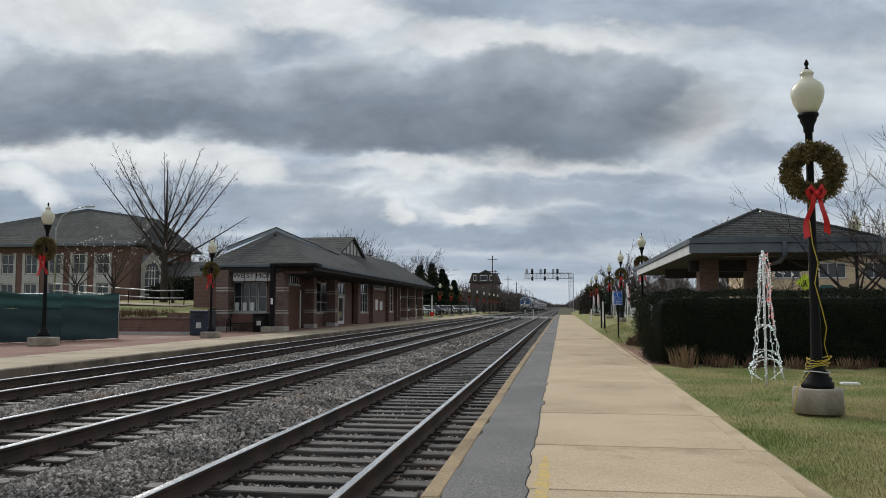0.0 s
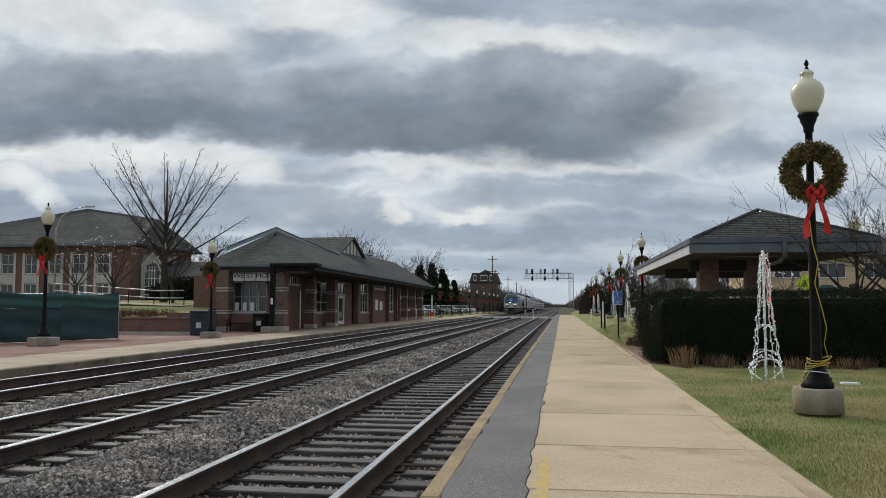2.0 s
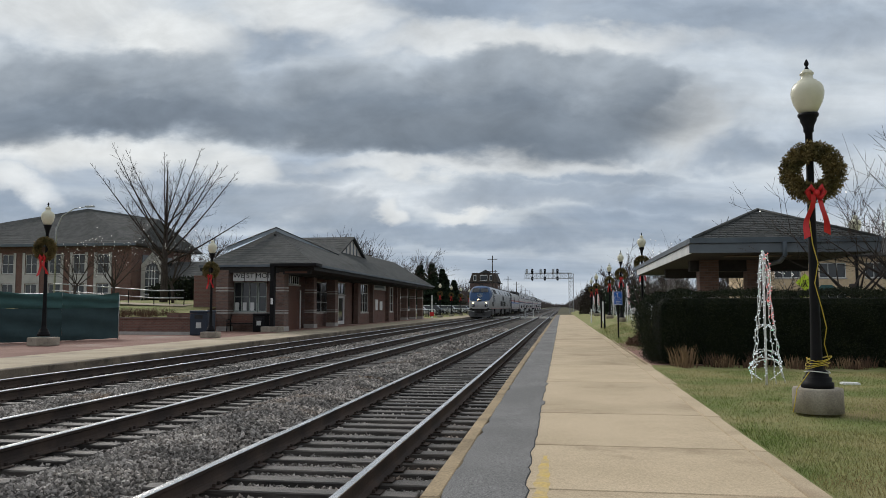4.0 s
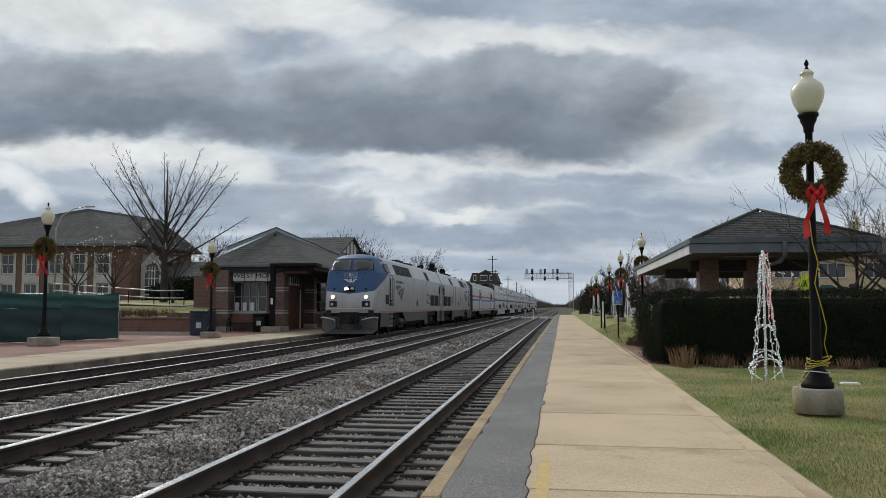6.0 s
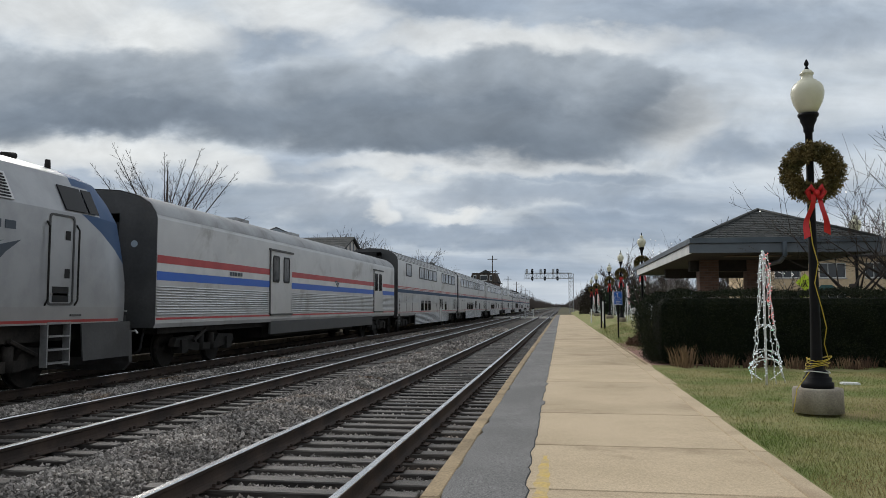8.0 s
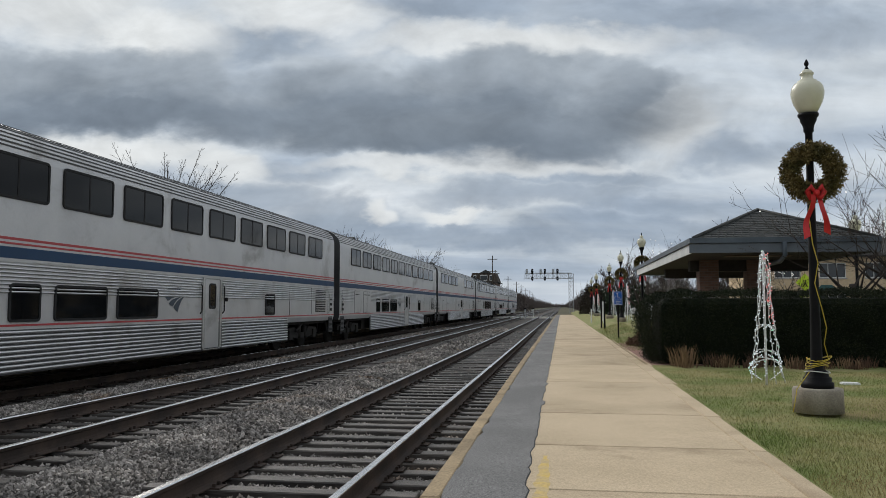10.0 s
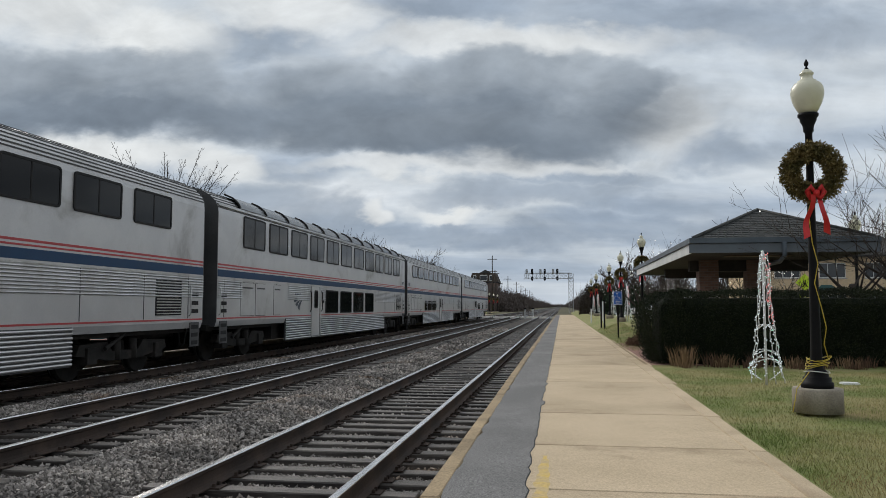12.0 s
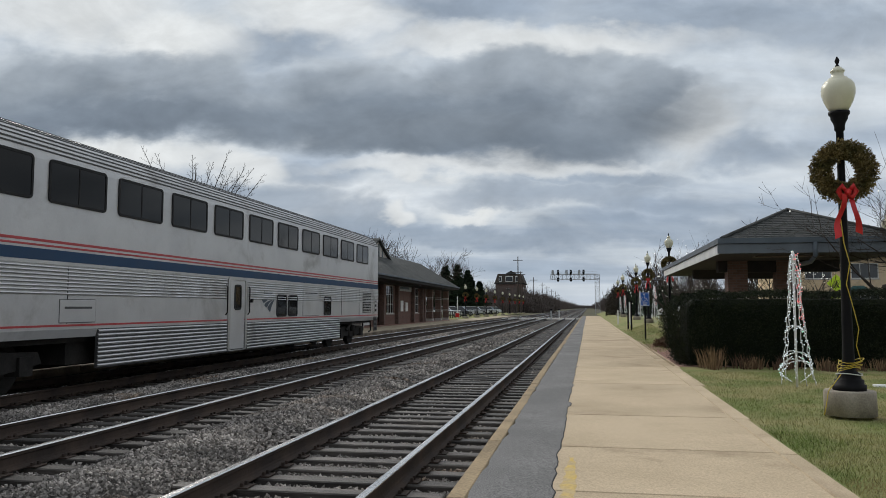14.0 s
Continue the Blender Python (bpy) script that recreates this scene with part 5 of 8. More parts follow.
lounge_car = make_bilevel("silver two-level lounge car with tall windows and roof glazing", [2.3 + 2.02 * k for k in range(11)], [(8.4, 1.6), (10.4, 1.7), (12.45, 1.7), (14.5, 1.7)], [16.7], [(7.4, 15.5), (19.7, 23.5)], [(20.4, 21.0, 1.22, 2.16), (21.7, 22.5, 1.22, 2.16), (22.6, 23.6, 1.22, 2.16)], lounge=True, ahead=0.15, number=("33019", 1.0))
coach_c = make_bilevel("silver two-level coach with small lower windows", EVERY, [(18.7, 0.75), (17.15, 1.65), (15.25, 1.55)], [12.3], [(20.1, 24.0)], [(23.0, 23.9, 1.3, 2.16), (22.05, 22.9, 1.3, 2.16), (21.2, 21.75, 1.3, 2.16), (20.25, 20.95, 1.3, 2.16)], ahead=0.15, number=("34078", 0.0))
tail_car = make_bilevel("silver two-level sleeping car at the tail of the train", EVERY, [(11.0, 0.75), (10.1, 0.75), (6.8, 0.75)], [14.0], [], [(20.0, 21.0, 1.22, 1.62), (7.7, 9.2, 1.22, 2.1)], mark=-2.0)
CONSIST = []
at_y = 0.0
for carriage, length in ((loco_front, LOCO), (loco_rear, LOCO), (baggage, CAR), (sleeper_dorm, CAR), (coach_a, CAR), (coach_b, CAR), (diner, CAR), (lounge_car, CAR), (coach_c, CAR), (tail_car, CAR)):
    shift = 0.0 if carriage in (loco_front, loco_rear, baggage) else -0.35
    CONSIST.append((carriage, at_y + shift + (length if carriage is loco_rear else 0.0), 180.0 if carriage is loco_rear else 0.0))
    at_y += length


# ---- platforms ----
def make_near_platform():
    """The low platform underfoot: edge beam, asphalt strip, concrete slabs."""
    plat = thing("platform", "tan concrete station platform with an asphalt strip", "platform", kind="structure")
    rng = random.Random(9)
    part("base", box(bmesh.new(), -0.9, 1.7, -12, 130, -0.4, 0.12), M["far_concrete"], plat)
    # edge beam in lengths with broken corners
    y = -10.0
    while y < 128:
        n = rng.uniform(1.6, 2.6)
        w = rng.uniform(-0.02, 0.03)
        part("edge_stone", soft_box(-0.985 + w * 0.4, -0.845 + w, y + 0.008, y + n, -0.3, 0.176 + rng.uniform(-0.006, 0.004), 0.012), M["edge"], plat)
        y += n
    # asphalt with a ragged border on the slabs
    bm = bmesh.new()
    ys = [-10 + 0.16 * k for k in range(330)] + [43 + 1.0 * k for k in range(86)]
    rows = []
    for y in ys:
        r = -0.275 + 0.05 * noise.noise((0, y * 1.9, 3)) + 0.03 * noise.noise((5, y * 7, 3))
        l = -0.85 + 0.045 * noise.noise((9, y * 2.5, 3))
        sag = 0.008 * noise.noise((2, y * 0.6, 1))
        rows.append([bm.verts.new((l, y, 0.172)), bm.verts.new(((l + r) / 2, y, 0.178 + sag)), bm.verts.new((r, y, 0.1835))])
    for a, b in zip(rows, rows[1:]):
        for k in range(2):
            bm.faces.new((a[k], a[k + 1], b[k + 1], b[k])).smooth = True
    part("asphalt_strip", bm, M["asphalt"], plat, "grey patched asphalt strip")
    # concrete slabs, joint by joint
    joints = [-8.2, -4.3, -0.4, 1.7, 3.7, 5.75, 7.57, 9.84, 13.9, 17.95]
    while joints[-1] < 126:
        joints.append(joints[-1] + (2.0 if rng.random() < 0.5 else 3.9))
    for y, y_next in zip(joints, joints[1:]):
        n = y_next - y
        slab_bm = soft_box(-0.36, 1.66, y + 0.009, y + n - 0.009, 0.0, 0.18, 0.012)
        part("slab", slab_bm, M["concrete"], plat)
        part("border_slab", soft_box(1.672, 1.84 + 0.15 * min(max((y - 8) / 9, 0), 1), y + 0.01, y + n - 0.01, 0.0, 0.172, 0.012), M["concrete"], plat)
    # one worn strip of paint with ragged sides
    paint, last = bmesh.new(), None
    for k in range(60):
        y = 3.0 + 0.068 * k
        fade = min(1.0, (60 - k) / 14)
        l = -0.205 + 0.03 * noise.noise((1, y * 5, 0)) + 0.03 * (1 - fade)
        r = -0.105 + 0.03 * noise.noise((7, y * 6, 0)) - 0.03 * (1 - fade)
        row = (paint.verts.new((l, y, 0.1822)), paint.verts.new((r, y, 0.1822)))
        if last:
            paint.faces.new((last[0], last[1], row[1], row[0]))
        last = row
    part("tactile_paint", paint, M["yellow_paint"], plat, "worn yellow paint mark")
    # the open joint beside the asphalt
    joint, last = bmesh.new(), None
    for k in range(330):
        y = -10 + 0.16 * k
        c = -0.270 + 0.05 * noise.noise((0, y * 1.9, 3)) + 0.03 * noise.noise((5, y * 7, 3))
        row = (joint.verts.new((c - 0.03, y, 0.1812)), joint.verts.new((c + 0.004 + 0.012 * abs(noise.noise((3, y * 9, 1))), y, 0.1812)))
        if last:
            joint.faces.new((last[0], last[1], row[1], row[0]))
        last = row
    part("joint", joint, M["rubber"], plat, "dark ragged joint")
    return plat


def make_far_platform():
    plat = thing("platform", "pale concrete platform with a dark kerb across the tracks", "platform", kind="structure")
    part("base", box(bmesh.new(), -60, -12.18, -10, 140, -0.4, 0.06), M["far_concrete"], plat)
    y = -8.0
    rng = random.Random(3)
    while y < 138:
        n = rng.uniform(1.8, 3.2)
        part("kerb", soft_box(-12.32, -12.10, y + 0.01, y + n, -0.35, 0.1 + rng.uniform(-0.01, 0.008), 0.02), M["kerb"], plat)
        part("slab", soft_box(-15.0, -12.325, y + 0.008, y + n - 0.004, -0.05, 0.098, 0.008), M["far_concrete"], plat)
        y += n
    return plat


make_near_platform()
make_far_platform()


# ---- plants ----
def branch(rng, bm, start, way, length, r0, depth, spread, twigs, up=0.12, tips=None, n0=6, kids=(3, 5), thin=0.004):
    """Grow one bent limb and its side shoots; the thin ones go into twigs."""
    p, d = Vector(start), Vector(way).normalized()
    steps = 5 if depth > 1 else 3
    pts, rad = [p.copy()], [r0]
    for k in range(steps):
        d = (d + Vector((rng.uniform(-1, 1), rng.uniform(-1, 1), rng.uniform(-0.6, 1))) * 0.13 + Vector((0, 0, up * 0.5))).normalized()
        p = p + d * (length / steps)
        pts.append(p.copy())
        rad.append(max(r0 * (1 - 0.72 * (k + 1) / steps), thin))
    bent(bm if depth > 1 else twigs, pts, rad, n0 if depth > 2 else (4 if depth > 1 else 3))
    if tips is not None and depth <= 1:
        tips.append(pts[-1])
    if depth <= 0:
        return
    for k in range(rng.randint(*kids)):
        t = rng.uniform(0.3, 1.0)
        j = min(int(t * steps), steps - 1)
        q = pts[j].lerp(pts[j + 1], t * steps - j)
        axis = d.orthogonal().normalized()
        axis.rotate(Matrix.Rotation(rng.uniform(0, 6.283), 3, d))
        side = (d * math.cos(radians(spread)) + axis * math.sin(radians(spread))).normalized()
        branch(rng, bm, q, side, length * rng.uniform(0.45, 0.72), max(rad[j] * 0.62, thin * 1.2), depth - 1, spread, twigs, up, tips, n0, kids, thin)


def make_tree(at, height, seed, label, limbs=7, trunk=0.16, clear=0.25, spread=38, depth=4, lean=0.62, group="", lights=0, kids=(3, 5), thin=0.004, limb=0.5, leader=False):
    rng = random.Random(seed)
    tree = thing("bare_tree", label, "tree", at, group)
    wood, twigs, tips = bmesh.new(), bmesh.new(), []
    top = Vector((rng.uniform(-0.2, 0.2), rng.uniform(-0.2, 0.2), height * clear))
    bent(wood, [(0, 0, -0.2), (0.02, 0, height * clear * 0.5), top], [trunk * 1.25, trunk, trunk * 0.85], 9)
    if leader:
        bent(wood, [top, top + Vector((0.1, 0, height * 0.3)), (0, 0.1, height * 0.95)], [trunk * 0.85, trunk * 0.45, 0.012], 7)
        for k in range(limbs):
            t = k / (limbs - 1)
            a = 2.4 * k + rng.uniform(-0.4, 0.4)
            way = Vector((math.cos(a) * lean, math.sin(a) * lean, 0.75 + 0.25 * t))
            branch(rng, wood, (0, 0, height * (clear + (0.82 - clear) * t)), way, height * (0.55 - 0.34 * t) * rng.uniform(0.85, 1.1), trunk * limb * (1 - 0.6 * t), depth - 1, spread, twigs, 0.14, tips, 6, kids, thin)
    for k in range(0 if leader else limbs):
        a = 6.283 * (k + rng.uniform(-0.3, 0.3)) / limbs
        rise = 1.0 if k % 3 else 1.9
        way = Vector((math.cos(a) * lean, math.sin(a) * lean, rise * rng.uniform(0.7, 1.1)))
        start = top.lerp(Vector((0, 0, height * clear * 0.7)), rng.uniform(0, 1))
        branch(rng, wood, start, way, height * rng.uniform(0.40, 0.55), trunk * limb, depth - 1, spread, twigs, 0.16, tips, 6, kids, thin)
    part("trunk", wood, M["bark"], tree)
    part("crown", twigs, M["twig"], tree, "bare leafless crown")
    if lights:
        chain = bmesh.new()
        for p in rng.sample(tips, min(lights, len(tips))):
            bmesh.ops.create_icosphere(chain, subdivisions=1, radius=0.021, matrix=Matrix.Translation(p))
        tagged(part("string_lights", chain, M["bulb"], tree, "tiny white string lights"), kind="stuff")
    return tree


def leaf_cloud(points, normals, size, rng, flat=0.6):
    """Small two-triangle leaves at points; returns vertices and faces."""
    c = len(points)
    a = rng.normal(size=(c, 3)) + normals * flat
    a /= np.linalg.norm(a, axis=1)[:, None]
    b = np.cross(a, rng.normal(size=(c, 3)))
    b /= np.linalg.norm(b, axis=1)[:, None]
    s = size * rng.uniform(0.6, 1.4, (c, 1))
    quad = np.stack([points - b * s * 0.35, points + a * s * 0.5 - b * s * 0.1, points + a * s, points + a * s * 0.5 + b * s * 0.3], 1)
    faces = np.arange(c * 4).reshape(-1, 4)
    return quad.reshape(-1, 3), faces


def make_hedge():
    hedge = thing("hedge", "dense dark green clipped evergreen hedge beside the platform", "hedge", (0, 0, 0))
    x0, x1, y0, y1, z0, z1 = 1.95, 14.5, 18.5, 20.8, 0.12, 1.80
    # solid dark filler, its colour stands for shade inside the foliage
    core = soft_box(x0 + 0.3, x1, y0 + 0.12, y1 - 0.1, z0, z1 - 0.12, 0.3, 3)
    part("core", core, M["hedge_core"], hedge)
    rng = np.random.default_rng(8)
    pts, nor = [], []

    def side(count, make, normal):
        p = make(count)
        pts.append(p)
        nor.append(np.tile(normal, (count, 1)))
    u = lambda a, b, c: rng.uniform(a, b, c)
    side(42000, lambda c: np.stack([u(x0, 9.5, c), y0 + 0.09 * rng.normal(size=c), z0 + (z1 - z0) * u(0.03, 1, c)], 1), (0, -1, 0.3))
    side(14000, lambda c: np.stack([x0 + 0.08 * rng.normal(size=c), u(y0, y1, c), z0 + (z1 - z0) * u(0.03, 1, c)], 1), (-1, 0, 0.3))
    side(36000, lambda c: np.stack([u(x0, 10.5, c), u(y0, y1, c), z1 + 0.035 * rng.normal(size=c)], 1), (0, 0, 1))
    P, N = np.concatenate(pts), np.concatenate(nor).astype(float)
    # rounded shoulders, a foot drawn in, and an uneven face
    for k in range(len(P)):
        wob = noise.noise((P[k][0] * 1.3, P[k][1] * 1.3, P[k][2] * 1.6)) * 0.12
        h = (P[k][2] - z0) / (z1 - z0)
        P[k] += N[k] * wob
        if P[k][0] < x0 + 0.6:
            P[k][0] += 0.42 * max(0, 0.55 - h) + 0.25 * max(0, h - 0.8) / 0.2
            P[k][2] -= 0.16 * max(0, h - 0.6)
        P[k][1] += 0.12 * max(0, h - 0.85) / 0.15 if P[k][1] < y0 + 0.3 else 0
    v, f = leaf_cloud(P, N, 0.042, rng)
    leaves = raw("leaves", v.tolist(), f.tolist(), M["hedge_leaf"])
    leaves.parent = hedge
    tagged(leaves, kind="stuff")
    return hedge


def make_tuft(at, height, count, seed, key="dry_grass", label="tuft of dry tan ornamental grass beside the hedge", spread=0.5):
    rng = random.Random(seed)
    verts, faces = [], []
    for k in range(count):
        a, r = rng.uniform(0, 6.283), rng.uniform(0, 0.22) * spread * 2
        x, y = r * math.cos(a), r * math.sin(a)
        h, out = height * rng.uniform(0.45, 1.1), rng.uniform(0.1, 0.75) * spread
        ox, oy = math.cos(a + rng.uniform(-0.7, 0.7)) * out * height, math.sin(a + rng.uniform(-0.7, 0.7)) * out * height
        w = 0.006
        b = len(verts)
        verts += [(x - w, y, 0), (x + w, y, 0), (x + ox * 0.4 + w, y + oy * 0.4, h * 0.65), (x + ox * 0.4 - w, y + oy * 0.4, h * 0.65), (x + ox, y + oy, h)]
        faces += [(b, b + 1, b + 2, b + 3), (b + 3, b + 2, b + 4)]
    ob = raw("grass_tuft", verts, faces, M[key])
    ob.location = at
    return tagged(ob, label, "ornamental grass", "tufts along the hedge", "stuff")


# ---- lamps with wreaths ----
LAMP_PARTS = {}


def make_lamp(at, wreath=True, scale=1.0, base="round", cord=False, group="platform lamps", seed=1, label=""):
    """A cast-iron post with an acorn globe, on a concrete footing, hung with a wreath and a red bow."""
    lamp = thing("street_lamp", label or ("black iron street lamp with holiday wreath and red bow" if wreath else "black iron street lamp with a milky acorn globe"), "street lamp", at, group)
    lamp.scale = (scale, scale, scale)
    key = (wreath, base)
    if key not in LAMP_PARTS:
        made = {}
        if base == "round":
            made["footing"] = (mesh_of("footing", lathe([(0.295, 0.0), (0.295, 0.28), (0.285, 0.30), (0.12, 0.302)], 28), M["lamp_base"]), "rough round concrete footing")
        else:
            made["footing"] = (mesh_of("footing", soft_box(-0.36, 0.36, -0.3, 0.3, 0, 0.26, 0.03, 2), M["lamp_base"]), "square concrete footing")
        made["post"] = (mesh_of("post", lathe([(0.19, 0.30), (0.19, 0.37), (0.165, 0.375), (0.165, 0.43), (0.14, 0.435), (0.125, 0.5), (0.08, 0.54), (0.07, 0.66), (0.064, 0.9), (0.058, 1.3), (0.05, 2.2), (0.044, 3.2), (0.044, 3.52), (0.062, 3.54), (0.062, 3.58),
                                                (0.07, 3.62), (0.10, 3.68), (0.10, 3.71), (0.125, 3.74), (0.125, 3.77), (0.05, 3.775)], 18), M["black_iron"]), "")
        made["globe"] = (mesh_of("globe", lathe([(0.10, 3.772), (0.135, 3.83), (0.17, 3.9), (0.195, 3.99), (0.2, 4.05), (0.19, 4.11), (0.16, 4.16), (0.12, 4.185), (0.115, 4.2), (0.08, 4.215), (0.07, 4.27), (0.085, 4.285), (0.085, 4.30), (0.05, 4.34), (0.03, 4.35)], 24), M["globe"]), "milky white acorn globe")
        made["finial"] = (mesh_of("finial", lathe([(0.035, 4.345), (0.02, 4.37), (0.012, 4.385), (0.026, 4.41), (0.03, 4.43), (0.018, 4.46), (0.004, 4.485)], 12), M["black_iron"]), "")
        if wreath:
            rng = np.random.default_rng(seed)
            c = 12000
            a, b, r = rng.uniform(0, 6.283, c), rng.uniform(0, 6.283, c), rng.uniform(0.02, 0.12, c)
            R = 0.27 + r * np.cos(b)
            pts = np.stack([R * np.cos(a), -0.09 + 0.9 * r * np.sin(b), 3.0 + R * np.sin(a)], 1)
            nor = np.stack([np.cos(a) * np.cos(b), np.sin(b), np.sin(a) * np.cos(b)], 1)
            v, f = leaf_cloud(pts, nor, 0.044, rng, 0.9)
            me = bpy.data.meshes.new("wreath")
            me.from_pydata(v.tolist(), [], f.tolist())
            me.materials.append(M["wreath"])
            made["wreath"] = (me, "dried evergreen wreath")
            bow = bmesh.new()
            for s in (-1, 1):
                bent(bow, [(0, -0.2, 2.72), (s * 0.07, -0.23, 2.80), (s * 0.1, -0.2, 2.74), (s * 0.06, -0.18, 2.66), (0, -0.2, 2.70)], [0.02, 0.035, 0.04, 0.035, 0.02], 5)
                rows = []
                for k in range(8):
                    t = k / 7
                    xx = s * (0.03 + 0.11 * t) + 0.012 * math.sin(9 * t + s)
                    yy = -0.2 + 0.05 * math.sin(6 * t + 2 * s)
                    rows.append((bow.verts.new((xx - 0.03 - 0.012 * t, yy, 2.70 - (0.46 if s > 0 else 0.56) * t)), bow.verts.new((xx + 0.03 + 0.015 * t, yy + 0.02, 2.70 - (0.5 if s > 0 else 0.52) * t))))
                for p, q in zip(rows, rows[1:]):
                    bow.faces.new((p[0], p[1], q[1], q[0])).smooth = True
            bmesh.ops.create_icosphere(bow, subdivisions=1, radius=0.045, matrix=Matrix.Translation((0, -0.23, 2.72)))
            made["bow"] = (mesh_of("bow", bow, M["ribbon"]), "red ribbon bow with hanging tails")
        LAMP_PARTS[key] = made
    for name, (me, lab) in LAMP_PARTS[key].items():
        ob = new(name, me)
        ob.parent = lamp
        if lab:
            ob["label"] = lab
    if cord:
        c = bmesh.new()
        bent(c, [(0.0, -0.1, 2.75), (-0.06, -0.08, 2.5), (-0.03, -0.1, 2.1), (0.03, -0.09, 1.85), (-0.02, -0.1, 1.6), (0.05, -0.1, 1.3), (0.1, -0.1, 1.05), (0.06, -0.12, 0.85), (0.11, -0.1, 0.66)], 0.0055)
        part("extension_cord", c, M["yellow_cord"], lamp, "yellow cord running down the post")
        for k in range(4):
            loop = bmesh.new()
            z = 0.56 + 0.035 * k
            bent(loop, [((0.13 + 0.012 * (k % 2)) * math.cos(a * 0.5236 + k) + 0.01 * k, (0.14 + 0.01 * k) * math.sin(a * 0.5236 + k), z + 0.03 * math.sin(a * 0.8 + k)) for a in range(13)], 0.0055)
            part("cord_loop", loop, M["yellow_cord"], lamp, "yellow cord coil")
        tail = bmesh.new()
        bent(tail, [(-0.12, -0.1, 0.5), (-0.22, -0.18, 0.40), (-0.3, -0.2, 0.3), (-0.33, -0.2, 0.12), (-0.36, -0.22, 0.02)], 0.0055)
        part("cord_tail", tail, M["yellow_cord"], lamp)
        white = bmesh.new()
        bent(white, [(0.15 * math.cos(a * 0.5236), 0.15 * math.sin(a * 0.5236), 0.5 + 0.012 * math.sin(a)) for a in range(13)], 0.007)
        part("white_cable", white, M["white_cord"], lamp)
    return lamp


# ---- station side ----
def pierced(bm, axis, at, thick, a0, a1, z0, z1, holes):
    """An upright wall along an axis, in blocks round its openings (a, b, low, high)."""
    def put(p, q, lo, hi):
        if q - p > 0.01 and hi - lo > 0.01:
            if axis == "y":
                box(bm, at - thick, at, p, q, lo, hi)
            else:
                box(bm, p, q, at, at + thick, lo, hi)
    p = a0
    for a, b, lo, hi in sorted(holes):
        put(p, a, z0, z1)
        put(a, b, z0, lo)
        put(a, b, hi, z1)
        p = b
    put(p, a1, z0, z1)
    return bm


def glazed(parent, axis, at, a, b, lo, hi, cols, rows, key="frame_paint", name="window"):
    """A window set in an opening: frame, bars and glass."""
    fr = bmesh.new()
    t = 0.06

    def bar(p, q, l, h):
        if axis == "y":
            box(fr, at - 0.12, at - 0.05, p, q, l, h)
        else:
            box(fr, p, q, at + 0.05, at + 0.12, l, h)
    bar(a, a + t, lo, hi), bar(b - t, b, lo, hi), bar(a + t, b - t, lo, lo + t), bar(a + t, b - t, hi - t, hi)
    for k in range(1, cols):
        c = a + (b - a) * k / cols
        bar(c - 0.025, c + 0.025, lo + t, hi - t)
    for k in range(1, rows):
        c = lo + (hi - lo) * k / rows
        bar(a + t, b - t, c - 0.02, c + 0.02)
    win = part(name, fr, M[key], parent)
    gl = bmesh.new()
    if axis == "y":
        box(gl, at - 0.095, at - 0.085, a + 0.02, b - 0.02, lo + 0.02, hi - 0.02)
    else:
        box(gl, a + 0.02, b - 0.02, at + 0.085, at + 0.095, lo + 0.02, hi - 0.02)
    part("pane", gl, M["pane"], win)
    sill = bmesh.new()
    if axis == "y":
        box(sill, at - 0.1, at + 0.06, a - 0.06, b + 0.06, lo - 0.09, lo - 0.004)
    else:
        box(sill, a - 0.06, b + 0.06, at - 0.06, at + 0.1, lo - 0.09, lo - 0.004)
    part("sill", sill, M["limestone"], win)
    return win


def shingled(parent, quad, courses, name="roof_slope", thick=0.12, key="shingle", tab=0.0):
    """A roof slope with overlapping courses; quad is eave left, eave right, top right, top left."""
    a, b, c, d = [Vector(q) for q in quad]
    body = part(name, slab(bmesh.new(), [a, b, c, d] if (c - d).length > 0.01 else [a, b, c], thick), M[key], parent)
    n = (b - a).cross(d - a).normalized()
    for k in range(courses):
        t0, t1 = k / courses, (k + 1) / courses
        p, q, r, s = a.lerp(d, t0), b.lerp(c, t0), b.lerp(c, t1), a.lerp(d, t1)
        if tab:
            # single shingles, each a thin wedge
            m = max(int((q - p).length / tab), 1)
            off = 0.5 * (k % 2) / m
            for j in range(m + (k % 2)):
                u0, u1 = max(j / m - off, 0) + 0.004, min((j + 1) / m - off, 1) - 0.004
                if u1 - u0 < 0.02:
                    continue
                e, h, g, w = p.lerp(q, u0), p.lerp(q, u1), s.lerp(r, u1), s.lerp(r, u0)
                up = 0.016 + 0.006 * ((j * 7 + k * 3) % 5) / 5
                bm = bmesh.new()
                v = [bm.verts.new(x) for x in (e + n * up, h + n * up, g + n * 0.005, w + n * 0.005, e, h)]
                for f in ((0, 1, 2, 3), (4, 5, 1, 0), (4, 0, 3), (5, 2, 1)):
                    bm.faces.new([v[x] for x in f])
                part("shingle", bm, M[key], body)
            continue
        row = bmesh.new()
        lift, low = n * 0.016, n * 0.005
        v = [row.verts.new(x) for x in (p + lift, q + lift, r + low, s + low, p + n * 0.001, q + n * 0.001)]
        row.faces.new((v[0], v[1], v[2], v[3]))
        row.faces.new((v[4], v[5], v[1], v[0]))
        part("shingle_course", row, M[key], body)
    return body


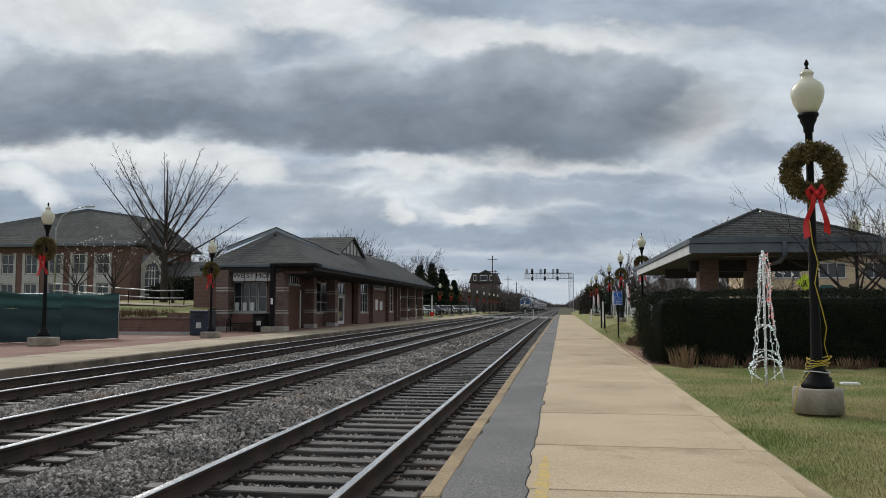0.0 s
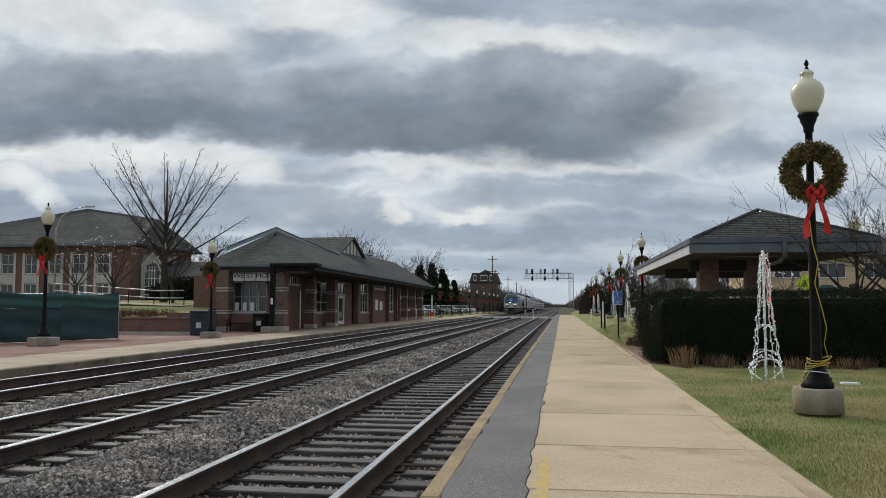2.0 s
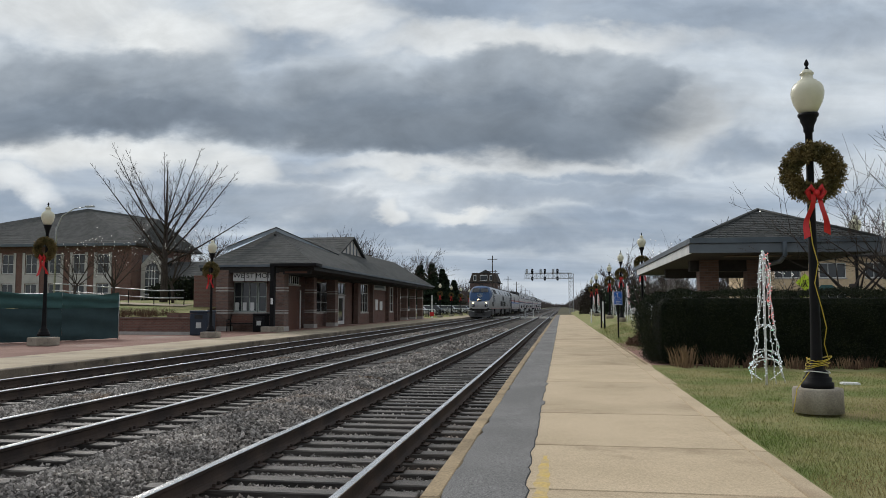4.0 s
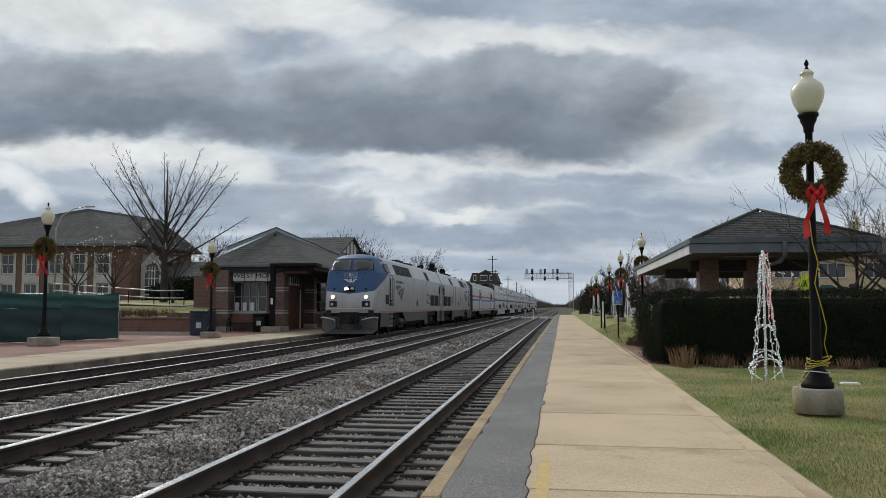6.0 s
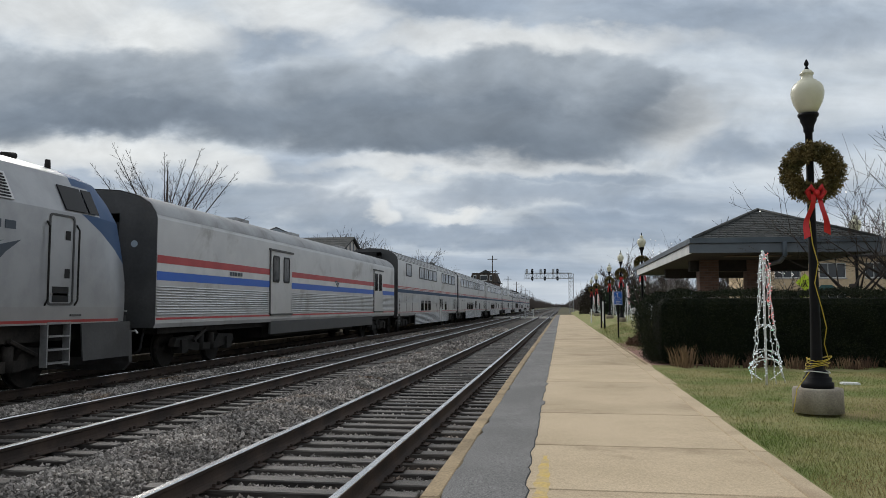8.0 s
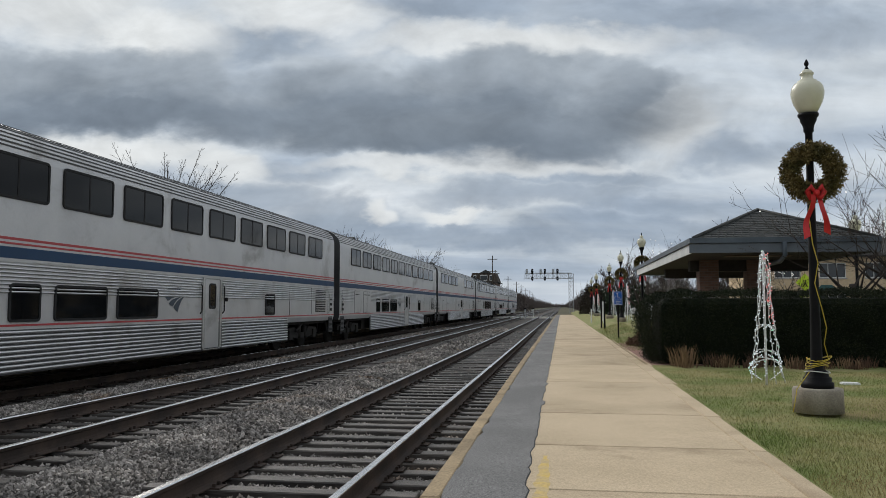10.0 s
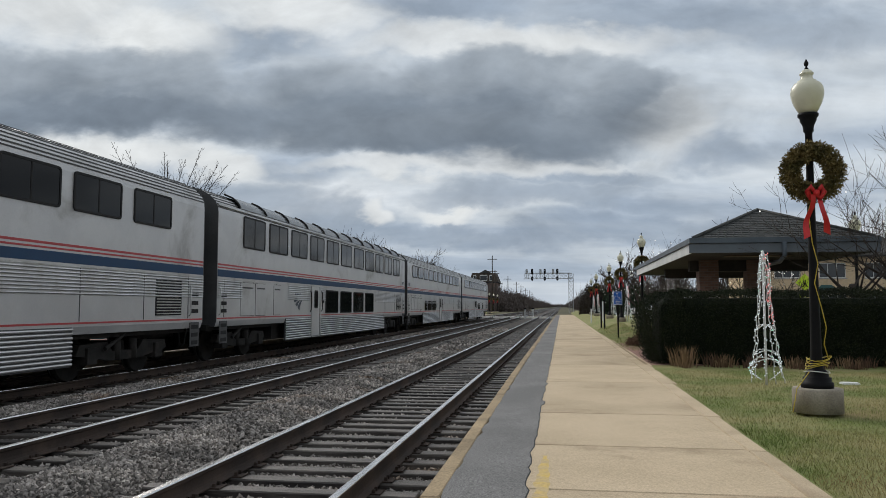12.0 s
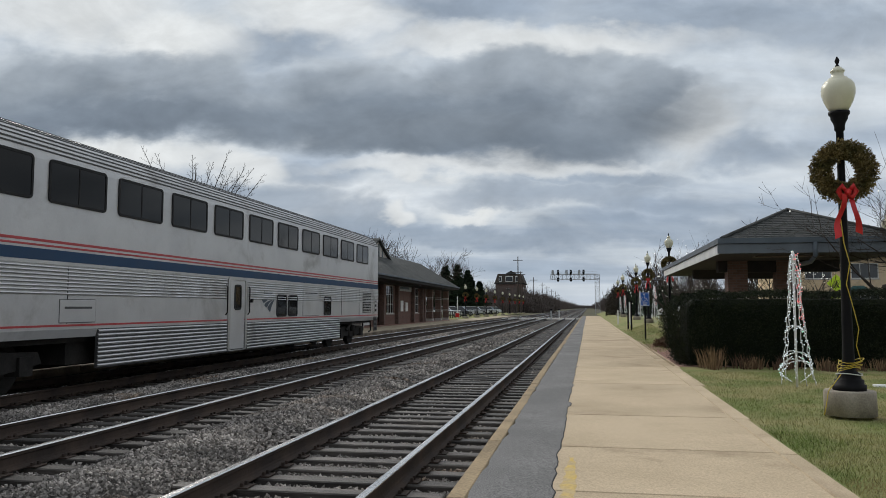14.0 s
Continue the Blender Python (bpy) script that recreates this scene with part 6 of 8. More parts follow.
def make_station():
    st = thing("station_building", "brown brick railway station with a grey shingle hip roof", "station", (0, 0, 0))
    z0, ze = 0.06, 3.55
    # walls: the recessed track front, the forward hall front, the near end, the back and the far end
    w = pierced(bmesh.new(), "y", -16.62, 0.3, 43.3, 61.4, z0, ze, [(51.6, 54.6, 1.08, 3.2), (57.1, 59.1, 0.12, 3.3)])
    part("wall", w, M["brick_red"], st)
    w = pierced(bmesh.new(), "y", -16.22, 0.3, 61.4, 76.9, z0, ze, [(62.3, 64.8, 1.0, 3.35), (72.0, 74.8, 1.0, 3.35)])
    part("wall", w, M["brick_red"], st)
    w = pierced(bmesh.new(), "x", 43.0, 0.3, -19.6, -16.62, z0, ze, [(-18.75, -16.75, 1.18, 2.9)])
    part("wall", w, M["brick"], st)
    part("wall", box(bmesh.new(), -19.6, -19.3, 43.3, 76.9, z0, ze), M["brick"], st)
    part("wall", box(bmesh.new(), -19.3, -16.55, 76.5, 76.8, z0, ze), M["brick"], st)
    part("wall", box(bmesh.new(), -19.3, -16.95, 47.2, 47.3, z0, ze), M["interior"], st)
    part("floor_slab", box(bmesh.new(), -19.3, -16.93, 43.3, 76.4, z0, 0.12), M["far_concrete"], st)
    glazed(st, "y", -16.62, 51.6, 54.6, 1.08, 3.2, 2, 3, "frame_white")
    glazed(st, "y", -16.22, 62.3, 64.8, 1.0, 3.35, 3, 3, "frame_white")
    glazed(st, "y", -16.22, 72.0, 74.8, 1.0, 3.35, 3, 3, "frame_white")
    glazed(st, "x", 43.0, -18.75, -17.32, 1.18, 2.9, 3, 2)
    glazed(st, "x", 43.0, -17.28, -16.75, 1.18, 2.9, 1, 2)
    for k in range(3):
        x = -18.55 + 0.46 * k
        part("notice", box(bmesh.new(), x - 0.12, x + 0.12, 43.06, 43.07, 1.25, 1.72), M["sign_white"], st, "white paper notice in the window")
    # the glazed door, its transom, and the dark waiting doorways
    door = part("door", ring_x([(57.15, 0.14), (59.05, 0.14), (59.05, 2.32), (57.15, 2.32)], [(57.4, 0.4), (58.8, 0.4), (58.8, 2.12), (57.4, 2.12)], -16.78, -16.66), M["frame_white"], st, "white framed glass door")
    part("pane", box(bmesh.new(), -16.73, -16.72, 57.4, 58.8, 0.4, 2.12), M["pane"], door)
    glazed(st, "y", -16.62, 57.15, 59.05, 2.4, 3.3, 2, 1, "frame_white", "transom")
    part("doorway", box(bmesh.new(), -16.61, -16.56, 45.5, 47.7, 0.1, 2.75), M["wood_door"], st, "dark wooden double door")
    glazed(st, "y", -16.42, 45.4, 47.8, 2.85, 3.42, 6, 1, "frame_white", "transom")
    part("drain_pipe", tube(bmesh.new(), (-16.2, 47.3, 0.1), (-16.2, 47.3, 2.5), 0.05, n=8), M["sign_white"], st, "white pipe")
    # brick piers with two pale stone bands each
    spots = [(-19.0, 42.35), (-15.75, 42.5), (-16.05, 48.9), (-16.05, 53.7), (-16.3, 61.3), (-16.1, 65.4), (-16.1, 71.6), (-16.1, 75.4), (-16.1, 76.6), (-16.05, 79.5), (-16.05, 84.1), (-16.05, 88.6)]
    for k, (x, y) in enumerate(spots):
        r = 0.36 if k < 2 else (0.3 if k < 4 or k > 8 else 0.2)
        pier = part("pier", box(bmesh.new(), x - r, x + r, y - r, y + r, z0, ze), M["brick"], st, "brown brick pier")
        if k < 4 or k > 8:
            for lo, hi in ((2.34, 2.42), (2.5, 2.58), (1.08, 1.16), (1.22, 1.28)):
                part("stone_band", box(bmesh.new(), x - r - 0.012, x + r + 0.012, y - r - 0.012, y + r + 0.012, lo, hi), M["limestone"], pier)
            part("plinth", soft_box(x - r - 0.05, x + r + 0.05, y - r - 0.05, y + r + 0.05, z0, 0.36, 0.02), M["limestone"], pier)
    part("knee_wall", box(bmesh.new(), -18.83, -16.52, 42.6, 42.98, z0, 1.08), M["brick"], st)
    part("wall_cap", box(bmesh.new(), -18.83, -16.52, 42.55, 42.99, 1.084, 1.15), M["limestone"], st)
    part("side_wing", box(bmesh.new(), -21.3, -19.67, 43.2, 60, 0.3, 3.3), M["brick_red"], st)
    part("end_wall", box(bmesh.new(), -19.0, -16.5, 88.4, 88.7, z0, 1.0), M["brick"], st)
    # signs
    sign = part("name_sign", box(bmesh.new(), -18.45, -16.0, 42.2, 42.27, 2.92, 3.5), M["sign_grey"], st, "pale board with dark letters")
    for k in range(1, 4):
        x = -18.45 + 0.68 * k
        part("divider", box(bmesh.new(), x - 0.02, x + 0.02, 42.185, 42.20, 2.92, 3.5), M["soffit"], sign)
    for k, word in enumerate(("WE", "ST", "MO", "NT")):
        m = Matrix.Translation((-18.11 + 0.68 * k, 42.19, 3.22)) @ Euler((radians(90), 0, 0)).to_matrix().to_4x4()
        letters("lettering", word, 0.36, M["black_iron"], sign, m @ Matrix.Diagonal((1.25, 1, 1, 1)))
    board = part("station_sign", box(bmesh.new(), -16.21, -16.15, 66.0, 71.3, 2.95, 3.5), M["sign_grey"], st, "pale board with a dark bar of writing")
    part("writing_bar", box(bmesh.new(), -16.149, -16.14, 66.8, 70.4, 3.13, 3.33), M["fascia"], board)
    for y in (67.6, 69.4):
        part("notice_case", soft_box(-16.22, -16.14, y - 0.45, y + 0.45, 1.15, 2.1 if y < 68 else 1.95, 0.02), M["sign_white"], st, "pale framed notice case")
    # roof: four slopes with a gablet at the near end and a cross gable
    E0, E1, F0, F1, EF = -13.6, -20.4, 42.0, 90.0, -14.7
    zr, xr, ya = 6.24, -17.9, 47.3
    zh = 3.82
    shingled(st, [(E0, F0, zh), (EF, F1, zh), (xr, 83.2, zr), (xr, ya, zr)], 16)
    shingled(st, [(E1, F1, zh), (E1, F0, zh), (xr, ya, zr), (xr, 83.2, zr)], 8)
    shingled(st, [(E1, F0, zh), (E0, F0, zh), (xr + 0.02, ya, zr), (xr - 0.02, ya, zr)], 16)
    shingled(st, [(EF, F1, zh), (E1, F1, zh), (xr - 0.02, 83.2, zr), (xr + 0.02, 83.2, zr)], 6)
    # raised gablet boards over the near hip
    for p, q in (((-19.45, 43.4, 4.72), (xr, ya, zr)), ((xr, ya, zr), (-16.2, 55.6, 5.02))):
        p, q = Vector(p), Vector(q)
        up, out = Vector((0, 0, 0.26)), Vector((0.1, -0.16, 0.0))
        part("barge_board", slab(bmesh.new(), [p + up + out, p + out, q + out, q + up + out], 0.07), M["barge"], st, "pale blue-grey barge board")
        part("barge_cap", slab(bmesh.new(), [p + up + out * 1.3, q + up + out * 1.3, q + up * 1.15 - out, p + up * 1.15 - out], 0.05), M["shingle"], st)
    part("gablet_ridge", slab(bmesh.new(), [Vector((xr + 0.28, ya - 0.9, zr - 0.36)), Vector((-16.3, 53.6, 4.96)), Vector((-16.3, 53.6, 5.06)), Vector((xr + 0.28, ya - 0.9, zr - 0.24))], 0.05), M["soffit"], st)
    gy, gz = 62.2, 7.1
    part("gable_wall", slab(bmesh.new(), [(-17.0, 57.9, 5.45), (-17.0, 66.5, 5.45), (-17.0, gy, gz)], 0.15), M["panel_white"], st, "white gable wall")
    half_timber = bmesh.new()
    for dy in (-1.6, -0.5, 0.5, 1.6):
        box(half_timber, -17.0, -16.95, gy + dy - 0.1, gy + dy + 0.1, 5.55, gz - 0.4 * abs(dy) - 0.15)
    part("gable_timber", half_timber, M["fascia"], st)
    for s in (-1, 1):
        q = [(-16.75, gy + s * 4.7, 5.32), (-24.5, gy + s * 4.7, 5.32), (-24.5, gy, gz + 0.08), (-16.75, gy, gz + 0.08)]
        shingled(st, q if s > 0 else [q[1], q[0], q[3], q[2]], 8, "cross_gable_slope")
    edge = bmesh.new()
    slab(edge, [(E0 + 0.09, F0 - 0.1, zh - 0.11), (EF + 0.09, F1 + 0.1, zh - 0.11), (EF + 0.09, F1 + 0.1, zh + 0.02), (E0 + 0.09, F0 - 0.1, zh + 0.02)], 0.1)
    part("gutter", edge, M["fascia"], st, "grey metal gutter")
    edge = bmesh.new()
    box(edge, E1, E0 - 0.02, F0 - 0.1, F0, zh - 0.11, zh + 0.02)
    part("gutter", edge, M["fascia"], st, "grey metal gutter")
    part("soffit", slab(bmesh.new(), [(E1 + 0.02, F0 + 0.02, zh - 0.13), (E0 - 0.03, F0 + 0.02, zh - 0.13), (EF - 0.03, F1 - 0.05, zh - 0.13), (E1 + 0.02, F1 - 0.05, zh - 0.13)], 0.18), M["soffit"], st, "eaves soffit coloured dark for shade")
    beam = bmesh.new()
    box(beam, -16.4, -15.7, 42.1, 89.5, 3.36, 3.52)
    part("eaves_beam", beam, M["soffit"], st)
    beam = bmesh.new()
    box(beam, -19.5, -13.9, 42.05, 42.5, 3.40, 3.52)
    part("eaves_beam", beam, M["soffit"], st)
    for y in (67.5, 78.5):
        part("downpipe", tube(bmesh.new(), (-14.5, y, 3.4), (-14.5, y, 3.72), 0.05, n=8), M["fascia"], st)
    # the canopy board beside the near piers, with a bar of dull red writing
    board = part("canopy_board", box(bmesh.new(), -15.4, -13.8, 41.96, 42.04, 3.28, 3.5), M["soffit"], st, "dark board with a dull red bar")
    part("writing_bar", box(bmesh.new(), -15.3, -14.0, 41.95, 41.96, 3.34, 3.44), M["wood_door"], board)
    return st


make_station()


def make_bench(at):
    b = thing("bench", "dark iron bench with slatted seat outside the station", "bench", at)
    for k in range(5):
        part("seat_slat", box(bmesh.new(), -0.85, 0.85, -0.02 - 0.09 * k, 0.05 - 0.09 * k, 0.42, 0.45), M["black_iron"], b)
    for k in range(4):
        part("back_slat", box(bmesh.new(), -0.85, 0.85, 0.07 + 0.02 * k, 0.10 + 0.02 * k, 0.50 + 0.1 * k, 0.57 + 0.1 * k), M["wood_door"], b)
    for x in (-0.85, 0.85):
        fr = bmesh.new()
        bent(fr, [(x, -0.42, 0), (x, -0.4, 0.42), (x, 0.04, 0.42), (x, 0.16, 0.92)], 0.03)
        bent(fr, [(x, 0.1, 0), (x, 0.05, 0.42)], 0.03)
        bent(fr, [(x, -0.4, 0.42), (x, -0.42, 0.64), (x, 0.08, 0.66)], 0.025)
        part("end_frame", fr, M["black_iron"], b)
    return b


def make_bin(at, key, label, h=1.15, w=0.42):
    b = thing("litter_bin", label, "litter bin", at)
    part("body", soft_box(-w, w, -w, w, 0, h - 0.14, 0.05, 2), M[key], b)
    part("lid", soft_box(-w - 0.02, w + 0.02, -w - 0.02, w + 0.02, h - 0.13, h, 0.05, 2), M[key], b)
    part("opening", box(bmesh.new(), -0.2, 0.2, -w - 0.012, -w + 0.02, h - 0.4, h - 0.22), M["rubber"], b)
    part("notice", box(bmesh.new(), -0.12, 0.14, -w - 0.008, -w + 0.02, 0.35, 0.62), M["sign_grey"], b, "pale square sticker")
    return b


make_bench((-17.6, 41.9, 0.1))
make_bin((-16.5, 41.6, 0.1), "black_iron", "black litter bin beside the station bench", 1.0, 0.35)
make_bin((-17.25, 36.0, 0.1), "blue_bin", "dark blue litter bin with a pale sticker on the pavers", 1.2, 0.45)
sq_post = thing("canopy_post", "black steel post on a concrete block outside the station", "post", (-15.62, 41.0, 0.1))
part("post", box(bmesh.new(), -0.12, 0.12, -0.12, 0.12, 0.3, 3.58), M["black_iron"], sq_post)
part("footing", soft_box(-0.55, 0.55, -0.3, 0.35, 0, 0.3, 0.03, 2), M["lamp_base"], sq_post, "pale concrete block")
part("canopy_beam", soft_box(-0.14, 2.5, -0.16, 0.9, 3.58, 3.74, 0.01), M["black_iron"], sq_post, "dark canopy beam over the post")
part("box", soft_box(-0.05, 0.07, -0.19, -0.14, 1.5, 1.85, 0.01), M["sign_white"], sq_post, "small white box")


def make_fence():
    """Temporary chain fence covered with green cloth, in sagging panels."""
    fence = thing("screen_fence", "temporary fence covered with dark green windscreen cloth", "fence", (0, 0, 0))
    pts = [(-23.4, 21.0), (-22.3, 23.8), (-21.0, 26.7), (-19.9, 29.0), (-18.85, 31.35)]
    for k, (x, y) in enumerate(pts):
        part("post", tube(bmesh.new(), (x - 0.1, y + 0.12, 0.02), (x - 0.1, y + 0.12, 2.0 + 0.05 * (4 - k)), 0.03, n=8), M["galv"], fence)
    for (xa, ya), (xb, yb) in zip(pts, pts[1:]):
        for lo, hi, key in ((1.42, 2.08, "screen_green"), (0.12, 1.42, "screen_dark")):
            bm = bmesh.new()
            rows = []
            for j in range(9):
                v = j / 8
                row = []
                for i in range(17):
                    u = i / 16
                    sag = 0.10 * math.sin(math.pi * u) if hi > 1.9 and j == 8 else 0.0
                    z = lo + (hi - lo) * v - sag * v + 0.05 * noise.noise((xa + 3 * u, 0, lo * 3))
                    wav = 0.05 * noise.noise((xa + u * 3, v * 2.2 + lo, ya)) + 0.03 * math.sin(11 * v + 3 * u + xa) * (1 + noise.noise((xa + u * 4, v, 7)))
                    row.append(bm.verts.new((xa + (xb - xa) * u + wav, ya + (yb - ya) * u - wav - 0.04, z)))
                rows.append(row)
            for p, q in zip(rows, rows[1:]):
                for i in range(16):
                    bm.faces.new((p[i], p[i + 1], q[i + 1], q[i])).smooth = True
            part("cloth", bm, M[key], fence, "green windscreen cloth")
        part("top_rail", tube(bmesh.new(), (xa - 0.1, ya + 0.12, 1.98), (xb - 0.1, yb + 0.12, 1.98), 0.02, n=6), M["galv"], fence)
    return fence


make_fence()
make_lamp((-18.2, 25.5, 0.1), scale=1.14, base="square")
make_lamp((-15.48, 33.1, 0.1), scale=1.0, base="square")
post_l = thing("bollard", "thin black iron bollard at the platform", "bollard", (-17.9, 22.3, 0.1))
part("post", lathe([(0.09, 0), (0.09, 0.08), (0.05, 0.12), (0.045, 1.1), (0.06, 1.12), (0.05, 1.2), (0.01, 1.25)], 12), M["black_iron"], post_l)

# brick plaza behind the platform edge, and the planted bank with its low wall
plaza = thing("pavement", "faded red brick paving in front of the station", "pavement", kind="structure")
part("bedding", box(bmesh.new(), -24.5, -15.01, 12, 41.9, 0.0, 0.092), M["paver"], plaza)
part("bedding", box(bmesh.new(), -16.6, -15.01, 41.9, 92, 0.0, 0.09), M["paver"], plaza)


def make_bank():
    """Lawn that rises behind the low wall."""
    xs, ys = [-90, -60, -40, -32, -26, -22, -19.7], [36.6, 40, 44, 50, 60, 100]
    verts = [(x, y, min(0.85 + 0.09 * (y - 36.6), 1.9) if y < 60 else 1.9) for y in ys for x in xs]
    n = len(xs)
    faces = [(j * n + k, j * n + k + 1, (j + 1) * n + k + 1, (j + 1) * n + k) for j in range(len(ys) - 1) for k in range(n - 1)]
    return tagged(raw("lawn", verts, faces, M["grass"]), "green and straw winter lawn rising behind a low wall", "lawn", kind="structure")


make_bank()
low_wall = thing("retaining_wall", "low red-brown brick wall with a stone cap", "wall", (0, 0, 0), kind="structure")
part("wall", box(bmesh.new(), -40, -17.75, 36.5, 36.85, 0.0, 0.86), M["brick_red"], low_wall)
part("footing", box(bmesh.new(), -40, -17.7, 36.42, 36.5, 0.0, 0.24), M["limestone"], low_wall)
part("cap", box(bmesh.new(), -40, -17.7, 36.45, 36.9, 0.864, 0.95), M["brick"], low_wall)
part("wall", box(bmesh.new(), -19.6, -19.3, 36.9, 42.3, 0.0, 1.15), M["brick_red"], low_wall)
for k_t in range(9):
    make_tuft((-23.6 + 0.40 * k_t, 37.6 + 0.5 * (k_t % 3), 0.9), 0.55, 120, 60 + k_t, "shrub", "low brown winter shrub behind the wall", 0.9)


def make_handrail():
    rail = thing("handrail", "pale pipe handrail along a sloping path", "railing", (0, 0, 0))
    for z in (0.95, 0.5):
        bm = bmesh.new()
        bent(bm, [(-33, 47, 3.0 + z - 0.95), (-29, 45.6, 2.75 + z - 0.95), (-24.5, 44.5, 2.45 + z - 0.95), (-22.4, 44.2, 2.45 + z - 0.95)], 0.035)
        part("rail", bm, M["galv"], rail)
    for x, y in ((-31, 46.3), (-28.5, 45.4), (-26.4, 44.9), (-24.5, 44.5), (-23.4, 44.35), (-22.4, 44.2)):
        part("post", tube(bmesh.new(), (x, y, 1.4), (x, y, 2.5 if x > -27 else 2.75), 0.03, n=6), M["black_iron"], rail)
    return rail


make_handrail()
path_l = tagged(raw("path", [(-34, 46.0, 1.86), (-22, 43.3, 1.50), (-22, 44.6, 1.62), (-34, 47.5, 1.9)], [(0, 1, 2, 3)], M["far_concrete"]), "pale concrete path across the lawn", "path", kind="structure")


def make_hall():
    """The large two-storey building behind the tree."""
    hall = thing("hall", "two-storey brick building with white panels and a dark hip roof", "building", (0, 0, 0))
    x0, x1, y0, y1, z0, ze = -64.0, -41.0, 70.0, 82.0, 1.5, 7.5
    holes = []
    bays = [x0 + 1.6 + 2.55 * k for k in range(8)]
    for bx in bays:
        holes.append((bx, bx + 1.25, 4.7, 6.6))
    part("wall", pierced(bmesh.new(), "x", y0, 0.35, x0, x1, 4.3, ze, holes), M["brick_red"], hall)
    part("wall", pierced(bmesh.new(), "x", y0, 0.35, x0, x1, z0, 4.3, [(bx, bx + 1.25, 1.9, 3.7) for bx in bays]), M["brick_red"], hall)
    for bx in bays:
        glazed(hall, "x", y0, bx, bx + 1.25, 4.7, 6.6, 2, 2, "frame_white")
        glazed(hall, "x", y0, bx, bx + 1.25, 1.9, 3.7, 2, 2, "frame_white")
        part("panel", box(bmesh.new(), bx - 0.3, bx + 1.55, y0 - 0.06, y0 - 0.004, 3.74, 4.58), M["panel_white"], hall, "white wall panel")
        for px in (bx - 0.3, bx + 1.27):
            part("panel", box(bmesh.new(), px, px + 0.28, y0 - 0.06, y0 - 0.004, 4.584, 6.75), M["panel_white"], hall, "white wall panel")
            part("panel", box(bmesh.new(), px, px + 0.28, y0 - 0.06, y0 - 0.004, z0, 3.736), M["panel_white"], hall, "white wall panel")
    part("wall", box(bmesh.new(), x1 - 0.35, x1, y0 + 0.35, y1, z0, ze), M["brick_red"], hall)
    for k in range(2):
        y = y0 + 2 + 4.4 * k
        part("side_window", box(bmesh.new(), x1 - 0.02, x1 + 0.03, y, y + 1.6, 4.8, 6.6), M["pane"], hall)
        part("panel", box(bmesh.new(), x1 + 0.004, x1 + 0.06, y + 1.9, y + 2.7, z0, 6.9), M["panel_white"], hall)
    part("wall", box(bmesh.new(), x0, x0 + 0.35, y0 + 0.35, y1, z0, ze), M["brick_red"], hall)
    part("wall", box(bmesh.new(), x0, x1, y1, y1 + 0.35, z0, ze), M["brick_red"], hall)
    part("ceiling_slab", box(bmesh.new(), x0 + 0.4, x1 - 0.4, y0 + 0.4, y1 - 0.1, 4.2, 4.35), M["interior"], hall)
    ex0, ex1, ey0, ey1 = x0 - 6, x1 + 1, y0 - 1, y1 + 1
    rx0, rx1, ry = -49.6, -41.6, 76.0
    shingled(hall, [(ex0, ey0, ze), (ex1, ey0, ze), (rx1, ry, 10.6), (rx0, ry, 11.85)], 14)
    shingled(hall, [(ex1, ey0, ze), (ex1, ey1, ze), (rx1, ry, 10.59), (rx1, ry, 10.6)], 10)
    shingled(hall, [(ex1, ey1, ze), (ex0, ey1, ze), (rx0, ry, 11.85), (rx1, ry, 10.6)], 2)
    shingled(hall, [(ex0, ey1, ze), (ex0, ey0, ze), (rx0, ry, 11.85), (rx0, ry, 11.84)], 2)
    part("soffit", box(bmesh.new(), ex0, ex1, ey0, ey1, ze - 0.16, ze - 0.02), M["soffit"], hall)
    part("gutter", box(bmesh.new(), ex0, ex1, ey0 - 0.08, ey0, ze - 0.2, ze + 0.05), M["fascia"], hall)
    # lower wing to the side
    part("wing_wall", box(bmesh.new(), -40.9, -36.2, 74, 84, 1.5, 4.3), M["brick_red"], hall)
    # the pale entrance gable with a tall arched window
    part("entrance_wall", slab(bmesh.new(), [(-40.8, 71.5, 1.5), (-38.4, 71.5, 1.5), (-38.4, 71.5, 5.6), (-39.6, 71.5, 6.9), (-40.8, 71.5, 5.6)], 0.3), M["panel_white"], hall, "white entrance gable")
    part("arched_window", along_y([(-40.3, 2.2), (-38.9, 2.2), (-38.9, 5.0), (-39.1, 5.5), (-39.6, 5.8), (-40.1, 5.5), (-40.3, 5.0)], 71.42, 71.49), M["pane"], hall, "tall arched window")
    for k in range(3):
        part("glazing_bar", box(bmesh.new(), -39.92 + 0.3 * k, -39.86 + 0.3 * k, 71.38, 71.418, 2.2, 5.4), M["frame_white"], hall)
    for k in range(4):
        part("glazing_bar", box(bmesh.new(), -40.3, -38.9, 71.36, 71.376, 2.6 + 0.8 * k, 2.66 + 0.8 * k), M["frame_white"], hall)
    shingled(hall, [(-40.9, 73.2, 4.3), (-35.4, 73.2, 4.3), (-37.5, 79, 6.3), (-40.9, 79, 6.3)], 8, "wing_roof")
    for k in range(3):
        part("wing_window", box(bmesh.new(), -40.4 + 1.5 * k, -39.5 + 1.5 * k, 73.95, 74.02, 2.2, 3.8), M["frame_white"], hall)
    return hall


make_hall()


